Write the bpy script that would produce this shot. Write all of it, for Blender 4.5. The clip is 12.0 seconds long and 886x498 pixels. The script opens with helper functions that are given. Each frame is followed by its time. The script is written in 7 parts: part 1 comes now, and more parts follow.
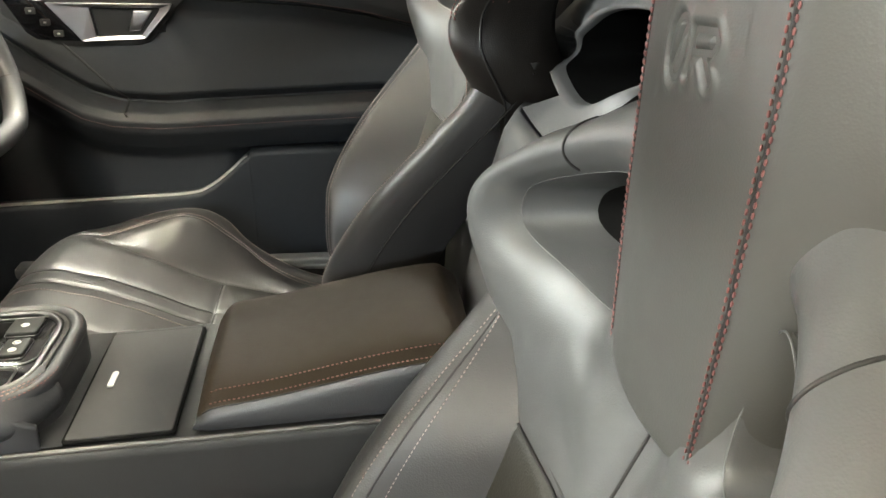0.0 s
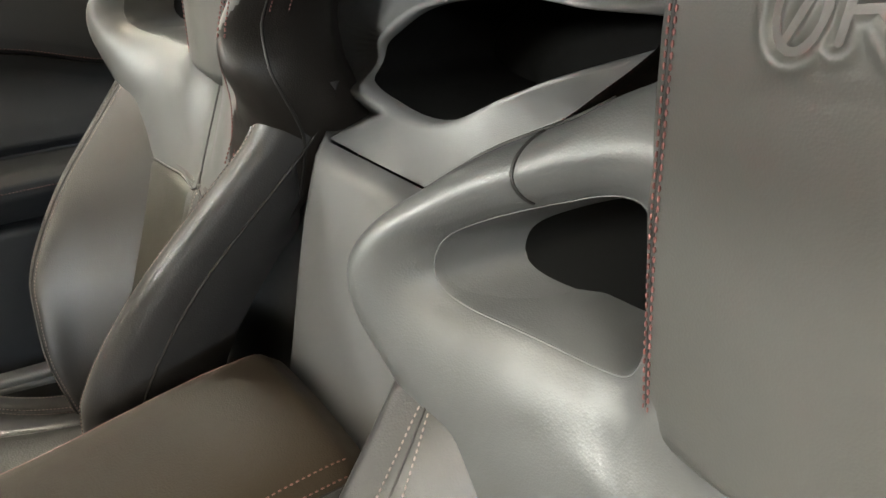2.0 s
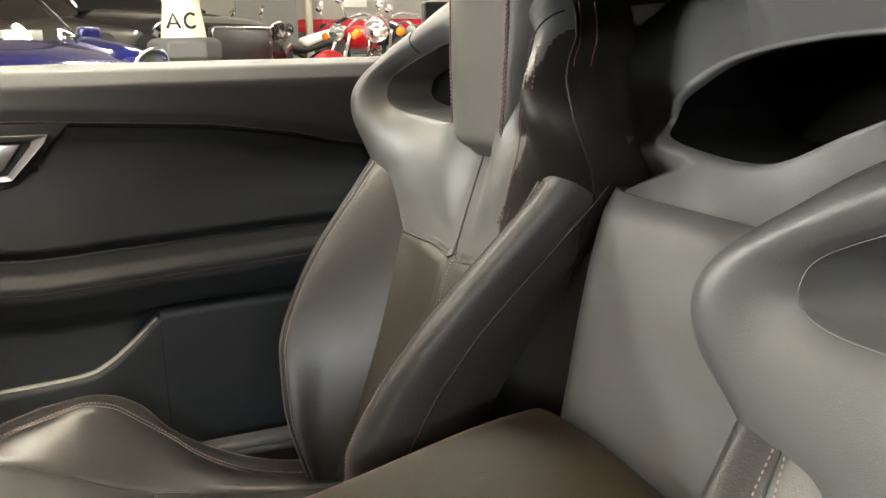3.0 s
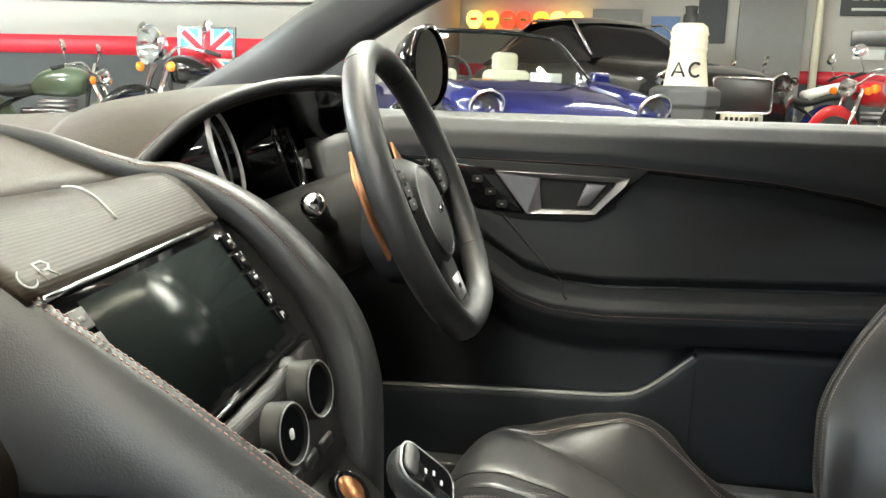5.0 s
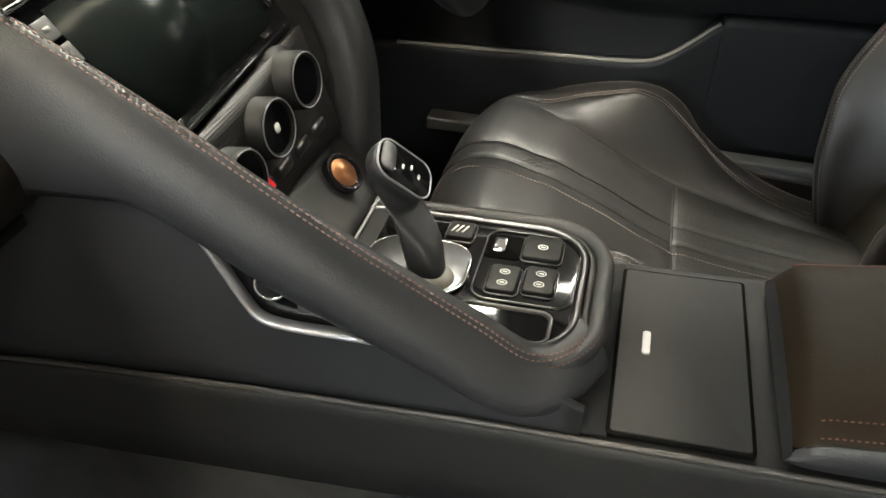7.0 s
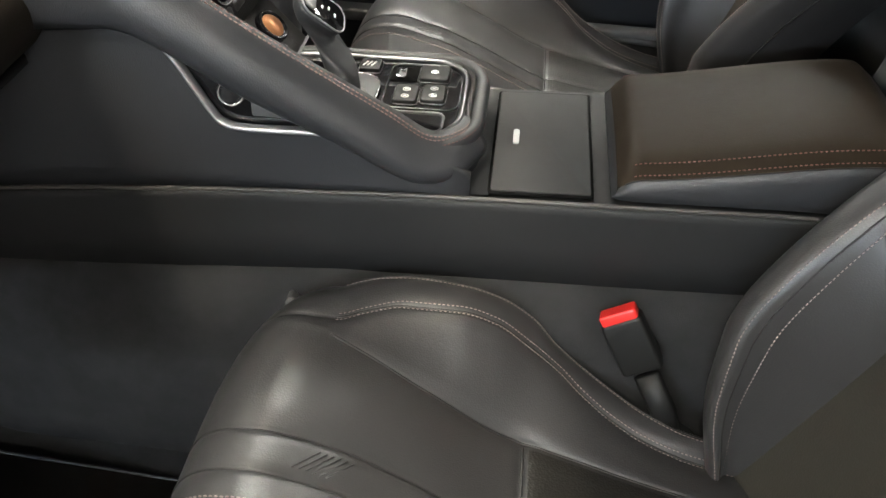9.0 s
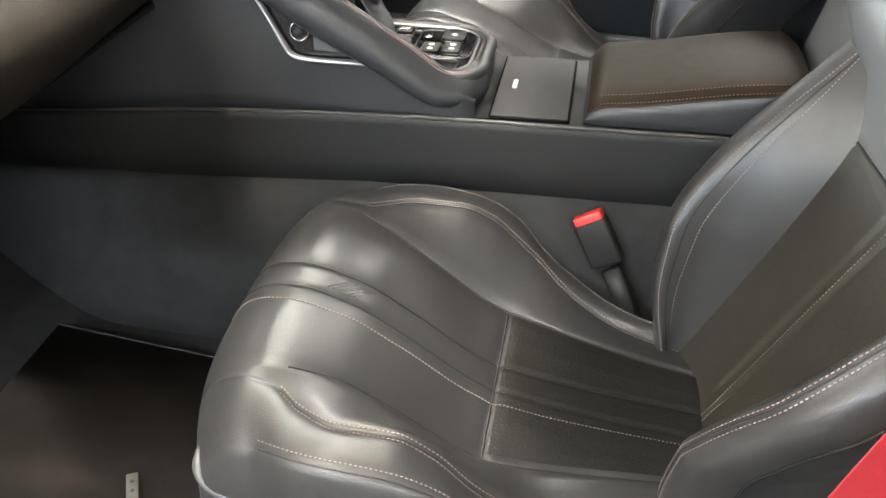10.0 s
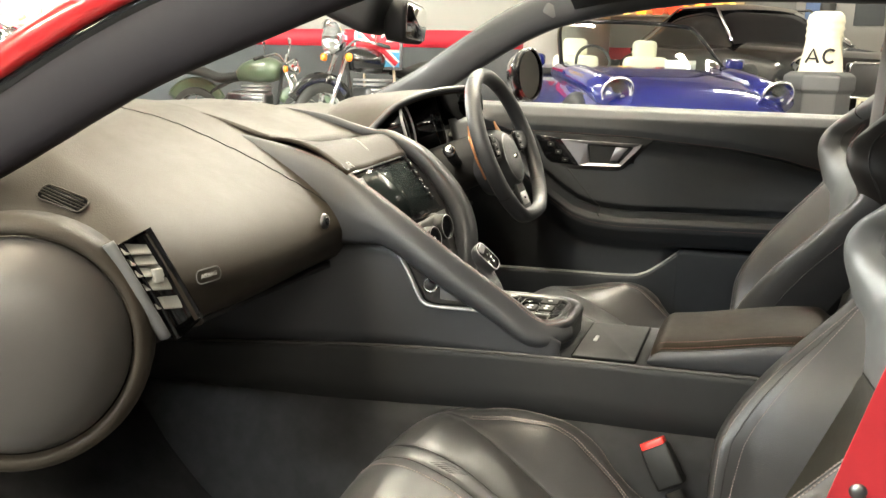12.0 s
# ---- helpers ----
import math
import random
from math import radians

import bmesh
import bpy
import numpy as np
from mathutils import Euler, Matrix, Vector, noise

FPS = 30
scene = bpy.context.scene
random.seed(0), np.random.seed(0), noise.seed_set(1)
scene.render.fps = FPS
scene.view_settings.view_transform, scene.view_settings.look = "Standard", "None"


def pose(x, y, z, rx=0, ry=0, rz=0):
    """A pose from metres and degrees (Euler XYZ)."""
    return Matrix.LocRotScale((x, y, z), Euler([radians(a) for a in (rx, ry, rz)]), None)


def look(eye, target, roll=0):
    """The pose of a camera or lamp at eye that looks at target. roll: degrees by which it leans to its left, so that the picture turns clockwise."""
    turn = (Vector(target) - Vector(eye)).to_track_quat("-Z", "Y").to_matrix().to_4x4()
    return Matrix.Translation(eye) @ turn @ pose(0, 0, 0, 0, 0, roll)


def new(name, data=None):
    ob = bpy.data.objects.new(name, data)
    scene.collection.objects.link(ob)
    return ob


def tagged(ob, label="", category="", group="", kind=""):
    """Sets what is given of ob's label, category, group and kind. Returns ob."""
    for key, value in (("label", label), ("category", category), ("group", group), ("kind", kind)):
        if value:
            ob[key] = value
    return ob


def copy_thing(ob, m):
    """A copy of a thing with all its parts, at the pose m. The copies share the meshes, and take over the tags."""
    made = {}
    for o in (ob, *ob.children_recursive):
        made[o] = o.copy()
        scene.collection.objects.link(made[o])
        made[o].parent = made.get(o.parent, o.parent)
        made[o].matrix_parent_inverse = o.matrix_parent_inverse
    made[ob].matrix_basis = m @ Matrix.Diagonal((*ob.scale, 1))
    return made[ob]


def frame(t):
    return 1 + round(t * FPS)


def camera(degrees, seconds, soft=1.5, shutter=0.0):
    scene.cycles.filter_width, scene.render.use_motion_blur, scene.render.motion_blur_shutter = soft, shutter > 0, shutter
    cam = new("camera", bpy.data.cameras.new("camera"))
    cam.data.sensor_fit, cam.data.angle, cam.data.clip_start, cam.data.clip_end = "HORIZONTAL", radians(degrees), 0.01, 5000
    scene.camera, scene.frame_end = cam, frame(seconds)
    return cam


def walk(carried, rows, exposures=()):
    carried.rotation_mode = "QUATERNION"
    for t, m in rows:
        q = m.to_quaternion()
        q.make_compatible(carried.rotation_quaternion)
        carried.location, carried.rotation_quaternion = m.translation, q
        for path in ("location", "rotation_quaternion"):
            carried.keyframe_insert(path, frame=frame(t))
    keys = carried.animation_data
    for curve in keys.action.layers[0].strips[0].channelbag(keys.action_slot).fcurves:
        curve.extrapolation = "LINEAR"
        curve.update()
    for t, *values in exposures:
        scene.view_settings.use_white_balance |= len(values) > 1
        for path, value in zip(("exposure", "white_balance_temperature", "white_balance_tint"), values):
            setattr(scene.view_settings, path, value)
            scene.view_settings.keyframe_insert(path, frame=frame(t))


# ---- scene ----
cam = camera(57.1, 12.0)
PATH = [
    (0, (0.047, 0.021, 1.157), (0.261, 1.824, 0.318), 0.8),
    (0.5, (-0.014, 0.11, 1.17), (0.42, 1.871, 0.327), 0.3),
    (1, (-0.015, 0.166, 1.147), (0.706, 1.825, 0.296), -0.9),
    (1.5, (-0.02, 0.211, 1.139), (0.906, 1.765, 0.286), -1.2),
    (2, (-0.064, 0.26, 1.112), (0.927, 1.808, 0.323), -0.9),
    (2.5, (-0.128, 0.289, 1.073), (0.798, 1.938, 0.426), -0.8),
    (3, (-0.187, 0.312, 1.041), (0.541, 2.112, 0.564), -1.3),
    (3.5, (-0.248, 0.318, 1.023), (0.206, 2.23, 0.649), -0.3),
    (3.7, (-0.269, 0.314, 1.027), (0.063, 2.254, 0.674), 0.0),
    (5.3, (-0.342, 0.246, 1.071), (-0.748, 2.164, 0.676), 1.9),
    (5.5, (-0.335, 0.25, 1.077), (-0.766, 2.15, 0.627), 1.9),
    (6, (-0.311, 0.263, 1.091), (-0.757, 2.092, 0.416), 1.9),
    (6.5, (-0.293, 0.268, 1.107), (-0.702, 1.964, 0.128), 1.9),
    (7, (-0.283, 0.276, 1.123), (-0.642, 1.834, -0.079), 1.7),
    (7.2, (-0.277, 0.276, 1.126), (-0.621, 1.802, -0.12), 1.3),
    (8.8, (-0.247, 0.075, 1.155), (-0.379, 1.566, -0.172), 2.4),
    (9, (-0.236, 0.022, 1.153), (-0.365, 1.527, -0.158), 2.6),
    (9.5, (-0.196, -0.133, 1.16), (-0.373, 1.399, -0.113), 2.4),
    (10, (-0.141, -0.296, 1.153), (-0.402, 1.294, -0.033), 2.3),
    (10.2, (-0.111, -0.328, 1.176), (-0.417, 1.265, 0.007), 2.6),
    (10.5, (-0.056, -0.443, 1.162), (-0.473, 1.211, 0.117), 1.7),
    (11, (-0.024, -0.544, 1.162), (-0.608, 1.198, 0.372), 1.6),
    (11.5, (-0.008, -0.623, 1.138), (-0.673, 1.185, 0.6), 1.7),
    (12, (0.008, -0.624, 1.118), (-0.678, 1.205, 0.686), 1.6),
]
EXPOSURE = [(0, 0.8, 6750, 10), (1, 0.8, 7000, 12), (2, 0.85, 7000, 12), (3, 0.6, 7150, 13), (3.7, 0.7, 6600, 9), (5.3, 0.35, 6400, 7), (6, 0.37, 6450, 7), (6.5, 0.22, 6500, 9), (7, -0.12, 6600, 10), (9, 0.3, 6300, 13), (9.5, 0.45, 6100, 13), (10.5, 0.98, 6650, 13), (11, 0.95, 6850, 12), (12, 0.65, 7000, 11)]
walk(cam, [(t, look(eye, target, roll)) for t, eye, target, roll in PATH], EXPOSURE)

# ---- light ----
world = bpy.data.worlds.new("world")
scene.world = world
world.use_nodes = True
world.node_tree.nodes["Background"].inputs[0].default_value = (0.9, 0.95, 1.0, 1)
world.node_tree.nodes["Background"].inputs[1].default_value = 0.02
TUBE_STRENGTH = 245.0


# ---- small tools ----
def thing(name, loc, label, category, group="", kind=""):
    ob = new(name)
    ob.empty_display_size = 0.05
    ob.location = loc
    return tagged(ob, label, category, group, kind)


def part(name, bm, material, parent=None, label="", smooth=True, bevel=0.0, solid=0.0, subsurf=0, offset=-1.0):
    me = bpy.data.meshes.new(name)
    bmesh.ops.recalc_face_normals(bm, faces=bm.faces)
    bm.to_mesh(me)
    bm.free()
    for p in me.polygons:
        p.use_smooth = smooth
    for m in material if isinstance(material, (list, tuple)) else [material]:
        me.materials.append(m)
    ob = new(name, me)
    if parent is not None:
        ob.parent = parent
        if parent.type == "EMPTY":
            ob.matrix_parent_inverse = Matrix.Translation(parent.location).inverted()
    if solid:
        mod = ob.modifiers.new("solid", "SOLIDIFY")
        mod.thickness, mod.offset = solid, offset
    if bevel:
        mod = ob.modifiers.new("bevel", "BEVEL")
        mod.width, mod.segments, mod.limit_method, mod.angle_limit = bevel, 3, "ANGLE", radians(35)
        mod.harden_normals = False
    if subsurf:
        mod = ob.modifiers.new("sub", "SUBSURF")
        mod.levels = mod.render_levels = subsurf
    if label:
        ob["label"] = label
    return ob


def lone(name, bm, material, label, category, group="", kind="", **kw):
    return tagged(part(name, bm, material, None, **kw), label, category, group, kind)


def lerp(a, b, f):
    return a + (b - a) * f


def smooth01(f):
    f = min(max(f, 0.0), 1.0)
    return f * f * (3 - 2 * f)


def table(f, xs, ys):
    return float(np.interp(f, xs, ys))


def curve_table(x, xs, ys):
    """A smooth curve through the table's values."""
    n = len(xs)
    x = min(max(x, xs[0]), xs[-1])
    i = min(max(int(np.searchsorted(xs, x)) - 1, 0), n - 2)
    sl = [(ys[k + 1] - ys[k]) / (xs[k + 1] - xs[k]) for k in range(n - 1)]
    tg = [sl[0]] + [0.0 if sl[k - 1] * sl[k] <= 0 else 2 * sl[k - 1] * sl[k] / (sl[k - 1] + sl[k]) for k in range(1, n - 1)] + [sl[-1]]
    h = xs[i + 1] - xs[i]
    u = (x - xs[i]) / h
    return ys[i] * (1 + 2 * u) * (1 - u) ** 2 + tg[i] * h * u * (1 - u) ** 2 + ys[i + 1] * u * u * (3 - 2 * u) + tg[i + 1] * h * u * u * (u - 1)


def spline(points, n, closed=False):
    """n points on a Catmull-Rom curve through the given ones."""
    pts = [Vector(p) for p in points]
    k = len(pts)
    if closed:
        get = lambda i: pts[i % k]
        segs = k
    else:
        get = lambda i: pts[i] if 0 <= i < k else (2 * pts[0] - pts[1] if i < 0 else 2 * pts[-1] - pts[-2])
        segs = k - 1
    out = []
    total = n if closed else n - 1
    for j in range(n):
        f = j * segs / total
        i = min(int(f), segs - 1)
        u = f - i
        a, b, c, d = get(i - 1), get(i), get(i + 1), get(i + 2)
        out.append(0.5 * (2 * b + (c - a) * u + (2 * a - 5 * b + 4 * c - d) * u * u + (3 * b - a - 3 * c + d) * u ** 3))
    return out


def grid(rows, closed_u=False, closed_v=False, caps=False, bm=None):
    """A surface through rows of points."""
    bm = bm or bmesh.new()
    vs = [[bm.verts.new(p) for p in r] for r in rows]
    nr, nc = len(vs), len(vs[0])
    for i in range(nr if closed_v else nr - 1):
        for j in range(nc if closed_u else nc - 1):
            q = [vs[i][j], vs[i][(j + 1) % nc], vs[(i + 1) % nr][(j + 1) % nc], vs[(i + 1) % nr][j]]
            try:
                bm.faces.new(q)
            except ValueError:
                pass
    if caps and closed_u:
        bm.faces.new(vs[0][::-1])
        bm.faces.new(vs[-1])
    return bm


def surf(fn, nu, nv, **kw):
    return grid([[fn(u / (nu - 1), v / (nv - 1)) for u in range(nu)] for v in range(nv)], **kw)


def sweep(path, section, up=(0, 0, 1), closed=False, caps=True, bm=None):
    """section(f) gives a ring of (side, up) offsets at the share f of the path."""
    path = [Vector(p) for p in path]
    n = len(path)
    rows = []
    for i, p in enumerate(path):
        a = path[(i - 1) % n] if closed or i else path[i]
        b = path[(i + 1) % n] if closed or i < n - 1 else path[i]
        t = (b - a).normalized()
        s = t.cross(Vector(up)).normalized()
        w = s.cross(t)
        ring = section(i / max(1, n - 1))
        rows.append([p + s * q[0] + w * q[1] for q in ring])
    return grid(rows, closed_u=True, closed_v=closed, caps=caps and not closed, bm=bm)


def circle(r, n=10, ry=None, power=1.0):
    ry = ry or r
    out = []
    for k in range(n):
        a = 2 * math.pi * k / n
        c, s = math.cos(a), math.sin(a)
        out.append((r * math.copysign(abs(c) ** power, c), ry * math.copysign(abs(s) ** power, s)))
    return out


def tube(path, r, n=8, closed=False, up=(0, 0, 1), bm=None):
    return sweep(path, lambda f: circle(r, n), up, closed, bm=bm)


def box(x0, x1, y0, y1, z0, z1, bm=None):
    bm = bm or bmesh.new()
    v = [bm.verts.new((x, y, z)) for x in (x0, x1) for y in (y0, y1) for z in (z0, z1)]
    for q in ((0, 1, 3, 2), (4, 6, 7, 5), (0, 4, 5, 1), (2, 3, 7, 6), (0, 2, 6, 4), (1, 5, 7, 3)):
        bm.faces.new([v[i] for i in q])
    return bm


def turned(bm, m):
    bmesh.ops.transform(bm, matrix=m, verts=bm.verts)
    return bm


def lathe(profile, n=24, bm=None):
    """profile: rows of (radius, height), turned about z; closed by caps where the radius is 0."""
    bm = bm or bmesh.new()
    rows = [[Vector((max(r, 1e-5) * math.cos(2 * math.pi * k / n), max(r, 1e-5) * math.sin(2 * math.pi * k / n), h)) for k in range(n)] for r, h in profile]
    grid(rows, closed_u=True, bm=bm)
    bmesh.ops.remove_doubles(bm, verts=bm.verts, dist=2e-5)
    return bm


def facing(origin, normal, up=(0, 0, 1)):
    """A frame at origin whose z looks along normal and whose y is as near to up as can be."""
    z = Vector(normal).normalized()
    x = Vector(up).cross(z).normalized()
    y = z.cross(x)
    m = Matrix((x, y, z)).transposed().to_4x4()
    m.translation = origin
    return m


def prism(outline, depth, m=None, bm=None):
    """An outline in x and y, from z = 0 to z = depth."""
    bm = bm or bmesh.new()
    lo = [bm.verts.new((x, y, 0)) for x, y in outline]
    hi = [bm.verts.new((x, y, depth)) for x, y in outline]
    bm.faces.new(lo[::-1])
    bm.faces.new(hi)
    for i in range(len(lo)):
        j = (i + 1) % len(lo)
        bm.faces.new((lo[i], lo[j], hi[j], hi[i]))
    if m is not None:
        bmesh.ops.transform(bm, matrix=m, verts=lo + hi)
    return bm


def rounded(w, h, r, n=5):
    """A rounded rectangle's outline about the origin."""
    out = []
    for cx, cy, a0 in ((w / 2 - r, h / 2 - r, 0), (-w / 2 + r, h / 2 - r, 90), (-w / 2 + r, -h / 2 + r, 180), (w / 2 - r, -h / 2 + r, 270)):
        for k in range(n):
            a = radians(a0 + 90 * k / (n - 1))
            out.append((cx + r * math.cos(a), cy + r * math.sin(a)))
    return out


def stitches(path, long=0.003, gap=0.002, r=0.0007, lift=(0, 0, 0), bm=None):
    """A row of short raised threads along a path."""
    bm = bm or bmesh.new()
    pts = [Vector(p) + Vector(lift) for p in path]
    cum = [0.0]
    for a, b in zip(pts, pts[1:]):
        cum.append(cum[-1] + (b - a).length)

    def at(d):
        i = min(max(int(np.searchsorted(cum, d)) - 1, 0), len(pts) - 2)
        f = (d - cum[i]) / max(1e-9, cum[i + 1] - cum[i])
        return pts[i].lerp(pts[i + 1], f)
    d = 0.0
    verts, faces = [], []
    while d + long < cum[-1]:
        a, b = at(d), at(d + long)
        t = (b - a).normalized()
        s = t.cross(Vector((0.31, 0.52, 0.79))).normalized()
        w = t.cross(s)
        ring = []
        for p, k in ((a, 0.5), (a.lerp(b, 0.25), 1), (a.lerp(b, 0.75), 1), (b, 0.5)):
            ring.append([bm.verts.new(p + (s * c + w * q) * r * k) for c, q in ((1, 0), (0, 1), (-1, 0), (0, -1))])
        for x, y in zip(ring, ring[1:]):
            for k in range(4):
                bm.faces.new((x[k], x[(k + 1) % 4], y[(k + 1) % 4], y[k]))
        d += long + gap
    return bm


def words(text, size, m, material, name, parent=None, depth=0.0006, align="CENTER"):
    cu = bpy.data.curves.new(name, "FONT")
    cu.body, cu.size, cu.extrude, cu.align_x, cu.align_y, cu.resolution_u = text, size, depth, align, "CENTER", 3
    tmp = new(name, cu)
    me = bpy.data.meshes.new_from_object(tmp.evaluated_get(bpy.context.evaluated_depsgraph_get()))
    bpy.data.objects.remove(tmp)
    me.transform(m)
    me.materials.clear()
    me.materials.append(material)
    ob = new(name, me)
    if parent is not None:
        ob.parent = parent
        if parent.type == "EMPTY":
            ob.matrix_parent_inverse = Matrix.Translation(parent.location).inverted()
    return ob


# ---- materials ----
def material(name, color, rough=0.5, metal=0.0, grain=0.0, grain_scale=400.0, kind="noise", vary=0.12, vary_scale=6.0, coat=0.0, rough_vary=0.02, sheen=0.0, emit=0.0, spec=0.5):
    m = bpy.data.materials.new(name)
    m.use_nodes = True
    nt = m.node_tree
    b = nt.nodes["Principled BSDF"]
    b.inputs["Base Color"].default_value = (*color, 1)
    b.inputs["Roughness"].default_value = rough
    b.inputs["Metallic"].default_value = metal
    b.inputs["Coat Weight"].default_value = coat
    b.inputs["Coat Roughness"].default_value = 0.04
    b.inputs["Specular IOR Level"].default_value = spec
    b.inputs["Sheen Weight"].default_value = sheen
    if emit:
        b.inputs["Emission Color"].default_value = (*color, 1)
        b.inputs["Emission Strength"].default_value = emit
    co = nt.nodes.new("ShaderNodeTexCoord")
    if vary:
        n = nt.nodes.new("ShaderNodeTexNoise")
        n.inputs["Scale"].default_value, n.inputs["Detail"].default_value, n.inputs["Roughness"].default_value = vary_scale, 7, 0.62
        nt.links.new(co.outputs["Object"], n.inputs["Vector"])
        mix = nt.nodes.new("ShaderNodeMix")
        mix.data_type, mix.blend_type = "RGBA", "MIX"
        mix.inputs[6].default_value = (*[c * (1 - vary) for c in color], 1)
        mix.inputs[7].default_value = (*[min(1, c * (1 + vary) + 0.004 * vary) for c in color], 1)
        nt.links.new(n.outputs["Fac"], mix.inputs[0])
        nt.links.new(mix.outputs[2], b.inputs["Base Color"])
        if rough_vary:
            r = nt.nodes.new("ShaderNodeMapRange")
            r.inputs[1].default_value, r.inputs[2].default_value = 0.3, 0.7
            r.inputs[3].default_value, r.inputs[4].default_value = max(0.01, rough - rough_vary), min(1, rough + rough_vary)
            n2 = nt.nodes.new("ShaderNodeTexNoise")
            n2.inputs["Scale"].default_value, n2.inputs["Detail"].default_value = vary_scale * 7, 5
            nt.links.new(co.outputs["Object"], n2.inputs["Vector"])
            nt.links.new(n2.outputs["Fac"], r.inputs[0])
            nt.links.new(r.outputs[0], b.inputs["Roughness"])
    if grain:
        if kind == "leather":
            t = nt.nodes.new("ShaderNodeTexVoronoi")
            t.feature = "F1"
        elif kind == "weave":
            t = nt.nodes.new("ShaderNodeTexWave")
            t.bands_direction = "X"
        else:
            t = nt.nodes.new("ShaderNodeTexNoise")
            t.inputs["Detail"].default_value = 4
        t.inputs["Scale"].default_value = grain_scale
        nt.links.new(co.outputs["Object"], t.inputs["Vector"])
        bp = nt.nodes.new("ShaderNodeBump")
        bp.inputs["Strength"].default_value, bp.inputs["Distance"].default_value = grain, 0.0006
        nt.links.new(t.outputs[0], bp.inputs["Height"])
        nt.links.new(bp.outputs[0], b.inputs["Normal"])
    return m


def glass(name, tint=(0.95, 0.98, 0.97), rough=0.0, gloss=0.05):
    m = bpy.data.materials.new(name)
    m.use_nodes = True
    nt = m.node_tree
    out = nt.nodes["Material Output"]
    tr = nt.nodes.new("ShaderNodeBsdfTransparent")
    tr.inputs[0].default_value = (*tint, 1)
    gl = nt.nodes.new("ShaderNodeBsdfGlossy")
    gl.inputs["Roughness"].default_value = rough
    fr = nt.nodes.new("ShaderNodeLayerWeight")
    fr.inputs[0].default_value = 0.5
    pw = nt.nodes.new("ShaderNodeMath")
    pw.operation = "POWER"
    pw.inputs[1].default_value = 4.0
    nt.links.new(fr.outputs["Facing"], pw.inputs[0])
    sc = nt.nodes.new("ShaderNodeMath")
    sc.operation = "MULTIPLY_ADD"
    sc.inputs[1].default_value, sc.inputs[2].default_value = gloss * 6, gloss
    nt.links.new(pw.outputs[0], sc.inputs[0])
    mx = nt.nodes.new("ShaderNodeMixShader")
    nt.links.new(sc.outputs[0], mx.inputs[0])
    nt.links.new(tr.outputs[0], mx.inputs[1])
    nt.links.new(gl.outputs[0], mx.inputs[2])
    nt.links.new(mx.outputs[0], out.inputs[0])
    return m


LEATHER = material("charcoal_leather", (0.032, 0.033, 0.037), 0.45, grain=0.25, grain_scale=650, kind="leather", vary=0.14, vary_scale=9, rough_vary=0.025)
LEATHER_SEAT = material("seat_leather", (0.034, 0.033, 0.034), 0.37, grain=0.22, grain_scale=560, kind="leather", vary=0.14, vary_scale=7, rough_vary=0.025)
# Wings and headrest: the same seat leather, paler for the light falling there.
LEATHER_WING_LIT = material("wing_leather_lit", (0.078, 0.079, 0.080), 0.42, grain=0.15, grain_scale=650, kind="leather", vary=0.10, vary_scale=7, rough_vary=0.02)
LEATHER_HEAD_LIT = material("headrest_leather_lit", (0.060, 0.059, 0.056), 0.46, grain=0.12, grain_scale=650, kind="leather", vary=0.10, vary_scale=7, rough_vary=0.02)
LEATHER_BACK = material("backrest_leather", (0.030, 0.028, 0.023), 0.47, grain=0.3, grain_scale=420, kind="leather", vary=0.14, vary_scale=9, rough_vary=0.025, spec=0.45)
# Insert leather is dark for its perforation and for shade on the rear cushion.
LEATHER_PERF = material("seat_insert_leather", (0.012, 0.0112, 0.0100), 0.52, grain=0.5, grain_scale=380, kind="leather", vary=0.14, vary_scale=9, rough_vary=0.025, spec=0.3)
DASH_SKIN = material("dash_skin", (0.0265, 0.0205, 0.0150), 0.55, grain=0.35, grain_scale=520, kind="leather", vary=0.1, vary_scale=5, rough_vary=0.025, spec=0.33)
PLASTIC = material("black_trim_plastic", (0.020, 0.020, 0.021), 0.6, grain=0.3, grain_scale=700, vary=0.15, spec=0.3)
PLASTIC_SOFT = material("grey_trim_plastic", (0.10, 0.10, 0.102), 0.45, grain=0.25, grain_scale=800, vary=0.1)
PLASTIC_PALE = material("pale_grey_plastic", (0.24, 0.235, 0.22), 0.45, grain=0.2, grain_scale=800, vary=0.08, rough_vary=0)
GLOSS = material("piano_black", (0.006, 0.006, 0.007), 0.06, vary=0.1, rough_vary=0)
SCREEN = material("dark_display", (0.010, 0.013, 0.013), 0.2, vary=0.1, rough_vary=0, spec=0.06)
ALU = material("satin_aluminium", (0.50, 0.50, 0.51), 0.42, metal=0.85, vary=0.03, vary_scale=12, rough_vary=0.02)
ALU_DOOR = material("door_pull_aluminium", (0.33, 0.32, 0.335), 0.30, metal=1.0, vary=0.04, vary_scale=12, rough_vary=0.02)
ALU_DARK = material("dark_aluminium", (0.16, 0.16, 0.165), 0.32, metal=1.0, vary=0.05, vary_scale=12, rough_vary=0.02)
CHROME = material("chrome", (0.85, 0.85, 0.86), 0.08, metal=1.0, vary=0.0)
COPPER = material("copper_anodised", (0.55, 0.25, 0.12), 0.32, metal=0.85, vary=0.1, vary_scale=40)
MAT_PILE = material("brown_black_mat_pile", (0.050, 0.042, 0.037), 0.95, grain=1.0, grain_scale=800, vary=0.35, vary_scale=14, spec=0.1)
CARPET = material("black_carpet", (0.026, 0.026, 0.027), 0.95, grain=1.0, grain_scale=900, vary=0.5, vary_scale=24, spec=0.1)
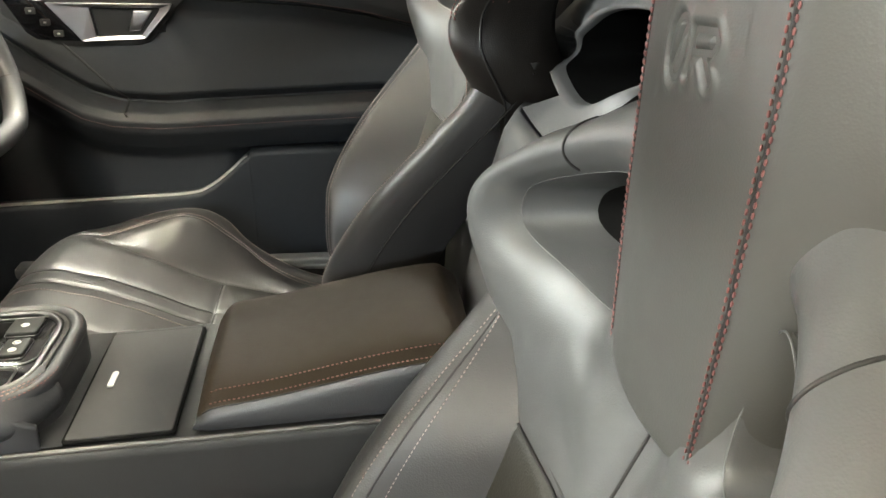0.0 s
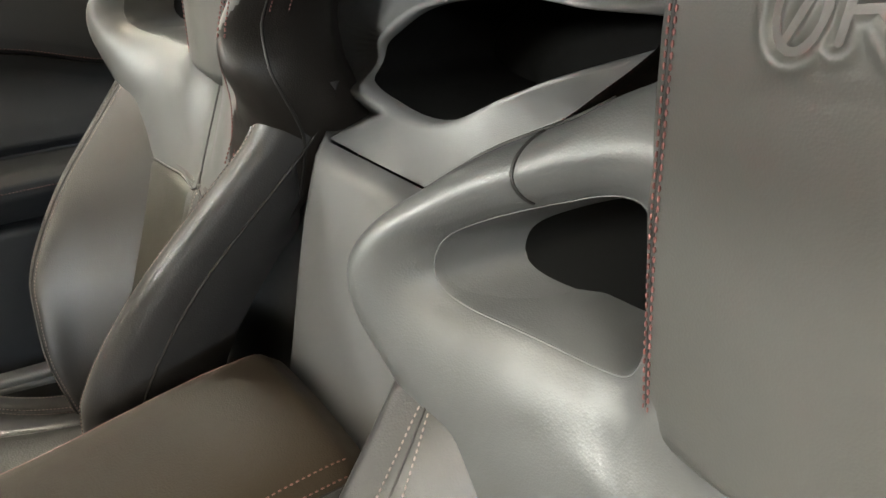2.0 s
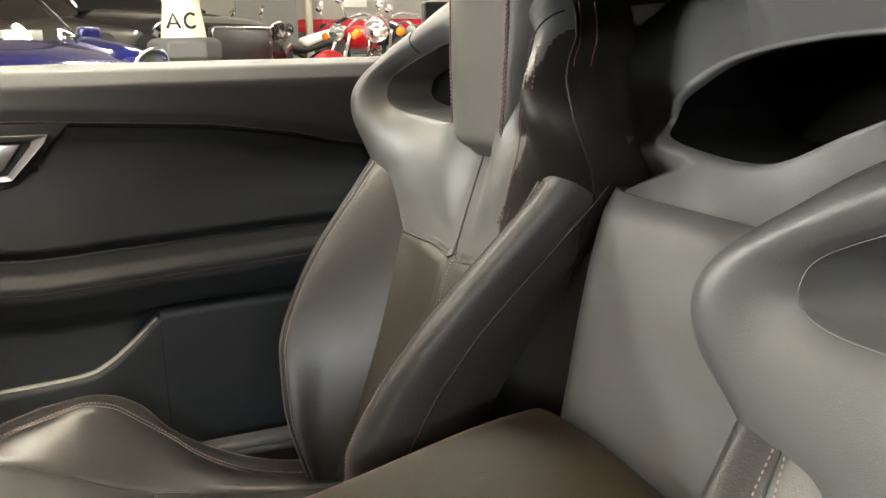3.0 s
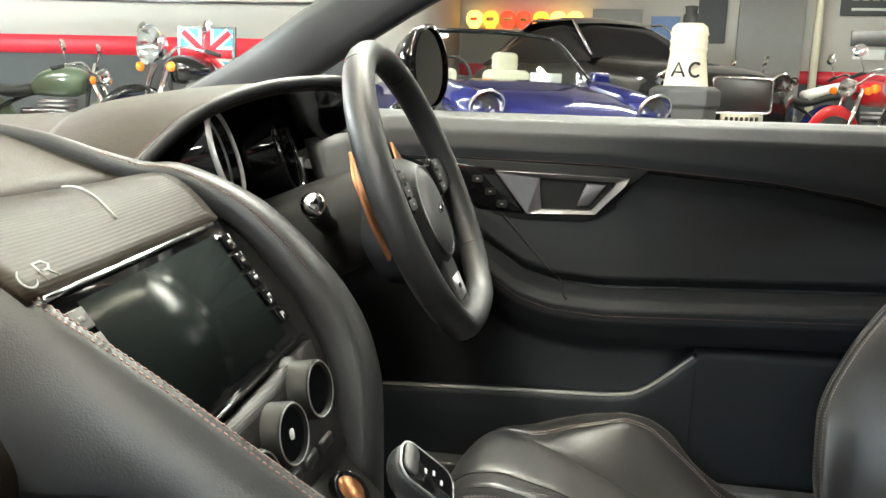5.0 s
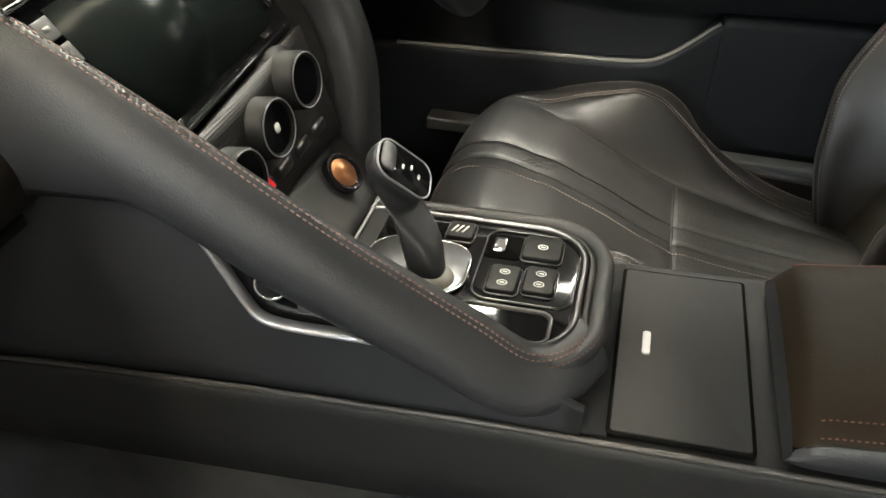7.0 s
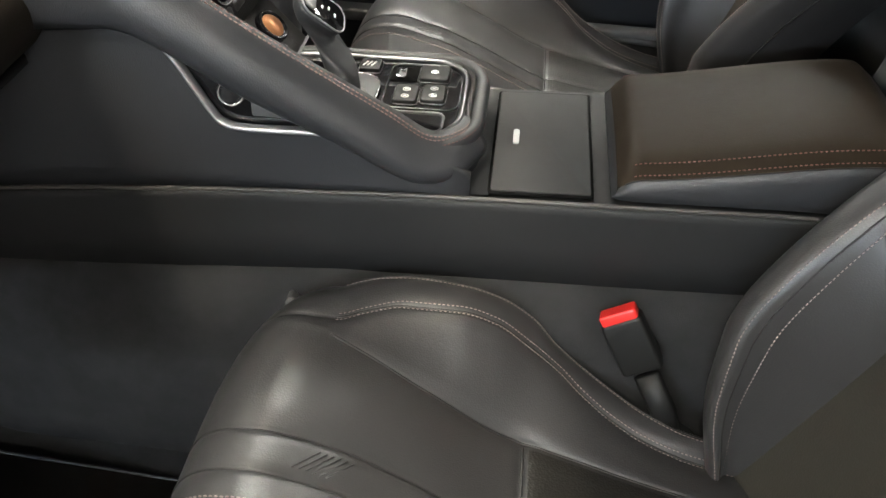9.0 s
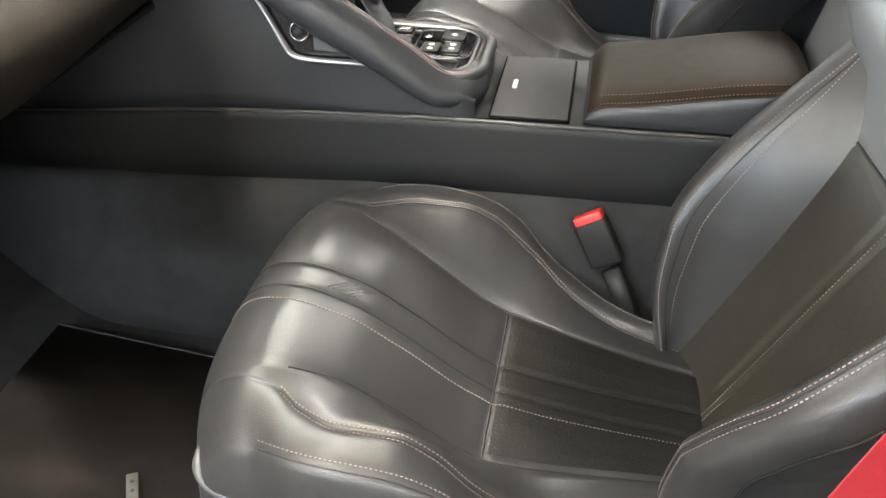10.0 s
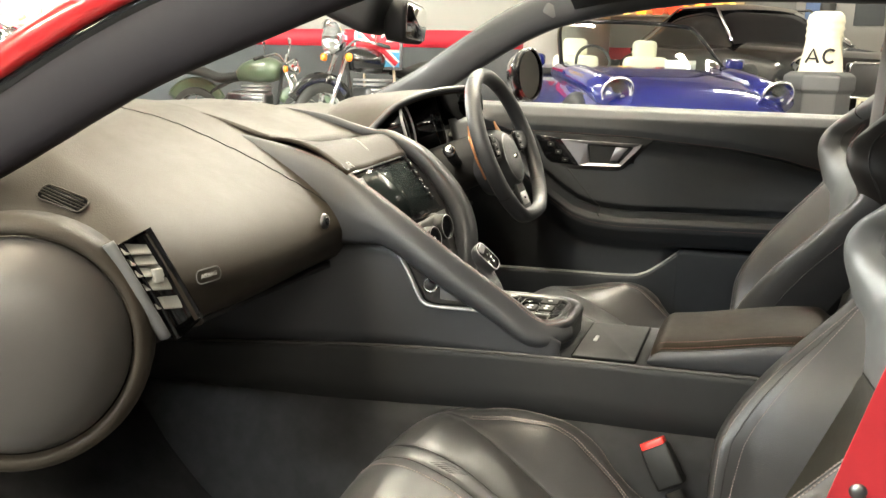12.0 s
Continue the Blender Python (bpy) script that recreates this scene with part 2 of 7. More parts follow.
# Near-black that puts the shade of openings and gaps into the colour.
VOID = material("void_shade_black", (0.003, 0.003, 0.003), 0.95, vary=0.1, spec=0.1)
HEADLINING = material("black_headlining", (0.02, 0.02, 0.021), 0.9, grain=0.5, grain_scale=900, vary=0.2)
LEATHER_DOOR = material("door_leather", (0.013, 0.015, 0.0185), 0.58, grain=0.25, grain_scale=650, kind="leather", vary=0.14, vary_scale=9, rough_vary=0.025, spec=0.4)
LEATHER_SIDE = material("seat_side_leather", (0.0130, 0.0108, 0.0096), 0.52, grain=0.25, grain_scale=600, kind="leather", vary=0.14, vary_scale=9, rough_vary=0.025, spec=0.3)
LEATHER_BROWN = material("brown_black_leather", (0.020, 0.0130, 0.0070), 0.55, grain=0.25, grain_scale=650, kind="leather", vary=0.14, vary_scale=9, rough_vary=0.025, spec=0.25)
THREAD_RED = material("red_thread", (0.17, 0.062, 0.058), 0.6, vary=0.15, vary_scale=200, rough_vary=0)
THREAD_DARK = material("dark_red_thread", (0.15, 0.06, 0.05), 0.6, vary=0.15, vary_scale=200, rough_vary=0)
THREAD_PINK = material("dusty_pink_thread", (0.20, 0.115, 0.098), 0.6, vary=0.15, vary_scale=200, rough_vary=0)
THREAD_PALE = material("pale_thread", (0.3, 0.24, 0.22), 0.6, vary=0.15, vary_scale=200)
SEAM = material("seam_shadow_leather", (0.012, 0.011, 0.011), 0.6, vary=0.1)
BELT_RED = material("red_webbing", (0.62, 0.030, 0.045), 0.55, grain=0.8, grain_scale=1500, kind="weave", vary=0.08, vary_scale=60)
BUTTON_RED = material("red_button_plastic", (0.75, 0.03, 0.025), 0.35, vary=0.08)
WHITE_PRINT = material("white_print", (0.75, 0.75, 0.74), 0.5, vary=0.05)
GREY_PRINT = material("grey_print", (0.32, 0.32, 0.31), 0.5, vary=0.05)
LAMP_RED = material("hazard_red", (0.8, 0.02, 0.03), 0.4, vary=0.0, emit=0.6)
PAINT_RED = material("red_car_paint", (0.55, 0.008, 0.012), 0.3, vary=0.05, coat=1.0)
PAINT_BLUE = material("blue_car_paint", (0.005, 0.008, 0.085), 0.22, vary=0.1, coat=1.0)
PAINT_BLACK = material("black_car_paint", (0.010, 0.010, 0.011), 0.15, vary=0.1, coat=1.0)
RUBBER = material("black_rubber", (0.015, 0.015, 0.015), 0.75, grain=0.3, grain_scale=300, vary=0.2)
MIRROR = material("mirror_glass", (0.9, 0.9, 0.9), 0.02, metal=1.0, vary=0.0)
GLASS = glass("clear_glass", gloss=0.04)
GLASS_SCREEN = glass("windscreen_glass", gloss=0.006)
GLASS_LAMP = glass("lamp_glass", gloss=0.10)
GLASS_CAR = glass("parked_car_glass", (0.80, 0.88, 0.85), gloss=0.14)
GLASS_DIM = glass("tinted_glass", (0.55, 0.62, 0.6))

# ---- the car's shell ----
YC = 0.815
PILLAR_TRIM = material("black_pillar_cloth", (0.014, 0.012, 0.016), 0.6, grain=0.2, grain_scale=900, vary=0.1, spec=0.3)
CARBON = material("carbon_weave", (0.022, 0.016, 0.0115), 0.44, grain=0.30, grain_scale=92, kind="weave", vary=0.08, rough_vary=0, spec=0.14)

floor = lone("car_floor", surf(lambda u, v: Vector((lerp(-1.35, 0.35, u), lerp(0.06, 1.57, v), 0.20 + 0.32 * smooth01((-0.85 - lerp(-1.35, 0.35, u)) / 0.5))), 40, 24),
             CARPET, "black carpeted footwell floor of a sports car", "car floor", kind="structure", solid=0.02)


def tunnel(u, v):
    x = lerp(-1.3, 0.3, u)
    top = table(x, [-1.3, -0.73, -0.41, -0.09, 0.3], [0.44, 0.478, 0.512, 0.527, 0.55])
    pts = [(0.64, 0.19), (0.655, 0.34), (0.675, top - 0.03), (0.70, top + 0.003), (0.72, top + 0.01)]
    f = v * 4
    i = min(int(f), 3)
    a, b = pts[i], pts[i + 1]
    return Vector((x, lerp(a[0], b[0], f - i), lerp(a[1], b[1], f - i)))


lone("tunnel_carpet", surf(tunnel, 30, 13), CARPET, "black carpet on the side of the transmission tunnel", "carpet", kind="structure", solid=0.01)
lone("footwell_wall", surf(lambda u, v: Vector((-1.2 - 0.1 * v, lerp(0.05, 0.7, u), lerp(0.3, 0.95, v))), 6, 6), CARPET, "black carpeted bulkhead ahead of the footwell", "footwell wall", kind="structure", solid=0.02)
lone("driver_footwell_wall", surf(lambda u, v: Vector((-1.2 - 0.1 * v, lerp(0.9, 1.6, u), lerp(0.3, 0.95, v))), 6, 6), CARPET, "black carpeted bulkhead ahead of the pedals", "footwell wall", kind="structure", solid=0.02)

# floor mat with a bound edge
mat_out = [(x, y) for x, y in rounded(0.52, 0.44, 0.06)]
fm = thing("floor_mat", (-0.88, 0.36, 0.212), "black carpet floor mat with bound edge in the passenger footwell", "floor mat")
part("mat_carpet", prism(mat_out, 0.012, Matrix.Translation((-0.80, 0.375, 0.203)) @ Matrix.Rotation(radians(4), 4, "Y")), MAT_PILE, fm)
part("mat_binding", tube([Matrix.Translation((-0.80, 0.375, 0.214)) @ Matrix.Rotation(radians(4), 4, "Y") @ Vector((x, y, 0)) for x, y in mat_out], 0.003, 6, closed=True), PLASTIC, fm)

tag = thing("floor_tag", (-0.658, 0.318, 0.205), "small pale metal strip with rivets on the footwell carpet", "metal strip")
TGM = pose(-0.658, 0.318, 0.2135, 0, 0, -62)
part("tag_plate", turned(box(-0.030, 0.030, -0.008, 0.008, 0, 0.002), TGM), PLASTIC_PALE, tag, bevel=0.0006)
for k in range(3):
    part("rivet", turned(lathe([(0, 0.0032), (0.0022, 0.0026), (0.003, 0.002)], 10), TGM @ Matrix.Translation((-0.016 + 0.016 * k, 0, 0))), ALU_DARK, tag)

# near sill
def sill(u, v):
    x = lerp(-1.05, 0.6, u)
    a = v * math.pi
    return Vector((x, 0.075 - 0.095 * math.cos(a), 0.31 + 0.055 * math.sin(a) - (0.12 if v in (0, 1) else 0)))


sl = thing("door_sill", (-0.2, 0.06, 0.2), "black sill trim under the open passenger door", "door sill", kind="structure")
part("sill_trim", surf(sill, 24, 13), PLASTIC, sl, solid=0.004)
part("tread_plate", box(-0.75, 0.25, 0.055, 0.095, 0.364, 0.368), ALU_DARK, sl, "dark metal tread plate", bevel=0.001)

# bulkhead behind the seats, with the opening between them
bh = thing("rear_bulkhead", (0.27, YC, 0.2), "grey leather-trimmed bulkhead with a dark opening behind the seats", "bulkhead", kind="structure")


def bulk_x(z):
    return curve_table(z, [0.2, 0.5, 0.70, 0.91, 0.955, 1.06, 1.1], [0.15, 0.165, 0.195, 0.243, 0.282, 0.335, 0.36])


def bulk_in(y):
    return 0.085 * smooth01((abs(y - YC) - 0.115) / 0.085)


def bulk_low(u, v):
    y, z = lerp(0.07, 1.56, u), lerp(0.2, 0.905, v)
    lip = 0.006 * smooth01((v - 0.97) / 0.03)
    return Vector((bulk_x(z) + lip + bulk_in(y), y, z))


part("lower_panel", surf(bulk_low, 50, 36), PLASTIC_SOFT, bh, solid=0.012, offset=1)
OPEN_LOOP = spline([(0, 0.946, 0.962), (0, 0.90, 0.951), (0, 0.80, 0.948), (0, 0.735, 0.978), (0, 0.66, 1.013), (0, 0.640, 1.026), (0, 0.66, 1.038), (0, 0.74, 1.044), (0, 0.82, 1.038), (0, 0.885, 1.024), (0, 0.925, 1.0), (0, 0.950, 0.978)], 66, closed=True)


def frame_rows(loop, steps):
    rows = []
    c = Vector((0, 0.79, 0.995))
    for k, (grow, deep) in enumerate(steps):
        row = []
        for p in loop:
            d = p - c
            q = c + d * grow
            if k == len(steps) - 1:
                q = Vector((0, min(max(c.y + d.y * 3.2, 0.07), 1.56), min(max(c.z + d.z * 4.0, 0.909), 1.105)))
            row.append(Vector((bulk_x(q.z) + deep + bulk_in(q.y), q.y, q.z)))
        rows.append(row)
    return rows


part("upper_panel", grid(frame_rows(OPEN_LOOP, [(0.99, 0.010), (1.0, 0.003), (1.04, -0.003), (1.12, 0.0), (1.2, 0.002)]), closed_u=True), PLASTIC_SOFT, bh)
# Lining and block are near-black in place of the shade inside the opening.
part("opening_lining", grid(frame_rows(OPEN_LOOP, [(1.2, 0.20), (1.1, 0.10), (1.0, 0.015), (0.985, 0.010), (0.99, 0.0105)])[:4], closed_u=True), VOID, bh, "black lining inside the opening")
part("recess", box(0.46, 0.50, 0.25, 1.35, 0.72, 1.09), VOID, bh, "black block for the shade inside the opening")
part("shelf", box(0.36, 0.95, 0.07, 1.56, 1.095, 1.11), PLASTIC, bh, "black shelf behind the bulkhead", bevel=0.005)
part("side_trim", box(0.30, 0.95, 1.57, 1.59, 0.30, 1.115), PLASTIC, bh, "black trim beside the bulkhead", bevel=0.004)

# ---- roof, pillars and glass ----
roof = thing("car_roof", (0, YC, 1.3), "black fabric-lined roof of the sports car", "car roof", kind="structure")


def roof_fn(u, v):
    x, s = lerp(-0.42, 0.95, u), lerp(-1, 1, v)
    half = table(x, [-0.42, 0, 0.95], [0.57, 0.55, 0.5])
    return Vector((x, YC + s * half, 1.40 - 0.085 * abs(s) ** 2.5 - 0.16 * ((x - 0.05) / 0.95) ** 2 - 0.02))


bm = surf(roof_fn, 28, 28)
part("headlining", bm, HEADLINING, roof, solid=0.03, offset=1)


def pillar(path, near):
    name = "near" if near else "far"
    t = thing("windscreen_pillar", path[0], "black-trimmed windscreen pillar with red outer paint" if near else "dark grey trimmed windscreen pillar with an airbag tab", "windscreen pillar", kind="structure")
    sgn = -1 if near else 1
    pts = spline(path, 26)
    part("pillar_trim", sweep(pts, lambda f: circle(0.026, 16, 0.046, 0.7)), LEATHER if not near else PILLAR_TRIM, t)
    off = [p + Vector((-0.018, sgn * 0.016, 0.036)) for p in pts]
    part("pillar_seal", sweep(off, lambda f: circle(0.012, 10, 0.012)), GLOSS if near else RUBBER, t, "gloss black seal strip")
    off2 = [p + Vector((-0.028, sgn * 0.026, 0.056)) for p in pts]
    if near:
        part("pillar_paint", sweep(off2, lambda f: circle(0.017, 14, 0.018, 0.8)), PAINT_RED, t, "glossy red painted outer pillar")
    if not near:
        p = pts[16]
        m = facing(p + Vector((0.012, -0.030, 0.0)), (0.2, -1, 0.05), (0.5, 0, 0.85))
        part("airbag_tab", prism(rounded(0.034, 0.026, 0.006), 0.003, m), PLASTIC_SOFT, t, "small moulded airbag tab", bevel=0.001)
    return t


pillar([(-1.12, 0.09, 0.90), (-0.90, 0.125, 1.005), (-0.70, 0.165, 1.118), (-0.55, 0.20, 1.185), (-0.40, 0.24, 1.245), (-0.20, 0.26, 1.29), (0.1, 0.265, 1.31)], True)
pillar([(-1.16, 1.54, 0.93), (-1.0, 1.52, 1.0), (-0.86, 1.49, 1.068), (-0.735, 1.45, 1.140), (-0.563, 1.42, 1.235), (-0.40, 1.385, 1.285), (-0.1, 1.37, 1.325), (0.3, 1.37, 1.32)], False)
screen_glass = lone("windscreen", surf(lambda u, v: Vector((lerp(-1.32 + 0.12 * (2 * u - 1) ** 2, -0.40, v), lerp(lerp(0.1, 0.25, v), lerp(1.53, 1.38, v), u), lerp(0.98, 1.29 + 0.06 * (1 - (2 * u - 1) ** 2), v))), 16, 10), GLASS_SCREEN,
                    "clear raked windscreen of the sports car", "windscreen", kind="structure")
screen_glass.visible_shadow = False

mirror = thing("rear_view_mirror", (-0.47, 0.62, 1.20), "black rear-view mirror hanging from the windscreen", "mirror")
part("mirror_housing", prism(rounded(0.20, 0.066, 0.024), -0.034, facing((-0.53, 0.655, 1.190), (0.95, 0.22, -0.05))), PLASTIC, mirror, bevel=0.008)
part("mirror_glass", prism(rounded(0.186, 0.054, 0.018), 0.002, facing((-0.53, 0.655, 1.190), (0.95, 0.22, -0.05))), MIRROR, mirror, "reflective glass")
part("sensor_pod", turned(box(-0.07, 0.05, -0.07, 0.05, -0.026, 0.05), pose(-0.590, 0.56, 1.205, 0, 24, 10)), PLASTIC, mirror, "black sensor pod behind the mirror", bevel=0.018)
part("mirror_stem", tube([(-0.58, 0.60, 1.20), (-0.555, 0.64, 1.195)], 0.009), PLASTIC, mirror)

# ---- driver's door ----
door = thing("driver_door", (-0.2, 1.62, 0.4), "closed driver's door panel in charcoal leather with red stitching", "car door", kind="structure")


def stitch_z(x):
    return table(x, [-0.75, -0.548, -0.3, -0.04, 0.08, 0.16, 0.4], [0.955, 0.956, 0.953, 0.936, 0.918, 0.898, 0.86])


def arm_z(x):
    return table(x, [-0.75, -0.60, -0.53, -0.48, -0.43, -0.38, -0.3, 0.06, 0.2], [0.93, 0.875, 0.82, 0.784, 0.752, 0.737, 0.731, 0.746, 0.75])


def door_y(x, z):
    zs, za = stitch_z(x), arm_z(x)
    low = 0.045 * smooth01((x + 0.20) / 0.08) * smooth01((za - 0.055 - z) / 0.012)
    keys = [(0.2, 1.545), (0.45, 1.55), (0.56, 1.545), (za - 0.07, 1.545), (za - 0.045, 1.525), (za - 0.015, 1.508), (za + 0.006, 1.507), (za + 0.018, 1.522), (za + 0.024, 1.598), (za + 0.04, 1.581), (za + 0.07, 1.585), (zs - 0.03, 1.604), (zs - 0.004, 1.598), (zs, 1.589), (zs + 0.02, 1.588), (1.0, 1.600), (1.022, 1.622), (1.03, 1.655), (1.031, 1.70)]
    ks = sorted(keys)
    return table(z, [k[0] for k in ks], [k[1] for k in ks]) + low


def door_fn(u, v):
    x = lerp(-0.80, 0.42, u)
    zs, za = stitch_z(x), arm_z(x)
    marks = [0.2, 0.3, 0.45, za - 0.09, za - 0.055, za - 0.045, za - 0.015, za + 0.006, za + 0.018, za + 0.024, za + 0.04, za + 0.07, (za + zs) / 2, zs - 0.03, zs - 0.004, zs, zs + 0.02, 1.0, 1.022, 1.03, 1.031]
    z = table(v, np.linspace(0, 1, len(marks)), sorted(marks))
    return Vector((x, door_y(x, z), z))


part("door_panel", surf(door_fn, 90, 101), LEATHER_DOOR, door, "charcoal leather door panel")
for dz, mtl in ((0.003, THREAD_DARK), (-0.006, SEAM)):
    path = [Vector((x, door_y(x, stitch_z(x) + dz) - 0.0012, stitch_z(x) + dz)) for x in np.linspace(-0.72, 0.35, 80)]
    if mtl is SEAM:
        part("waist_seam", tube(path, 0.0012, 6), mtl, door)
    else:
        part("waist_stitching", stitches(path, 0.0028, 0.002, 0.0007), mtl, door)
path = [Vector((x, door_y(x, arm_z(x) - 0.004) - 0.001, arm_z(x) - 0.004)) for x in np.linspace(-0.56, 0.2, 90)]
part("armrest_stitching", stitches(path, 0.0028, 0.002, 0.0007), THREAD_DARK, door)
# pocket edge strip
edge_path = spline([(-0.66, 0, 0.578), (-0.41, 0, 0.588), (-0.27, 0, 0.594), (-0.225, 0, 0.606), (-0.185, 0, 0.634), (-0.15, 0, 0.664)], 40)
# The edge is coloured pale to show light caught along it.
part("pocket_edge", tube([Vector((p.x, 1.525 + 0.012 * smooth01((p.x + 0.26) / 0.1), p.z - 0.001)) for p in edge_path], 0.0042, 10), PLASTIC_PALE, door, "door pocket edge, pale for the light it catches")
POCKET = spline([(-0.80, 0, 0.572), (-0.62, 0, 0.579), (-0.41, 0, 0.588), (-0.27, 0, 0.594), (-0.225, 0, 0.606), (-0.185, 0, 0.634), (-0.15, 0, 0.664), (-0.12, 0, 0.674), (0.10, 0, 0.678), (0.40, 0, 0.680)], 60)


def pocket_bin(u, v):
    p = POCKET[int(round(u * 59))]
    ring = [(1.552, 0.0), (1.532, 0.0015), (1.523, 0.001), (1.518, -0.004), (1.517, -0.012), (1.522, -0.06), (1.53, -0.14), (1.54, -0.28)]
    y, dz = ring[int(round(v * 7))]
    return Vector((p.x, y + 0.012 * smooth01((p.x + 0.26) / 0.1), p.z + dz))


part("pocket_bin", surf(pocket_bin, 60, 8), LEATHER_DOOR, door, "charcoal door pocket with a raised edge")
part("sill_plate", box(-0.60, -0.30, 1.49, 1.53, 0.44, 0.462), PLASTIC_SOFT, door, "grey sill edge under the door", bevel=0.005)
part("seat_rail_trim", box(-0.12, 0.12, 1.46, 1.49, 0.463, 0.478), PLASTIC_SOFT, door, "grey trim strip under the door", bevel=0.005)
# speaker corner
def on_door(x, z, lift=0.0):
    return Vector((x, door_y(x, z) - lift, z))


part("speaker_edge", tube([on_door(x, z, 0.001) for x, z in zip(np.linspace(-0.47, -0.355, 24), np.linspace(0.868, 0.748, 24))], 0.0022, 6), PLASTIC, door)
corner = [(-0.56, 0.83), (-0.475, 0.868), (-0.36, 0.75), (-0.43, 0.748), (-0.50, 0.78)]
part("speaker_grille", prism([(x, z) for x, z in corner], 0.003, Matrix(((1, 0, 0, 0), (0, 0, -1, 1.604), (0, 1, 0, 0), (0, 0, 0, 1)))), PLASTIC, door, "black speaker grille")
part("pull_notch", box(-0.415, -0.372, 1.565, 1.60, 0.737, 0.752), GLOSS, door, bevel=0.002)
for k in range(8):
    part("marking_bar", box(-0.499 + k * 0.0055, -0.4955 + k * 0.0055, 1.598, 1.6005, 0.832, 0.838), WHITE_PRINT, door)
# handle
hy = 1.594
hm = Matrix(((1, 0, 0, 0), (0, 0, -1, hy), (0, 1, 0, 0), (0, 0, 0, 1)))
handle = part("handle_bezel", prism([(-0.565, 0.958), (-0.235, 0.952), (-0.262, 0.925), (-0.312, 0.868), (-0.335, 0.862), (-0.44, 0.860), (-0.52, 0.868), (-0.565, 0.9)], 0.006, hm), PLASTIC, door, "black handle bezel", bevel=0.003)
part("switch_pack", prism([(-0.56, 0.950), (-0.487, 0.943), (-0.432, 0.871), (-0.52, 0.874)], 0.009, hm), GLOSS, handle, "gloss black memory switch pack", bevel=0.002)
for k, (bx, bz) in enumerate(((-0.512, 0.925), (-0.490, 0.905), (-0.470, 0.885))):
    part("switch", prism([(x + bx, z + bz) for x, z in rounded(0.018, 0.012, 0.003)], 0.012, hm), PLASTIC, handle, bevel=0.001)
    part("switch_mark", prism([(x + bx, z + bz) for x, z in rounded(0.005, 0.003, 0.001)], 0.0125, hm), GREY_PRINT, handle)
ring = [(-0.483, 0.940), (-0.266, 0.937), (-0.272, 0.925), (-0.318, 0.876), (-0.428, 0.872)]
inner = [(-0.410, 0.931), (-0.288, 0.929), (-0.291, 0.922), (-0.324, 0.882), (-0.404, 0.880)]
bm = bmesh.new()
lo = [bm.verts.new((x, hy - 0.010, z)) for x, z in ring]
hi = [bm.verts.new((x, hy - 0.020, z)) for x, z in ring]
li = [bm.verts.new((x, hy - 0.014, z)) for x, z in inner]
lb = [bm.verts.new((x, hy + 0.010, z)) for x, z in inner]
for i in range(5):
    j = (i + 1) % 5
    bm.faces.new((lo[i], lo[j], hi[j], hi[i]))
    bm.faces.new((hi[i], hi[j], li[j], li[i]))
    bm.faces.new((li[i], li[j], lb[j], lb[i]))
part("handle_frame", bm, ALU_DOOR, handle, "satin aluminium door pull", smooth=False, bevel=0.0015)
part("handle_well", box(-0.412, -0.285, hy + 0.004, hy + 0.012, 0.878, 0.934), LEATHER, handle)
part("handle_blade", prism([(-0.335, 0.926), (-0.302, 0.925), (-0.328, 0.889), (-0.348, 0.888)], 0.012, hm), ALU_DOOR, handle, "satin aluminium pull blade", bevel=0.002)

# ---- dashboard ----
dash = thing("dashboard", (-0.95, YC, 0.75), "charcoal leather dashboard with passenger airbag panel and round binnacle", "dashboard")


def dash_point(y, f):
    """f from 0 (under the windscreen) to 1 (underside)."""
    near = smooth01((0.42 - y) / 0.40)
    xs = [-1.40, -1.22, -1.08, -0.95, -0.83, -0.745, -0.69, -0.660, -0.652, -0.668, -0.70, -0.80, -1.0]
    zs = [0.99, 1.035, 1.042, 1.02, 0.972, 0.925, 0.885, 0.850, 0.820, 0.785, 0.762, 0.745, 0.735]
    k = np.linspace(0, 1, len(xs))
    p = spline_cache.setdefault("dash", spline([(a, 0, b) for a, b in zip(xs, zs)], 61))
    q = p[min(int(round(f * 60)), 60)]
    fall = 0.085 * smooth01((0.23 - y) / 0.15) * smooth01((q.z - 0.78) / 0.22)
    back = -0.035 * smooth01((0.155 - y) / 0.05) - 0.03 * near - 0.022 * smooth01((y - 0.3) / 0.4)
    return Vector((q.x + back, y, q.z - fall))


spline_cache = {}
part("top_pad", surf(lambda u, v: dash_point(lerp(0.105, 0.70, u), v), 64, 61), DASH_SKIN, dash, "smooth charcoal airbag panel")
# the seam across the pad
part("pad_seam", tube([dash_point(lerp(0.52, 0.665, k / 30), lerp(0.18, 0.52, k / 30)) + Vector((0, 0, 0.0005)) for k in range(31)], 0.0013, 6), SEAM, dash)
part("under_trim", surf(lambda u, v: Vector((lerp(-0.72, -1.2, v), lerp(0.07, 1.55, u), lerp(0.755, 0.70, v))), 20, 6), PLASTIC, dash, "black underside", solid=0.01)
# airbag badge
m = facing((-0.6515, 0.247, 0.842), (1, -0.10, 0.22))
badge = part("badge_plate", prism(rounded(0.044, 0.017, 0.0075), 0.0022, m), DASH_SKIN, dash, "moulded oval with raised letters", bevel=0.0008)
words("AIRBAG", 0.0085, m @ Matrix.Translation((0, 0, 0.0023)), GREY_PRINT, "badge_letters", badge)
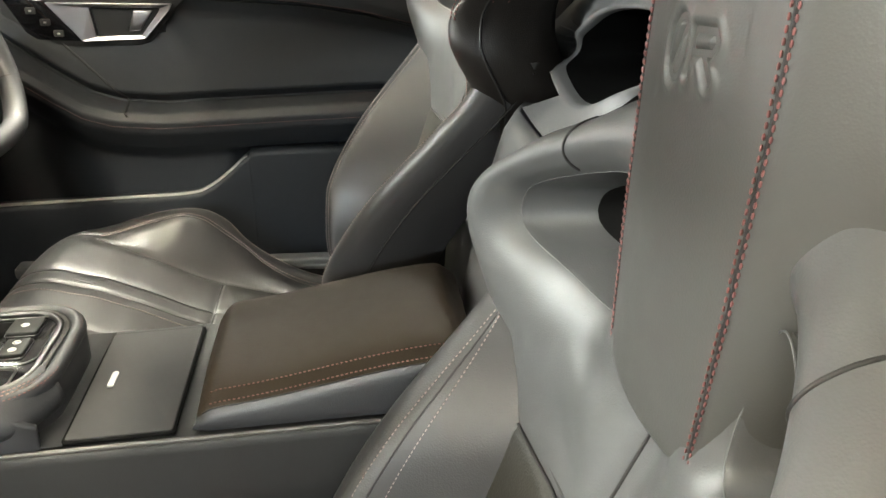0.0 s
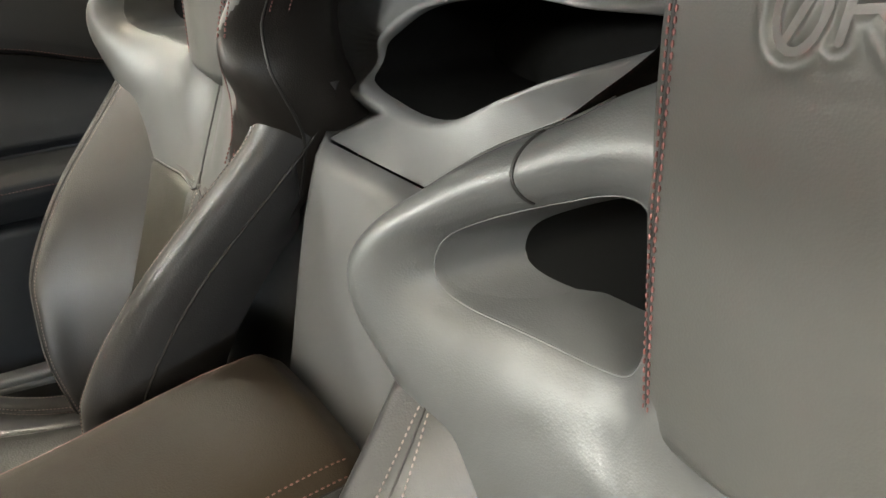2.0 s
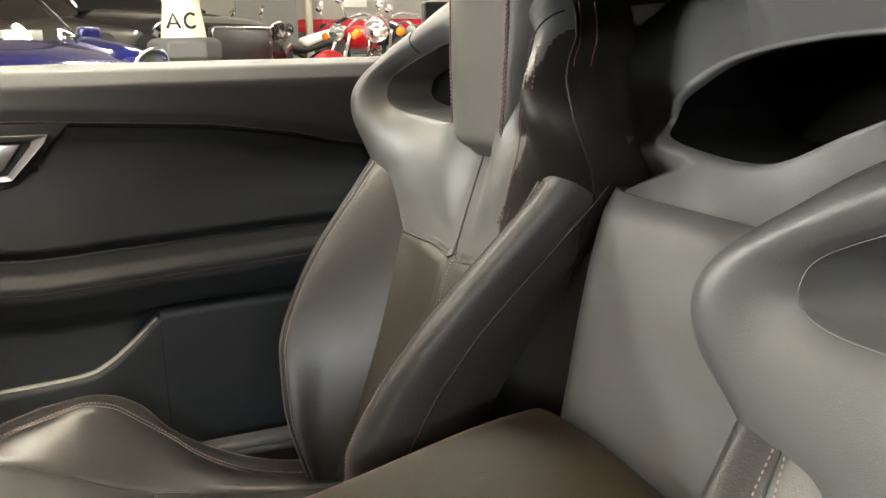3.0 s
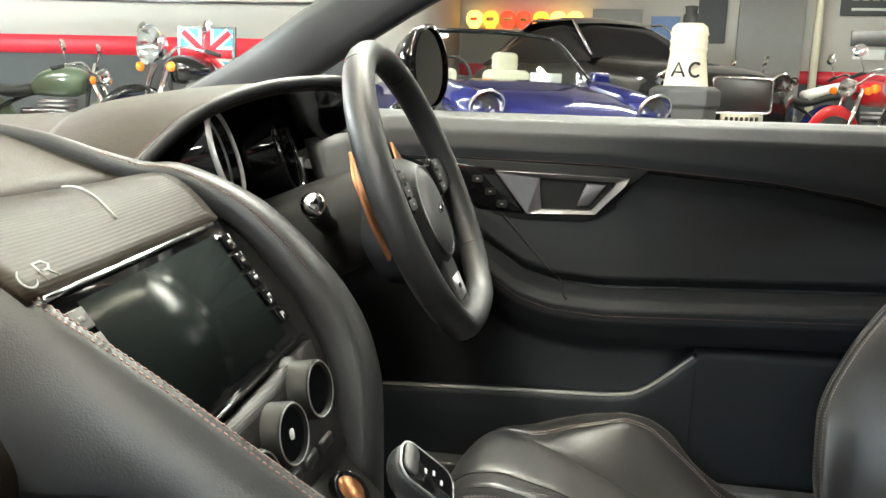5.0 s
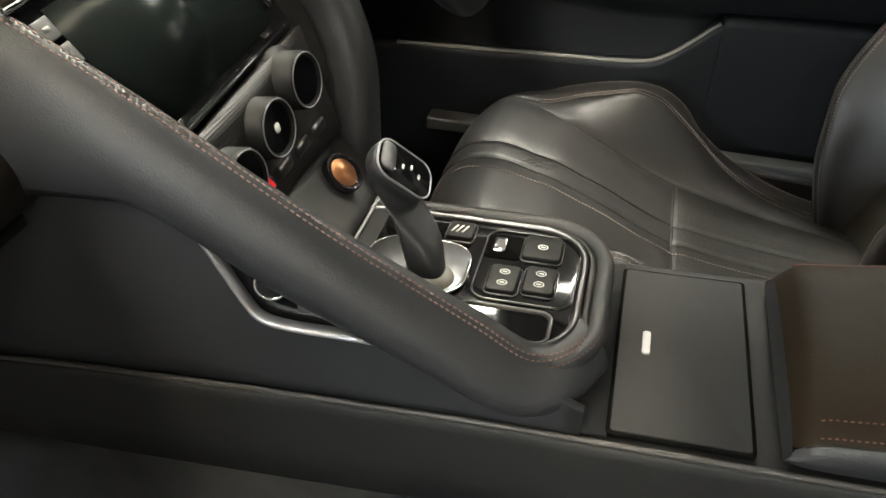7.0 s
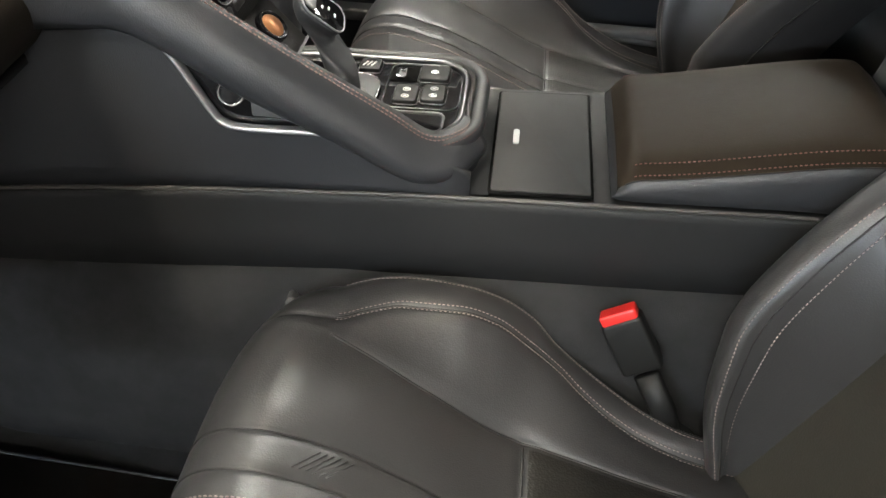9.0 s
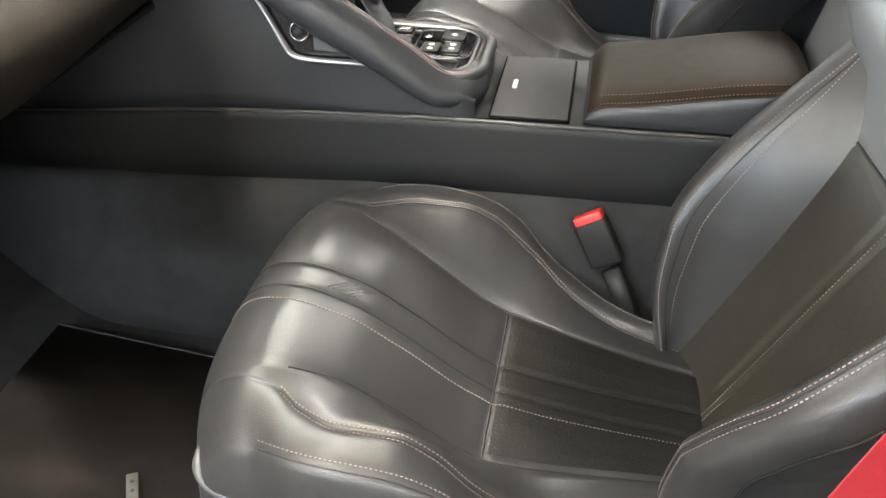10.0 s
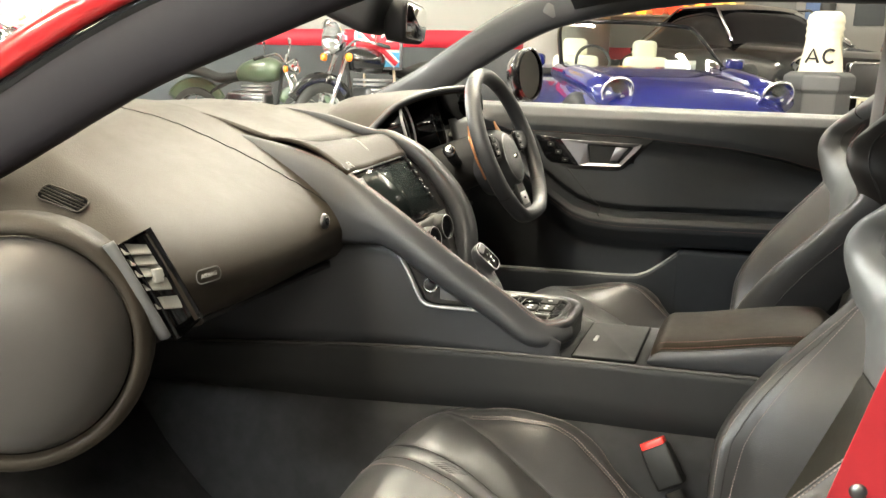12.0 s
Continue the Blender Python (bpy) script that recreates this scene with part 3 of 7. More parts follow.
part("badge_rim", tube([m @ Vector((x, y, 0.002)) for x, y in rounded(0.045, 0.018, 0.008)], 0.0008, 6, closed=True), PLASTIC_SOFT, badge)
# key lock at the pad's end
m = facing((-0.672, 0.600, 0.855), (1, 0, 0.1))
lk = part("glovebox_lock", turned(lathe([(0, 0.006), (0.009, 0.006), (0.0125, 0.004), (0.014, 0)], 20), m), ALU_DARK, dash, "round metal glovebox lock")
part("lock_centre", turned(lathe([(0, 0.0075), (0.006, 0.0075), (0.007, 0.004)], 16), m), GLOSS, lk)

# side vent
vpath = [(-0.704, 0.166, 0.902), (-0.690, 0.172, 0.874), (-0.674, 0.180, 0.840), (-0.656, 0.202, 0.779)]
vb = spline(vpath, 20)
vent = part("side_vent", sweep(vb, lambda f: [(0.021, 0.0), (0.021, 0.008), (0.018, 0.010), (0.017, -0.02), (-0.023, -0.02), (-0.024, 0.010), (-0.028, 0.008), (-0.028, 0.0)], up=(1, -0.25, 0.35)), GLOSS, dash, "upright side air vent with gloss black surround")
part("vent_rim", sweep([p + Vector((-0.002, -0.036, 0.0)) for p in vb], lambda f: circle(0.006, 10, 0.009), up=(1, 0, 0.5)), PLASTIC_SOFT, vent, "satin grey strip beside the vent")
part("vent_frame", sweep([p + Vector((0.001, 0.027, 0.0)) for p in vb], lambda f: circle(0.007, 12, 0.008), up=(1, 0, 0.5)), DASH_SKIN, vent, "soft grey lip round the vent")
for k in range(5):
    p = vb[3 + k * 3]
    m = facing(p + Vector((0.004, -0.003, 0)), (1, -0.25, 0.35 - 0.05 * k), (-0.5, 0.3, 1))
    # Louvres in pale plastic, for the light that falls on them from above.
    part("louvre", turned(box(-0.0215, 0.0160, -0.0095, 0.0095, -0.0014, 0.0014), m @ Matrix.Translation((0, 0, -0.001)) @ Matrix.Rotation(radians(-38), 4, "X")), PLASTIC_PALE, vent, bevel=0.001)
part("vent_slider", turned(box(-0.006, 0.006, -0.009, 0.009, -0.004, 0.006), facing(vb[10] + Vector((0.010, -0.003, 0)), (1, -0.45, 0.2))), PLASTIC_PALE, vent, bevel=0.002)
# top demister vent
vm = facing((-0.823, 0.180, 0.9385), (0.46, -0.68, 1.0), (0, 1, 0.68))
tv = part("demister_vent", prism(rounded(0.064, 0.025, 0.008), 0.005, vm @ Matrix.Translation((0, 0, -0.002))), VOID, dash, "slatted demister vent in the dash top")
part("vent_lip", tube([vm @ Vector((x, y, 0.003)) for x, y in rounded(0.065, 0.026, 0.0085)], 0.0013, 6, closed=True), DASH_SKIN, tv)
for k in range(5):
    y = -0.0095 + 0.0047 * k
    w = 0.031 if 0 < k < 4 else 0.025
    part("slat", tube([vm @ Vector((-w, y + 0.002, 0.0035)), vm @ Vector((w, y - 0.002, 0.0035))], 0.0009, 6), DASH_SKIN, tv)

COVER_GREY = material("dark_grey_cover", (0.055, 0.050, 0.048), 0.42, grain=0.25, grain_scale=800, vary=0.1)
# end cover beside the door opening
cap = thing("dash_end_cover", (-0.70, 0.03, 0.7), "rounded dark grey cover at the dashboard's end", "dash end cover")
m = facing((-0.763, 0.045, 0.775), (0.62, -0.78, 0.10))
m = m @ Matrix.Translation((-0.008, 0.010, -0.006)) @ Matrix.Diagonal((1.0, 1.03, 1, 1))
part("cover_panel", turned(lathe([(0.0, 0.046), (0.05, 0.043), (0.085, 0.032), (0.102, 0.021), (0.116, 0.006), (0.124, -0.004), (0.127, -0.012)], 56), m), COVER_GREY, cap, "domed grey panel")
part("cover_ring", turned(lathe([(0.129, -0.014), (0.131, -0.003), (0.134, 0.0), (0.142, -0.003), (0.149, -0.012), (0.153, -0.03), (0.154, -0.07)], 56), m), DASH_SKIN, cap, "raised grey ring")

# binnacle over the dials
arch = spline([(-0.795, 0.985, 0.92), (-0.785, 0.995, 0.965), (-0.775, 1.03, 0.997), (-0.752, 1.09, 1.036), (-0.715, 1.17, 1.062), (-0.675, 1.25, 1.072), (-0.655, 1.31, 1.072), (-0.655, 1.37, 1.060), (-0.67, 1.44, 1.02)], 40)
back = spline([(-0.88, 1.01, 0.955), (-0.90, 1.025, 0.985), (-0.925, 1.07, 1.006), (-0.95, 1.15, 1.024), (-0.965, 1.25, 1.038), (-0.98, 1.36, 1.040), (-0.99, 1.45, 1.015), (-1.01, 1.54, 0.985)], 40)


def hood(u, v):
    j = int(round(u * 39))
    p = back[j].lerp(arch[j], v)
    p.z += 0.006 * math.sin(math.pi * v) * math.sin(math.pi * u)
    return p


bn = part("binnacle", surf(hood, 40, 16), DASH_SKIN, dash, "arched instrument hood", solid=0.012)
part("hood_edge", tube(arch, 0.007, 8), LEATHER, bn)
part("hood_stitching", stitches([hood(k / 39, 0.93) + Vector((0, 0, 0.002)) for k in range(40)], 0.0028, 0.002, 0.0007), THREAD_DARK, bn)
part("hood_inner", surf(lambda u, v: arch[int(round(u * 39))].lerp(Vector((-0.84, lerp(1.03, 1.40, u), 0.935 + 0.06 * math.sin(math.pi * u))), v) - Vector((0, 0, 0.004)), 40, 8), GLOSS, bn)
part("dial_panel", turned(box(-0.14, 0.14, -0.055, 0.024, 0, 0.01), facing((-0.83, 1.21, 0.96), (1, 0, 0.3))), GLOSS, bn)
for y, dx, k in ((1.13, -0.747, 0.74), (1.29, -0.735, 0.90)):
    m = facing((dx, y, 0.983), (1, 0.22, 0.32)) @ Matrix.Diagonal((k, k, 1, 1))
    d = part("dial_cowl", turned(lathe([(0.070, -0.07), (0.073, 0.0), (0.071, 0.003), (0.066, 0.0), (0.060, -0.05), (0.0, -0.052)], 40), m), GLOSS, bn, "gloss black dial cowl")
    # Left ring is bright for the highlight on it; the right stays black.
    part("dial_ring", turned(lathe([(0.064, -0.010), (0.069, 0.002), (0.072, 0.006), (0.075, 0.0)], 40), m), ALU if y < 1.2 else GLOSS, d, "ring brightened for the highlight on its edge" if y < 1.2 else "gloss black ring")
    part("dial_face", turned(lathe([(0, -0.049), (0.058, -0.049)], 40), m), SCREEN, d)

part("dash_end_panel", box(-1.30, -0.73, 1.535, 1.565, 0.55, 0.99), PLASTIC, dash, "black panel at the dash end", bevel=0.01)
part("dash_core", surf(lambda u, v: Vector((lerp(-1.38, -0.80, v), lerp(0.64, 1.57, u), table(v, [0, 0.25, 0.6, 1], [0.97, 1.01, 1.0, 0.945]))), 12, 12), DASH_SKIN, dash, "dark dash top under the windscreen", solid=0.01)
# driver's side lower dash and column
part("driver_fascia", surf(lambda u, v: Vector((lerp(-0.80, -0.73, v) + 0.0, lerp(1.0, 1.56, u), lerp(0.95, 0.76, v))), 10, 8), PLASTIC, dash, "dark lower dash on the driver's side", solid=0.01)
part("corner_vent_panel", surf(lambda u, v: Vector((lerp(-0.74, -0.70, v), lerp(1.38, 1.58, u), lerp(0.99, 0.86, v))), 8, 8), PLASTIC_SOFT, dash, "grey trim beside the binnacle", solid=0.01)

# ---- centre stack ----
st = thing("centre_stack", (-0.6, YC, 0.65), "centre stack with touchscreen, carbon trim and three climate knobs", "centre stack")
TN, TF, BF = Vector((-0.667, 0.700, 0.926)), Vector((-0.671, 0.950, 0.937)), Vector((-0.597, 0.938, 0.838))
SX = (TF - TN)
SXn = SX.normalized()
SD = (BF - TF) - SXn * (BF - TF).dot(SXn)
SN = SD.normalized().cross(SXn)
if SN.x < 0:
    SN = -SN
SCRM = Matrix((SXn, -SD.normalized(), SN)).transposed().to_4x4()
SCRM.translation = TN
SW, SH = SX.length, SD.length


def on_screen(a, b, lift=0.0):
    return SCRM @ Vector((a * SW, -b * SH, lift))


def quad_plate(m, a0, a1, b0, b1, w, h, z0, z1):
    return turned(box(a0 * w, a1 * w, -b1 * h, -b0 * h, z0, z1), m)


bz = part("screen_bezel", quad_plate(SCRM, -0.03, 1.01, -0.03, 1.06, SW, SH, -0.012, 0.0), GLOSS, st, "gloss black screen surround", bevel=0.002)
part("display", quad_plate(SCRM, 0.075, 0.905, 0.07, 0.97, SW, SH, 0.0003, 0.0018), SCREEN, bz, "dark switched-off display")
part("bezel_top_edge", tube([on_screen(a, -0.01, 0.003) for a in np.linspace(-0.03, 0.93, 12)], 0.0025, 6), CHROME, bz)
part("bezel_bottom_edge", tube([on_screen(a, 1.05, 0.003) for a in np.linspace(0.0, 1.0, 12)], 0.0022, 6), GLOSS, bz)
for k in range(5):
    for a0 in (0.925, 0.0):
        b0 = 0.10 + k * 0.165
        b = part("screen_button", quad_plate(SCRM, a0, a0 + 0.066, b0, b0 + 0.13, SW, SH, 0.0, 0.004), GLOSS if a0 > 0.5 else PLASTIC_SOFT, bz, bevel=0.001)
        part("button_mark", quad_plate(SCRM, a0 + 0.02, a0 + 0.045, b0 + 0.05, b0 + 0.08, SW, SH, 0.0041, 0.0044), GREY_PRINT, bz)
# carbon cap above the screen
capA = spline([(-0.845, 0.70, 0.985), (-0.82, 0.80, 0.968), (-0.80, 0.92, 0.968), (-0.785, 1.005, 0.972)], 20)
capB = [on_screen(lerp(-0.06, 1.03, k / 19), -0.04, 0.0) for k in range(20)]
def cap_fn(u, v):
    j = int(round(u * 19))
    p = capA[j].lerp(capB[j], v)
    p.z += 0.018 * math.sin(math.pi * v)
    return p


part("carbon_cap", surf(cap_fn, 20, 14), CARBON, st, "carbon-weave panel above the screen", solid=0.006)
part("cap_fin", tube([cap_fn(12 / 19, 0.02 + 0.74 * f).lerp(cap_fn(10 / 19, 0.02 + 0.74 * f), f) + Vector((0, 0, 0.0007)) for f in np.linspace(0, 1, 12)], 0.0012, 6), PLASTIC_PALE, st)
BGN = Vector((0.52, -0.02, 0.85)).normalized()
BGX = (SXn - BGN * SXn.dot(BGN)).normalized()
BG = Matrix((BGX, BGN.cross(BGX), BGN)).transposed().to_4x4()
BG.translation = Vector((-0.6845, 0.714, 0.9396)) + BGN * 0.0002
oval = [BG @ Vector((-0.0125 + 0.0075 * math.cos(a) + 0.0035 * math.sin(a), -0.001 + 0.0085 * math.sin(a), 0)) for a in np.linspace(2.0, 5.9, 18)]
part("badge_oval", sweep(oval, lambda f: circle(0.0004 + 0.0009 * math.sin(math.pi * f), 8, 0.0003), up=BGN), PLASTIC_SOFT, st, "small grey emblem arc")
block = [(0.000, -0.008), (0.004, 0.008), (0.013, 0.008), (0.0155, 0.004), (0.011, 0.0005), (0.004, 0.0005), (0.009, 0.0005), (0.013, -0.008)]
part("badge_block", sweep([BG @ Vector((x, y, 0)) for x, y in block], lambda f: circle(0.0011, 8, 0.0003), up=BGN), PLASTIC_PALE, st, "small pale emblem block")
part("top_panel", surf(lambda u, v: Vector((lerp(-1.2, 0, v), 0, 0)) + Vector((lerp(0, capA[int(round(u * 19))].x, v), lerp(lerp(0.66, 1.0, u), capA[int(round(u * 19))].y, v), lerp(1.035, capA[int(round(u * 19))].z, v) + 0.020 * math.sin(math.pi * v))), 20, 14), DASH_SKIN, st, "charcoal top panel over hidden vents", solid=0.008)
KNOB = material("knob_black", (0.008, 0.008, 0.008), 0.5, vary=0.1, spec=0.3)
# climate panel
CN, CF = on_screen(0.0, 1.10), on_screen(0.99, 1.10)
LN, LF = Vector((-0.566, 0.72, 0.727)), Vector((-0.554, 0.955, 0.727))


def climate(u, v):
    return CN.lerp(CF, u).lerp(LN.lerp(LF, u), v)


CARBON_DARK = material("dark_carbon_weave", (0.014, 0.013, 0.013), 0.42, grain=0.35, grain_scale=420, kind="weave", vary=0.08, rough_vary=0)
part("climate_panel", surf(climate, 8, 8), CARBON_DARK, st, "dark carbon climate panel", solid=0.008)
cn = (CF - CN).cross(LN - CN).normalized()
if cn.x < 0:
    cn = -cn
for name, c in (("a", (-0.567, 0.897, 0.804)), ("b", (-0.567, 0.832, 0.790)), ("c", (-0.565, 0.767, 0.778))):
    m = facing(Vector(c) - cn * 0.012, cn + Vector((0, -0.1, 0.0)))
    kn = part("climate_knob", turned(lathe([(0.031, -0.02), (0.031, 0.002), (0.0265, 0.004), (0.026, 0.024), (0.025, 0.0265), (0.0225, 0.0265), (0.0215, 0.0235), (0.0, 0.0235)], 36), m), KNOB, st, "ribbed black rotary knob")
    part("knob_ring", turned(lathe([(0.0232, 0.0264), (0.0240, 0.0274), (0.0249, 0.0264)], 36), m), ALU, kn, "bright knob rim")
    part("knob_screen", turned(lathe([(0, 0.0238), (0.0212, 0.0238)], 36), m), GLOSS, kn)
    if name == "b":
        part("fan_mark", prism(rounded(0.007, 0.009, 0.003), 0.0006, m @ Matrix.Translation((0, 0, 0.024))), WHITE_PRINT, kn)
# toggle row
for k in range(5):
    u0 = 0.14 + k * 0.155
    a, b = climate(u0, 0.80), climate(u0 + 0.14, 0.80)
    c = (a + b) / 2
    m = facing(c + cn * 0.004, cn)
    t = part("toggle_switch", turned(box(-0.014, 0.014, -0.006, 0.006, -0.004, 0.007), m), ALU_DARK, st, "grey toggle switch", bevel=0.003)
    if k == 1:
        part("hazard_mark", prism([(-0.006, -0.005), (0.006, -0.005), (0, 0.006)], 0.002, m @ Matrix.Translation((0, 0.004, 0.0088))), LAMP_RED, t, "red hazard triangle")
# lower carbon slope and start button
def slope(u, v):
    p = LN.lerp(LF, u)
    q = Vector((-0.498, lerp(0.735, 0.945, u), 0.676))
    return p.lerp(q, v)


part("carbon_slope", surf(slope, 8, 6), CARBON_DARK, st, "carbon-weave slope ahead of the lever", solid=0.006)
part("slope_edge", tube([slope(u, 1.0) + Vector((0.001, 0, 0.003)) for u in np.linspace(0.0, 1.0, 12)], 0.0018, 8), ALU, st, "bright edge below the slope")
part("switch_ledge", tube([slope(u, 0.0) + Vector((0.002, 0, 0.003)) for u in np.linspace(0.0, 1.0, 12)], 0.0045, 10), ALU_DARK, st, "satin ledge under the toggles")
m = facing(slope(0.79, 0.42) + Vector((0.003, 0, 0.003)), (0.68, -0.1, 0.73))
sb = part("start_button", turned(lathe([(0.021, -0.004), (0.021, 0.004), (0.018, 0.006), (0.016, 0.003), (0.0, 0.003)], 32), m), GLOSS, st, "engine start button in a black ring")
part("button_cap", turned(lathe([(0, 0.0055), (0.0125, 0.0055), (0.015, 0.003)], 32), m), COPPER, sb, "copper-coloured cap")
# leather hoop on the driver's side of the stack
hoop = spline([(-1.14, 1.0, 1.012), (-1.0, 1.0, 1.014), (-0.888, 0.997, 1.003), (-0.82, 0.993, 0.987), (-0.775, 1.002, 0.974), (-0.74, 1.018, 0.968), (-0.675, 1.028, 0.935), (-0.62, 1.028, 0.885), (-0.575, 1.02, 0.83), (-0.552, 1.008, 0.775), (-0.545, 0.995, 0.715), (-0.54, 0.98, 0.64)], 56)
part("stack_hoop", sweep(hoop, lambda f: circle(lerp(0.010, 0.022, smooth01((f - 0.22) * 1.9)), 14, lerp(0.009, 0.030, smooth01((f - 0.22) * 1.9)), 0.7), up=(0, 1, 0)), LEATHER, st, "leather-wrapped hoop beside the screen")
part("stack_flank", surf(lambda u, v: hoop[16 + int(round(u * 39))].lerp(Vector((-0.95, 0.98, lerp(0.93, 0.6, u))), v), 40, 5), PLASTIC, st, "dark side of the stack")
part("hoop_stitching", stitches([p + Vector((0.008, -0.024, 0.012)) for p in hoop[16:50]], 0.0028, 0.002, 0.0007), THREAD_DARK, st)

# ---- centre console ----
con = thing("centre_console", (-0.2, YC, 0.2), "dark centre console with cubby lid and leather grab handle", "centre console")


def edge_z(x):
    return table(x, [-1.1, -0.70, -0.53, -0.347, -0.169, 0.05, 0.3], [0.545, 0.597, 0.614, 0.6285, 0.6375, 0.6485, 0.655])


def console_body(u, v):
    x = lerp(-1.25, 0.20, u)
    z = edge_z(x)
    low = table(x, [-1.3, -0.73, -0.41, -0.09, 0.3], [0.45, 0.482, 0.512, 0.53, 0.552]) - 0.012
    ring = [(0.702, low), (0.700, (low + z) / 2), (0.698, z - 0.012), (0.6985, z - 0.004), (0.702, z - 0.0005), (0.707, z - 0.0005), (0.709, z - 0.002),
            (0.93, z - 0.002), (0.936, z), (0.941, z - 0.004), (0.942, z - 0.014), (0.942, low)]
    p = ring[int(round(v * 11))]
    return Vector((x, p[0], p[1]))


part("console_body", surf(console_body, 50, 12), PLASTIC, con, "matt black console body", solid=0.004)
part("console_edge", tube([(x, 0.7035, edge_z(x) + 0.0005) for x in np.linspace(-1.25, 0.2, 50)], 0.0028, 10), COVER_GREY, con, "grey moulded edge")
LIDM = pose(-0.1955, YC + 0.003, 0.6365, 0, -3, 0)
lid = part("cubby_lid", prism(rounded(0.106, 0.206, 0.003), 0.0050, LIDM), PLASTIC, con, "flush black cubby lid", bevel=0.001)
part("lid_gap", prism(rounded(0.1115, 0.2115, 0.004), 0.0036, LIDM), VOID, con)
part("lid_tab", prism([(x - 0.030, y) for x, y in rounded(0.007, 0.030, 0.003)], 0.0022, LIDM @ Matrix.Translation((0, 0, 0.0050))), ALU, lid, "small bright pull tab", bevel=0.0008)
part("front_deck", surf(lambda u, v: Vector((lerp(-0.60, -0.25, u), lerp(0.71, 0.93, v), edge_z(lerp(-0.60, -0.25, u)) + 0.003)), 8, 4), PLASTIC, con, solid=0.004)

# armrest


def arm_section(x):
    rise = 0.679 + 0.045 * smooth01((x + 0.14) / 0.30)
    base = edge_z(x) + 0.003
    y0, y1 = 0.706, 0.930
    lip = rise - 0.012
    return [(y0 + 0.004, base), (y0, base + 0.008), (y0 - 0.001, lerp(base, lip, 0.55)), (y0 + 0.001, lip - 0.004), (y0 + 0.006, lip + 0.001),
            (y0 + 0.011, lip + 0.0045), (y0 + 0.024, rise + 0.0005), (y0 + 0.06, rise + 0.006), ((y0 + y1) / 2, rise + 0.010), (y1 - 0.05, rise + 0.008), (y1 - 0.014, rise + 0.002), (y1 - 0.004, rise - 0.010), (y1, rise - 0.025), (y1 - 0.003, base)]


rows = []
for k in range(34):
    f = k / 33
    x = lerp(-0.122, 0.165, f)
    sec = arm_section(x)
    nose = 1 - math.sin(min(f / 0.11, 1.0) * math.pi / 2)
    tail = smooth01((f - 0.93) / 0.07)
    row = []
    base = edge_z(x) + 0.003
    for y, z in sec:
        zz = lerp(z, base + (z - base) * 0.45, nose ** 1.5)
        zz = lerp(zz, base + (zz - base) * 0.8, tail)
        yy = YC + (y - YC) * (1 - 0.045 * nose ** 2)
        row.append(Vector((x + 0.004 * nose * (1 if z > base + 0.02 else 0), yy, zz)))
    rows.append(row)
arm = part("armrest", grid([r[4:] for r in rows]), LEATHER_BROWN, con, "padded leather armrest with red stitching", subsurf=1)
part("armrest_side", grid([r[:5] for r in rows]), LEATHER, arm, "blue-grey leather side of the armrest", subsurf=1)
for row in (rows[0], rows[-1]):
    bm = bmesh.new()
    bm.faces.new([bm.verts.new(p) for p in row])
    part("armrest_end", bm, LEATHER, arm)
for q, lift in ((5, 0.0008), (6, 0.0008)):
    part("armrest_stitching", stitches([r[q].lerp(r[q - 1], 0.2) + Vector((0, -0.0002, lift)) for r in rows[2:32]], 0.0028, 0.002, 0.0007), THREAD_DARK, arm)
part("armrest_seam", tube([r[4] + Vector((0, -0.0002, 0.0)) for r in rows[1:33]], 0.0010, 6), SEAM, arm)
part("armrest_far_piping", tube([r[11] + Vector((0, 0, 0.001)) for r in rows[2:32]], 0.0016, 6), THREAD_DARK, arm)

# gear panel
GZ = 0.678
GM = pose(-0.408, 0.820, GZ + 0.0005, 0, -2, 0)


def on_panel(x, y, h=0.0):
    """A place on the panel, in the car's x and y, with a height over it."""
    return Matrix.Translation((x + 0.408, y - 0.820, h))


def plate(outline, x, y, h0, h1):
    return prism(outline, h1 - h0, GM @ on_panel(x, y, h0))


def panel_loop(x, y, w, h, r, lift, n=7):
    return [GM @ on_panel(x, y, lift) @ Vector((a, b, 0)) for a, b in rounded(w, h, r, n)]


gp = part("selector_panel", prism(rounded(0.235, 0.162, 0.045, 7), 0.012, GM @ Matrix.Translation((0, 0, -0.012))), GLOSS, con, "gloss black selector panel", bevel=0.002)
part("panel_rim", tube(panel_loop(-0.408, 0.820, 0.240, 0.168, 0.048, 0.0005, 9), 0.0034, 10, closed=True), ALU_DARK, gp, "thin metal rim")
part("panel_weave", grid([panel_loop(-0.406, 0.820, 0.246, 0.174, 0.050, 0.0015, 9), panel_loop(-0.406, 0.820, 0.256, 0.184, 0.054, 0.0005, 9)], closed_u=True), CARBON_DARK, gp, "dark weave band round the panel", solid=0.003)
part("panel_surround", sweep(panel_loop(-0.405, 0.820, 0.270, 0.198, 0.060, -0.006, 11), lambda f: circle(0.0085, 14, 0.0095), closed=True), LEATHER, gp, "padded leather surround")
part("surround_stitching", stitches(panel_loop(-0.405, 0.820, 0.280, 0.208, 0.064, 0.0012, 15), 0.0028, 0.002, 0.0006), THREAD_DARK, gp)
part("console_plinth", prism(rounded(0.282, 0.210, 0.062, 9), 0.064, pose(-0.405, 0.820, 0.612, 0, 0, 0)), LEATHER, con, "leather flank under the selector panel", bevel=0.006)
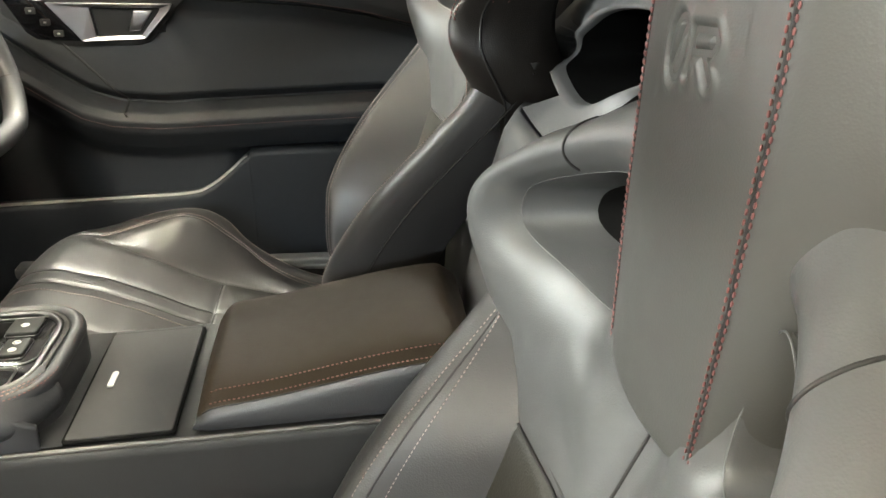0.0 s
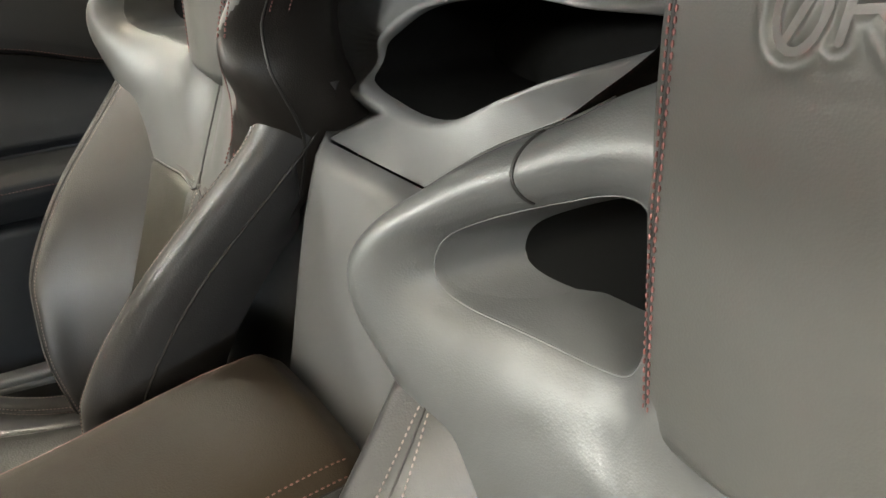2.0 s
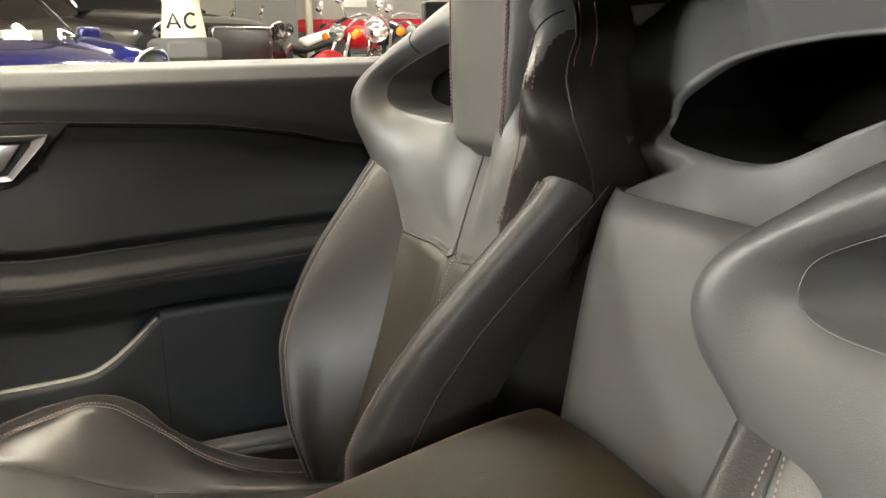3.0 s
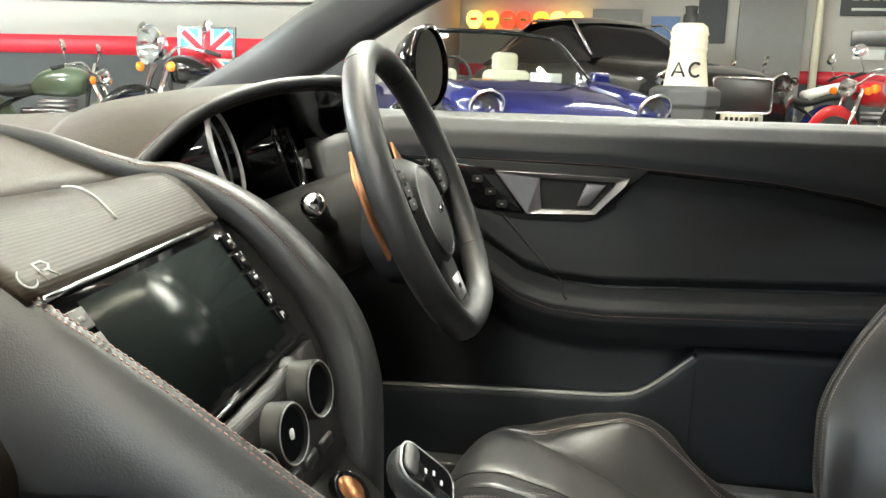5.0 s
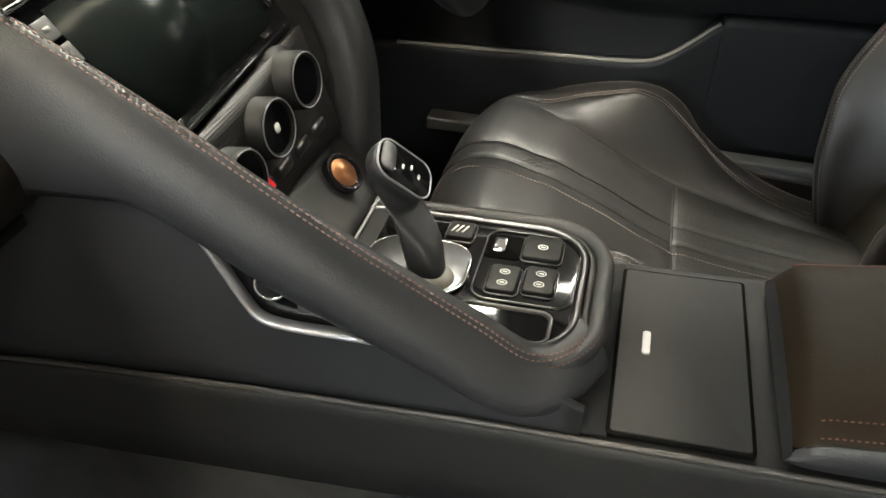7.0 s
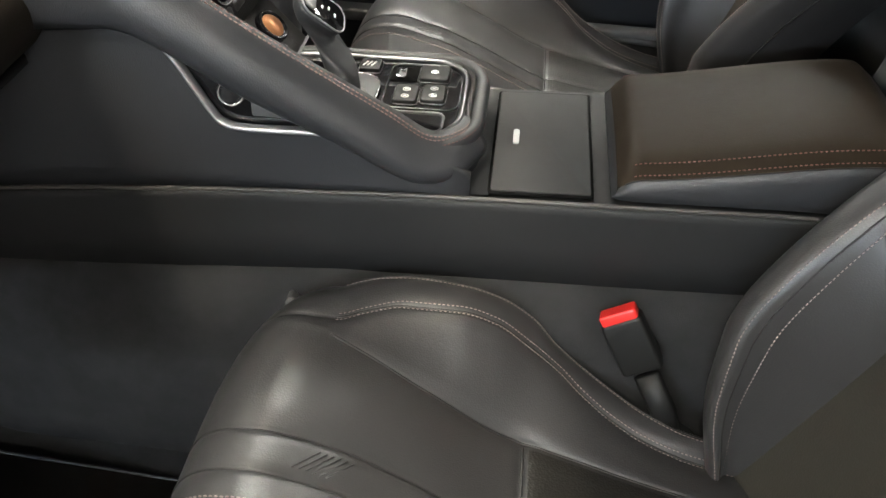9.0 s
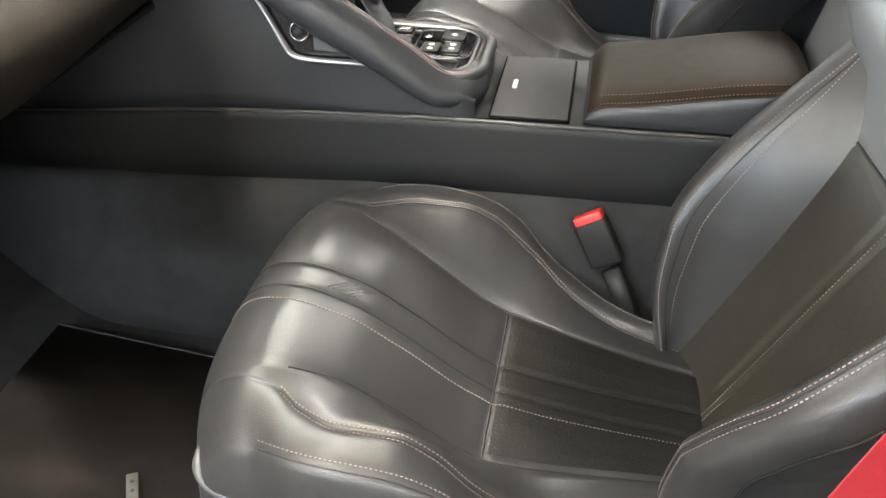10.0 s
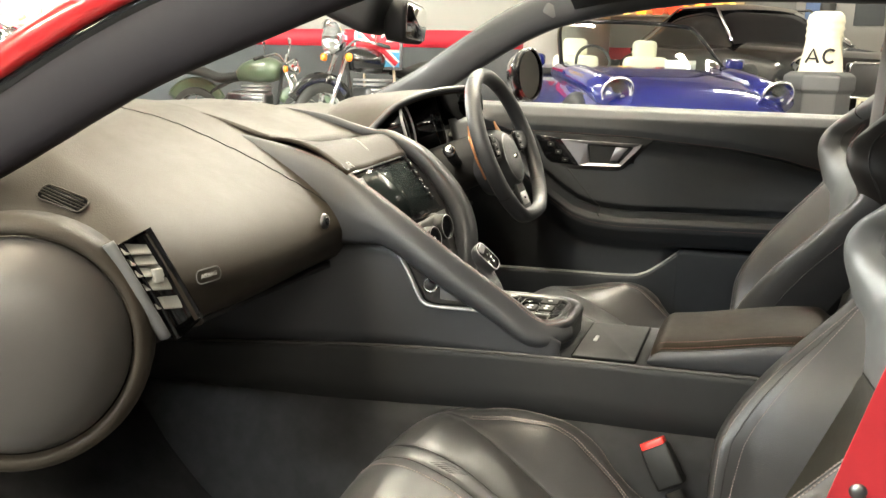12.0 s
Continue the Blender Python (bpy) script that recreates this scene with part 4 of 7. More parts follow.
# black switch island with its three buttons
part("island_rim", tube(panel_loop(-0.336, 0.842, 0.086, 0.100, 0.014, 0.0012), 0.0008, 6, closed=True), ALU_DARK, gp, "thin bright line round the switches")
part("island_slot", plate(rounded(0.034, 0.034, 0.006), -0.362, 0.868, 0.0002, 0.0010), VOID, gp, "dark recess beside the parking button")
part("slot_key", plate(rounded(0.012, 0.022, 0.003), -0.366, 0.868, 0.001, 0.0035), CHROME, gp, "small bright key in the recess", bevel=0.001)
for bx, by, w, h, marks in ((-0.327, 0.869, 0.034, 0.034, 1), (-0.323, 0.823, 0.026, 0.036, 2), (-0.354, 0.819, 0.026, 0.036, 2)):
    b = part("console_button", plate(rounded(w, h, 0.004), bx, by, 0.0, 0.0048), KNOB, gp, "black console button", bevel=0.0014)
    part("button_gap", tube(panel_loop(bx, by, w + 0.003, h + 0.003, 0.005, 0.0008, 5), 0.0006, 5, closed=True), ALU_DARK, b)
    for k in range(marks):
        part("button_mark", tube([GM @ on_panel(bx, by + (k - (marks - 1) / 2) * 0.015, 0.005) @ Vector((0.0042 * math.cos(a), 0.0034 * math.sin(a), 0)) for a in np.linspace(0, 2 * math.pi, 13)[:-1]], 0.0006, 4, closed=True), WHITE_PRINT, b)
        part("button_mark", plate(rounded(0.0045, 0.0016, 0.0007), bx, by + (k - (marks - 1) / 2) * 0.015, 0.0048, 0.0053), WHITE_PRINT, b)
# coin tray: a dished floor inside a rim
tray = part("coin_tray", grid([panel_loop(-0.346, 0.766, 0.078 * q, 0.036 * q2, 0.009 * q, h) for q, q2, h in ((1.0, 1.0, 0.0012), (0.96, 0.93, 0.0008), (0.93, 0.86, -0.0035), (0.5, 0.4, -0.004), (0.02, 0.02, -0.004))], closed_u=True), PLASTIC, gp, "shallow black tray")
part("tray_rim", tube(panel_loop(-0.346, 0.766, 0.080, 0.038, 0.010, 0.0014), 0.0011, 6, closed=True), ALU_DARK, tray)
sw2 = part("drive_switch", plate(rounded(0.024, 0.026, 0.003), -0.405, 0.880, 0.0, 0.0055), KNOB, gp, "drive mode switch", bevel=0.001)
part("switch_rim", tube(panel_loop(-0.405, 0.880, 0.027, 0.029, 0.004, 0.001, 5), 0.0007, 5, closed=True), ALU_DARK, sw2)
for k in range(3):
    part("switch_stripe", plate([(x + y * 0.4, y) for x, y in rounded(0.002, 0.011, 0.0008)], -0.411 + 0.005 * k, 0.880, 0.0055, 0.0060), WHITE_PRINT, sw2)

# gear lever
gl = thing("gear_lever", (-0.430, 0.820, GZ), "leather-wrapped gear selector with bright top plate", "gear lever")
part("selector_plate", plate(rounded(0.092, 0.074, 0.026, 8), -0.433, 0.822, 0.0, 0.004), ALU_DARK, gl, "grey selector plate", bevel=0.0015)
part("plate_rim", tube(panel_loop(-0.433, 0.822, 0.094, 0.076, 0.027, 0.003, 8), 0.0012, 6, closed=True), CHROME, gl, "bright rim of the plate")
part("selector_collar", turned(lathe([(0.024, 0.0), (0.0225, 0.005), (0.017, 0.009), (0.0, 0.010)], 28), pose(-0.418, 0.805, GZ + 0.003) @ Matrix.Diagonal((1.0, 0.85, 1, 1))), PLASTIC_PALE, gl, "pale lever collar")
LT = Vector((-0.446, 0.831, 0.770))
LA = Vector((0.035, 0.020, -0.037)).normalized()
LN_ = (Vector((0.60, -0.22, 0.80)) - LA * Vector((0.60, -0.22, 0.80)).dot(LA)).normalized()
tm = Matrix((LA, LN_.cross(LA), LN_)).transposed().to_4x4()
tm.translation = LT
rows = []
for q, (cx, cy, cz) in enumerate([(-0.418, 0.805, GZ + 0.008), (-0.421, 0.808, GZ + 0.020), (-0.426, 0.813, GZ + 0.036), (-0.432, 0.819, GZ + 0.052)]):
    a, b = ((0.0165, 0.0150), (0.0170, 0.0155), (0.0190, 0.0165), (0.0225, 0.0178))[q]
    rows.append([Vector((cx + a * math.copysign(abs(math.cos(g)) ** 0.75, math.cos(g)), cy + b * math.copysign(abs(math.sin(g)) ** 0.75, math.sin(g)), cz - 0.25 * q * a * math.cos(g))) for g in np.linspace(0, 2 * math.pi, 29)[:-1]])
for drop, k in ((-0.020, 0.93), (-0.010, 0.98), (-0.003, 1.0), (0.0, 0.985)):
    rows.append([tm @ Vector((0.0315 * k * math.copysign(abs(math.cos(g)) ** 0.7, math.cos(g)), 0.0200 * k * math.copysign(abs(math.sin(g)) ** 0.7, math.sin(g)), drop)) for g in np.linspace(0, 2 * math.pi, 29)[:-1]])
part("lever_grip", grid(rows, closed_u=True, caps=True), LEATHER, gl, "black leather grip", subsurf=1)
top = part("lever_top", prism(rounded(0.058, 0.036, 0.013, 7), 0.0032, tm @ Matrix.Translation((0, 0, -0.0012))), GLOSS, gl, "gloss black lever cap", bevel=0.001)
part("lever_rim", tube([tm @ Vector((x, y, 0.0012)) for x, y in rounded(0.059, 0.037, 0.0135, 8)], 0.0011, 6, closed=True), ALU, top, "bright cap rim")
part("lever_button", prism([(x - 0.020, y) for x, y in rounded(0.015, 0.028, 0.006)], 0.0024, tm @ Matrix.Translation((0, 0, 0.002))), ALU_DARK, top, "bright release button", bevel=0.001)
for k in range(3):
    part("gate_mark", prism([(x - 0.003 + k * 0.009, y + 0.004 * (k % 2)) for x, y in rounded(0.0024, 0.0050, 0.0008)], 0.0004, tm @ Matrix.Translation((0, 0, 0.0021))), WHITE_PRINT, top)

# grab handle sweeping from the dash to the console
up_edge = [(-0.93, 0.66, 1.003), (-0.80, 0.672, 0.978), (-0.70, 0.682, 0.945), (-0.64, 0.686, 0.912), (-0.578, 0.690, 0.873), (-0.468, 0.693, 0.800), (-0.361, 0.705, 0.728), (-0.316, 0.714, 0.695), (-0.286, 0.738, 0.690), (-0.272, 0.775, 0.688)]
dn_edge = [(-0.93, 0.67, 0.80), (-0.80, 0.672, 0.80), (-0.72, 0.675, 0.797), (-0.64, 0.678, 0.803), (-0.588, 0.680, 0.800), (-0.490, 0.683, 0.742), (-0.400, 0.690, 0.693), (-0.330, 0.700, 0.650), (-0.288, 0.722, 0.645), (-0.268, 0.765, 0.645)]
ue, de = [p - Vector((0, 0, 0.007 + 0.004 * (1 - smooth01(k / 14)))) for k, p in enumerate(spline(up_edge, 60))], spline(dn_edge, 60)
rows = []
for k in range(60):
    a, b = ue[k], de[k]
    f = k / 59
    w = Vector((0, 1, 0)) if f < 0.8 else Vector((-0.5 * (f - 0.8) / 0.2, 1 - 0.6 * (f - 0.8) / 0.2, 0)).normalized()
    out = -w
    n = 12
    ring = []
    for j in range(n + 1):
        g = j / n
        p = a.lerp(b, g)
        bulge = 0.017 * math.sin(math.pi * g) ** 0.75
        ring.append(p + out * bulge)
    thick = lerp(0.020, 0.034, smooth01((f - 0.45) / 0.3))
    ring.append(b + w * thick + Vector((0, 0, 0.008)))
    ring.append(b + w * thick + Vector((0, 0, 0.020)))
    ring.append(a + w * thick + Vector((0, 0, -0.012)))
    ring.append(a + w * thick * 0.8 + Vector((0, 0, 0.001)))
    ring.append(a + w * 0.010 + Vector((0, 0, 0.005)))
    rows.append(ring)
gh = part("grab_handle", grid(rows, closed_u=True, caps=True), LEATHER, con, "leather grab handle sweeping down from the dashboard")
for dy in (0.004, 0.009):
    part("handle_stitching", stitches([p + Vector((0.001, dy, 0.0030 + dy * 0.25)) for p in ue[8:57]], 0.0032, 0.0018, 0.0007), THREAD_PINK, gh)
# flank behind and below the handle
def flank(u, v):
    x = lerp(-1.25, -0.27, u)
    zt = table(x, [-1.15, -0.6, -0.5, -0.27], [0.82, 0.81, 0.76, 0.66])
    return Vector((x, 0.708 + 0.0 * v, lerp(edge_z(x) - 0.004, zt, v)))


part("console_flank", surf(flank, 30, 8), LEATHER, con, "dark leather flank under the grab handle", solid=0.006, offset=1)
# cubby with trimmed edge
cub = spline([(-0.592, 0.703, 0.812), (-0.560, 0.702, 0.764), (-0.534, 0.701, 0.716), (-0.522, 0.700, 0.702), (-0.500, 0.700, 0.698), (-0.45, 0.700, 0.700), (-0.395, 0.700, 0.702)], 30)
part("cubby_trim", sweep(cub, lambda f: circle(0.0035, 8, 0.006), up=(0, -1, 0)), ALU, con, "bright trim round the side cubby")
# A flat black face stands in for the shaded opening of the cubby.
bm = bmesh.new()
oc = [bm.verts.new(Vector((p.x, 0.7065, p.z))) for p in cub] + [bm.verts.new((-0.44, 0.7065, 0.755))]
bm.faces.new(oc)
part("cubby_recess", bm, GLOSS, con, "flat black face in place of the cubby opening", smooth=False)
sk = part("power_socket", turned(lathe([(0.0, -0.004), (0.010, -0.004), (0.011, 0.008), (0.0135, 0.008), (0.0145, 0.0)], 24), facing((-0.512, 0.706, 0.735), (0.25, -1, 0.35))), CHROME, con, "bright power socket")
part("socket_cap", turned(lathe([(0.0, 0.012), (0.009, 0.010), (0.010, 0.002)], 20), facing((-0.512, 0.706, 0.735), (0.25, -1, 0.35))), PLASTIC, sk)
part("usb_block", box(-0.492, -0.455, 0.700, 0.706, 0.712, 0.735), PLASTIC_SOFT, con, "grey socket block", bevel=0.002)

# ---- steering ----
HUB = Vector((-0.551, 1.231, 0.934))
WN = Vector((0.917, 0.0, 0.399)).normalized()
SWM = facing(HUB, WN)
WR = 0.177
sw = thing("steering_wheel", HUB, "black leather steering wheel with flat bottom and three spokes", "steering wheel")
rim = []
for k in range(72):
    a = 2 * math.pi * k / 72
    x, y = WR * math.cos(a), WR * math.sin(a)
    if y < -0.160:
        y = -0.160 - (y + 0.160) * -0.35
    rim.append(SWM @ Vector((x, y, 0.022)))
rim_ob = part("rim", sweep(rim, lambda f: circle(0.0165, 14, 0.0185), up=WN, closed=True), LEATHER, sw, "black leather rim")
for a in (62, 118, -35, 215):
    c = SWM @ Vector((WR * math.cos(radians(a)), WR * math.sin(radians(a)), 0.022))
    tdir = SWM.to_3x3() @ Vector((-math.sin(radians(a)), math.cos(radians(a)), 0))
    part("rim_seam", turned(lathe([(0.0170, -0.0012), (0.0178, 0), (0.0170, 0.0012)], 20), facing(c, tdir)), SEAM, rim_ob)
hubm = SWM @ Matrix.Translation((0, -0.026, -0.004))
pad = part("hub_pad", turned(lathe([(0.0, 0.036), (0.03, 0.035), (0.052, 0.031), (0.064, 0.024), (0.074, 0.012), (0.079, -0.004), (0.078, -0.03), (0.066, -0.055)], 48), hubm @ Matrix.Diagonal((0.96, 1.0, 1, 1))), LEATHER, sw, "black airbag boss")
part("hub_ring", turned(lathe([(0.0560, 0.0290), (0.0580, 0.0305), (0.0605, 0.0275)], 48), hubm @ Matrix.Diagonal((0.96, 1.0, 1, 1))), ALU_DARK, pad, "thin bright ring")
part("emblem", prism([(-0.017, -0.001), (-0.010, 0.004), (-0.002, 0.003), (0.006, 0.006), (0.016, 0.003), (0.010, -0.001), (0.012, -0.005), (0.004, -0.002), (-0.004, -0.005), (-0.007, -0.002)], 0.0016, hubm @ Matrix.Translation((0, 0, 0.0365)) @ Matrix.Rotation(radians(14), 4, "Z")), CHROME, pad, "small bright emblem")
for sgn in (-1, 1):
    pth = [SWM @ Vector((sgn * 0.05, 0.0, 0.008)), SWM @ Vector((sgn * 0.10, 0.004, 0.008)), SWM @ Vector((sgn * 0.176, 0.012, 0.016))]
    sp = part("spoke", sweep(spline(pth, 10), lambda f: circle(0.030 - 0.008 * f, 12, 0.011, 0.6), up=WN), PLASTIC, sw, "black side spoke")
    pd = part("button_pod", prism([(x + sgn * 0.098, y + 0.010) for x, y in rounded(0.036, 0.052, 0.010)], 0.008, SWM @ Matrix.Translation((0, 0, 0.016))), GLOSS, sw, "gloss black button pod", bevel=0.002)
    for k in range(3):
        part("pod_button", prism([(x + sgn * 0.098, y + 0.026 - k * 0.016) for x, y in rounded(0.030, 0.012, 0.003)], 0.0025, SWM @ Matrix.Translation((0, 0, 0.024))), PLASTIC, pd, bevel=0.0006)
        part("pod_mark", prism([(x + sgn * 0.098, y + 0.026 - k * 0.016) for x, y in rounded(0.006, 0.0025, 0.001)], 0.0004, SWM @ Matrix.Translation((0, 0, 0.0266))), GREY_PRINT, pd)
    # shift paddle
    part("shift_paddle", prism([(sgn * 0.088, -0.045), (sgn * 0.112, -0.055), (sgn * 0.125, -0.01), (sgn * 0.122, 0.045), (sgn * 0.098, 0.075), (sgn * 0.085, 0.03)][::sgn], 0.004, SWM @ Matrix.Translation((0, 0, -0.022))), COPPER, sw, "copper-coloured shift paddle", bevel=0.001)
bs = part("bottom_spoke", prism([(-0.022, -0.045), (0.022, -0.045), (0.036, -0.158), (-0.036, -0.158)], 0.010, SWM @ Matrix.Translation((0, 0, 0.008))), PLASTIC, sw, "black lower spoke", bevel=0.003)
part("spoke_badge", prism([(x, y - 0.125) for x, y in rounded(0.046, 0.030, 0.004)], 0.0012, SWM @ Matrix.Translation((0, 0, 0.018))), ALU, bs, "satin aluminium spoke badge")
part("badge_mark", prism([(x, y - 0.125) for x, y in rounded(0.012, 0.006, 0.002)], 0.0006, SWM @ Matrix.Translation((0, 0, 0.0192))), GLOSS, bs)
col = thing("steering_column", HUB - WN * 0.12, "black steering column shroud with indicator stalk", "steering column")
part("shroud", sweep([HUB - WN * d for d in (0.025, 0.05, 0.10, 0.16, 0.26)], lambda f: circle(table(f, [0, 0.3, 1], [0.055, 0.068, 0.075]), 20, table(f, [0, 0.3, 1], [0.05, 0.060, 0.065]), 0.7)), PLASTIC, col, "dark grey shroud")
stalk = part("stalk", sweep(spline([HUB - WN * 0.085 + Vector((0, -0.05, 0.0)), HUB - WN * 0.088 + Vector((0.0, -0.085, 0.012)), Vector((-0.625, 1.085, 0.938))], 12), lambda f: circle(0.009 + 0.005 * f, 12)), PLASTIC, col, "black indicator stalk")
part("stalk_tip", turned(lathe([(0, 0.012), (0.009, 0.010), (0.0135, 0.004), (0.014, -0.004)], 20), facing((-0.623, 1.080, 0.940), (0.45, -0.85, 0.2))), CHROME, stalk, "bright stalk tip")

# ---- seats ----
def back_x(z):
    return 0.20 + 0.40 * (z - 0.75)


def yoke_x(w, z):
    """The front of the shoulder wings and of the smooth panel under them."""
    return min(0.254 + 0.12 * (z - 0.9) - 1.2 * w * w, back_x(z) + 0.014 - 0.85 * w * w)


BZ = [0.30, 0.40, 0.50, 0.57, 0.60, 0.64, 0.69, 0.735, 0.78, 0.83, 0.88]
BOL = {"wi": [0.118, 0.122, 0.126, 0.128, 0.129, 0.131, 0.136, 0.150, 0.170, 0.195, 0.21],
       "xi": [0.050, 0.078, 0.108, 0.134, 0.146, 0.162, 0.180, 0.196, 0.206, 0.214, 0.22],
       "wr": [0.110, 0.124, 0.145, 0.160, 0.170, 0.181, 0.196, 0.212, 0.228, 0.243, 0.255],
       "xr": [0.050, 0.016, -0.003, 0.000, 0.010, 0.032, 0.068, 0.108, 0.150, 0.192, 0.215]}


def bol(key, z):
    return curve_table(z, BZ, BOL[key])


CUSH_X = [-0.44, -0.405, -0.383, -0.336, -0.27, -0.227, -0.187, -0.153, -0.122, -0.09, -0.05, 0.0, 0.10]
CUSH = {"e": [0.152, 0.148, 0.143, 0.134, 0.129, 0.128, 0.128, 0.124, 0.120, 0.114, 0.107, 0.099, 0.088],
        "s": [0.170, 0.174, 0.190, 0.206, 0.206, 0.209, 0.211, 0.207, 0.196, 0.180, 0.165, 0.154, 0.147],
        "zs": [0.548, 0.543, 0.539, 0.539, 0.540, 0.525, 0.491, 0.463, 0.437, 0.421, 0.407, 0.396, 0.378],
        "o": [0.236, 0.247, 0.251, 0.254, 0.253, 0.252, 0.250, 0.247, 0.238, 0.222, 0.200, 0.182, 0.170],
        "zo": [0.530, 0.537, 0.539, 0.540, 0.536, 0.526, 0.502, 0.462, 0.440, 0.427, 0.417, 0.410, 0.400]}


def cush(key, x):
    return curve_table(x, CUSH_X, CUSH[key])


def cush_mid(x):
    return curve_table(x, [-0.47, -0.43, -0.36, -0.30, -0.19, -0.05, 0.12], [0.540, 0.553, 0.536, 0.502, 0.435, 0.412, 0.40])


def cush_keys(x):
    """Half a cross-section of the cushion, from its middle outwards: (distance, height)."""
    e, s, zs, o, zo = (cush(k, x) for k in ("e", "s", "zs", "o", "zo"))
    zc = cush_mid(x)
    rise = zs - zc
    puff = min((s - e) / 0.075, 1.0)
    cut = 0.25 + 0.75 * smooth01((x + 0.42) / 0.10)
    return [(0.0, zc + 0.0006), (0.016, zc + 0.0002), (0.0195, zc - 0.0016), (0.0225, zc - 0.0014), (0.027, zc + 0.0002), (e * 0.55, zc + 0.0014), (e - 0.022, zc + 0.0008), (e - 0.006, zc - 0.0008), (e, zc - 0.0034 * cut),
            (e + 0.004, zc - 0.001 + 0.001 * puff + rise * 0.05), (lerp(e, s, 0.35), zc + 0.0010 * puff + rise * 0.38), (lerp(e, s, 0.65), zc + 0.0018 * puff + rise * 0.72), (lerp(e, s, 0.9), zs + 0.0004 * puff), (s - 0.002, zs - 0.0004), (s + 0.0015, zs - 0.0026 * cut), (s + 0.005, zs + 0.0004),
            (lerp(s, o, 0.35), lerp(zs, zo, 0.35) + 0.003), (lerp(s, o, 0.7), lerp(zs, zo, 0.7) + 0.0025), (o - 0.003, zo - 0.001), (o + 0.0015, zo - 0.0040), (o + 0.006, zo - 0.007), (o + 0.012, zo - 0.022), (o + 0.015, zo - 0.05), (o + 0.013, zo - 0.09)]


def polar(loop, cw, cz, n=84):
    """The loop's radius at even angles round a centre, with its third value."""
    pts = sorted((math.atan2(p.y - cz, p.x - cw), math.hypot(p.x - cw, p.y - cz), p.z) for p in loop)
    an, ra, ex = (list(c) for c in zip(*pts))
    an = [a - 2 * math.pi for a in an] + an + [a + 2 * math.pi for a in an]
    out = []
    for k in range(n):
        a = -math.pi + 2 * math.pi * k / n
        r = table(a, an, ra * 3)
        out.append(Vector((cw + r * math.cos(a), cz + r * math.sin(a), table(a, an, ex * 3))))
    return out


def stroke_gap(p, strokes):
    """The least distance from a point to a set of straight strokes, all flat."""
    best = 1.0
    for (ax, ay), (bx, by) in strokes:
        dx, dy = bx - ax, by - ay
        f = min(max(((p[0] - ax) * dx + (p[1] - ay) * dy) / (dx * dx + dy * dy), 0.0), 1.0)
        best = min(best, math.hypot(p[0] - ax - f * dx, p[1] - ay - f * dy))
    return best


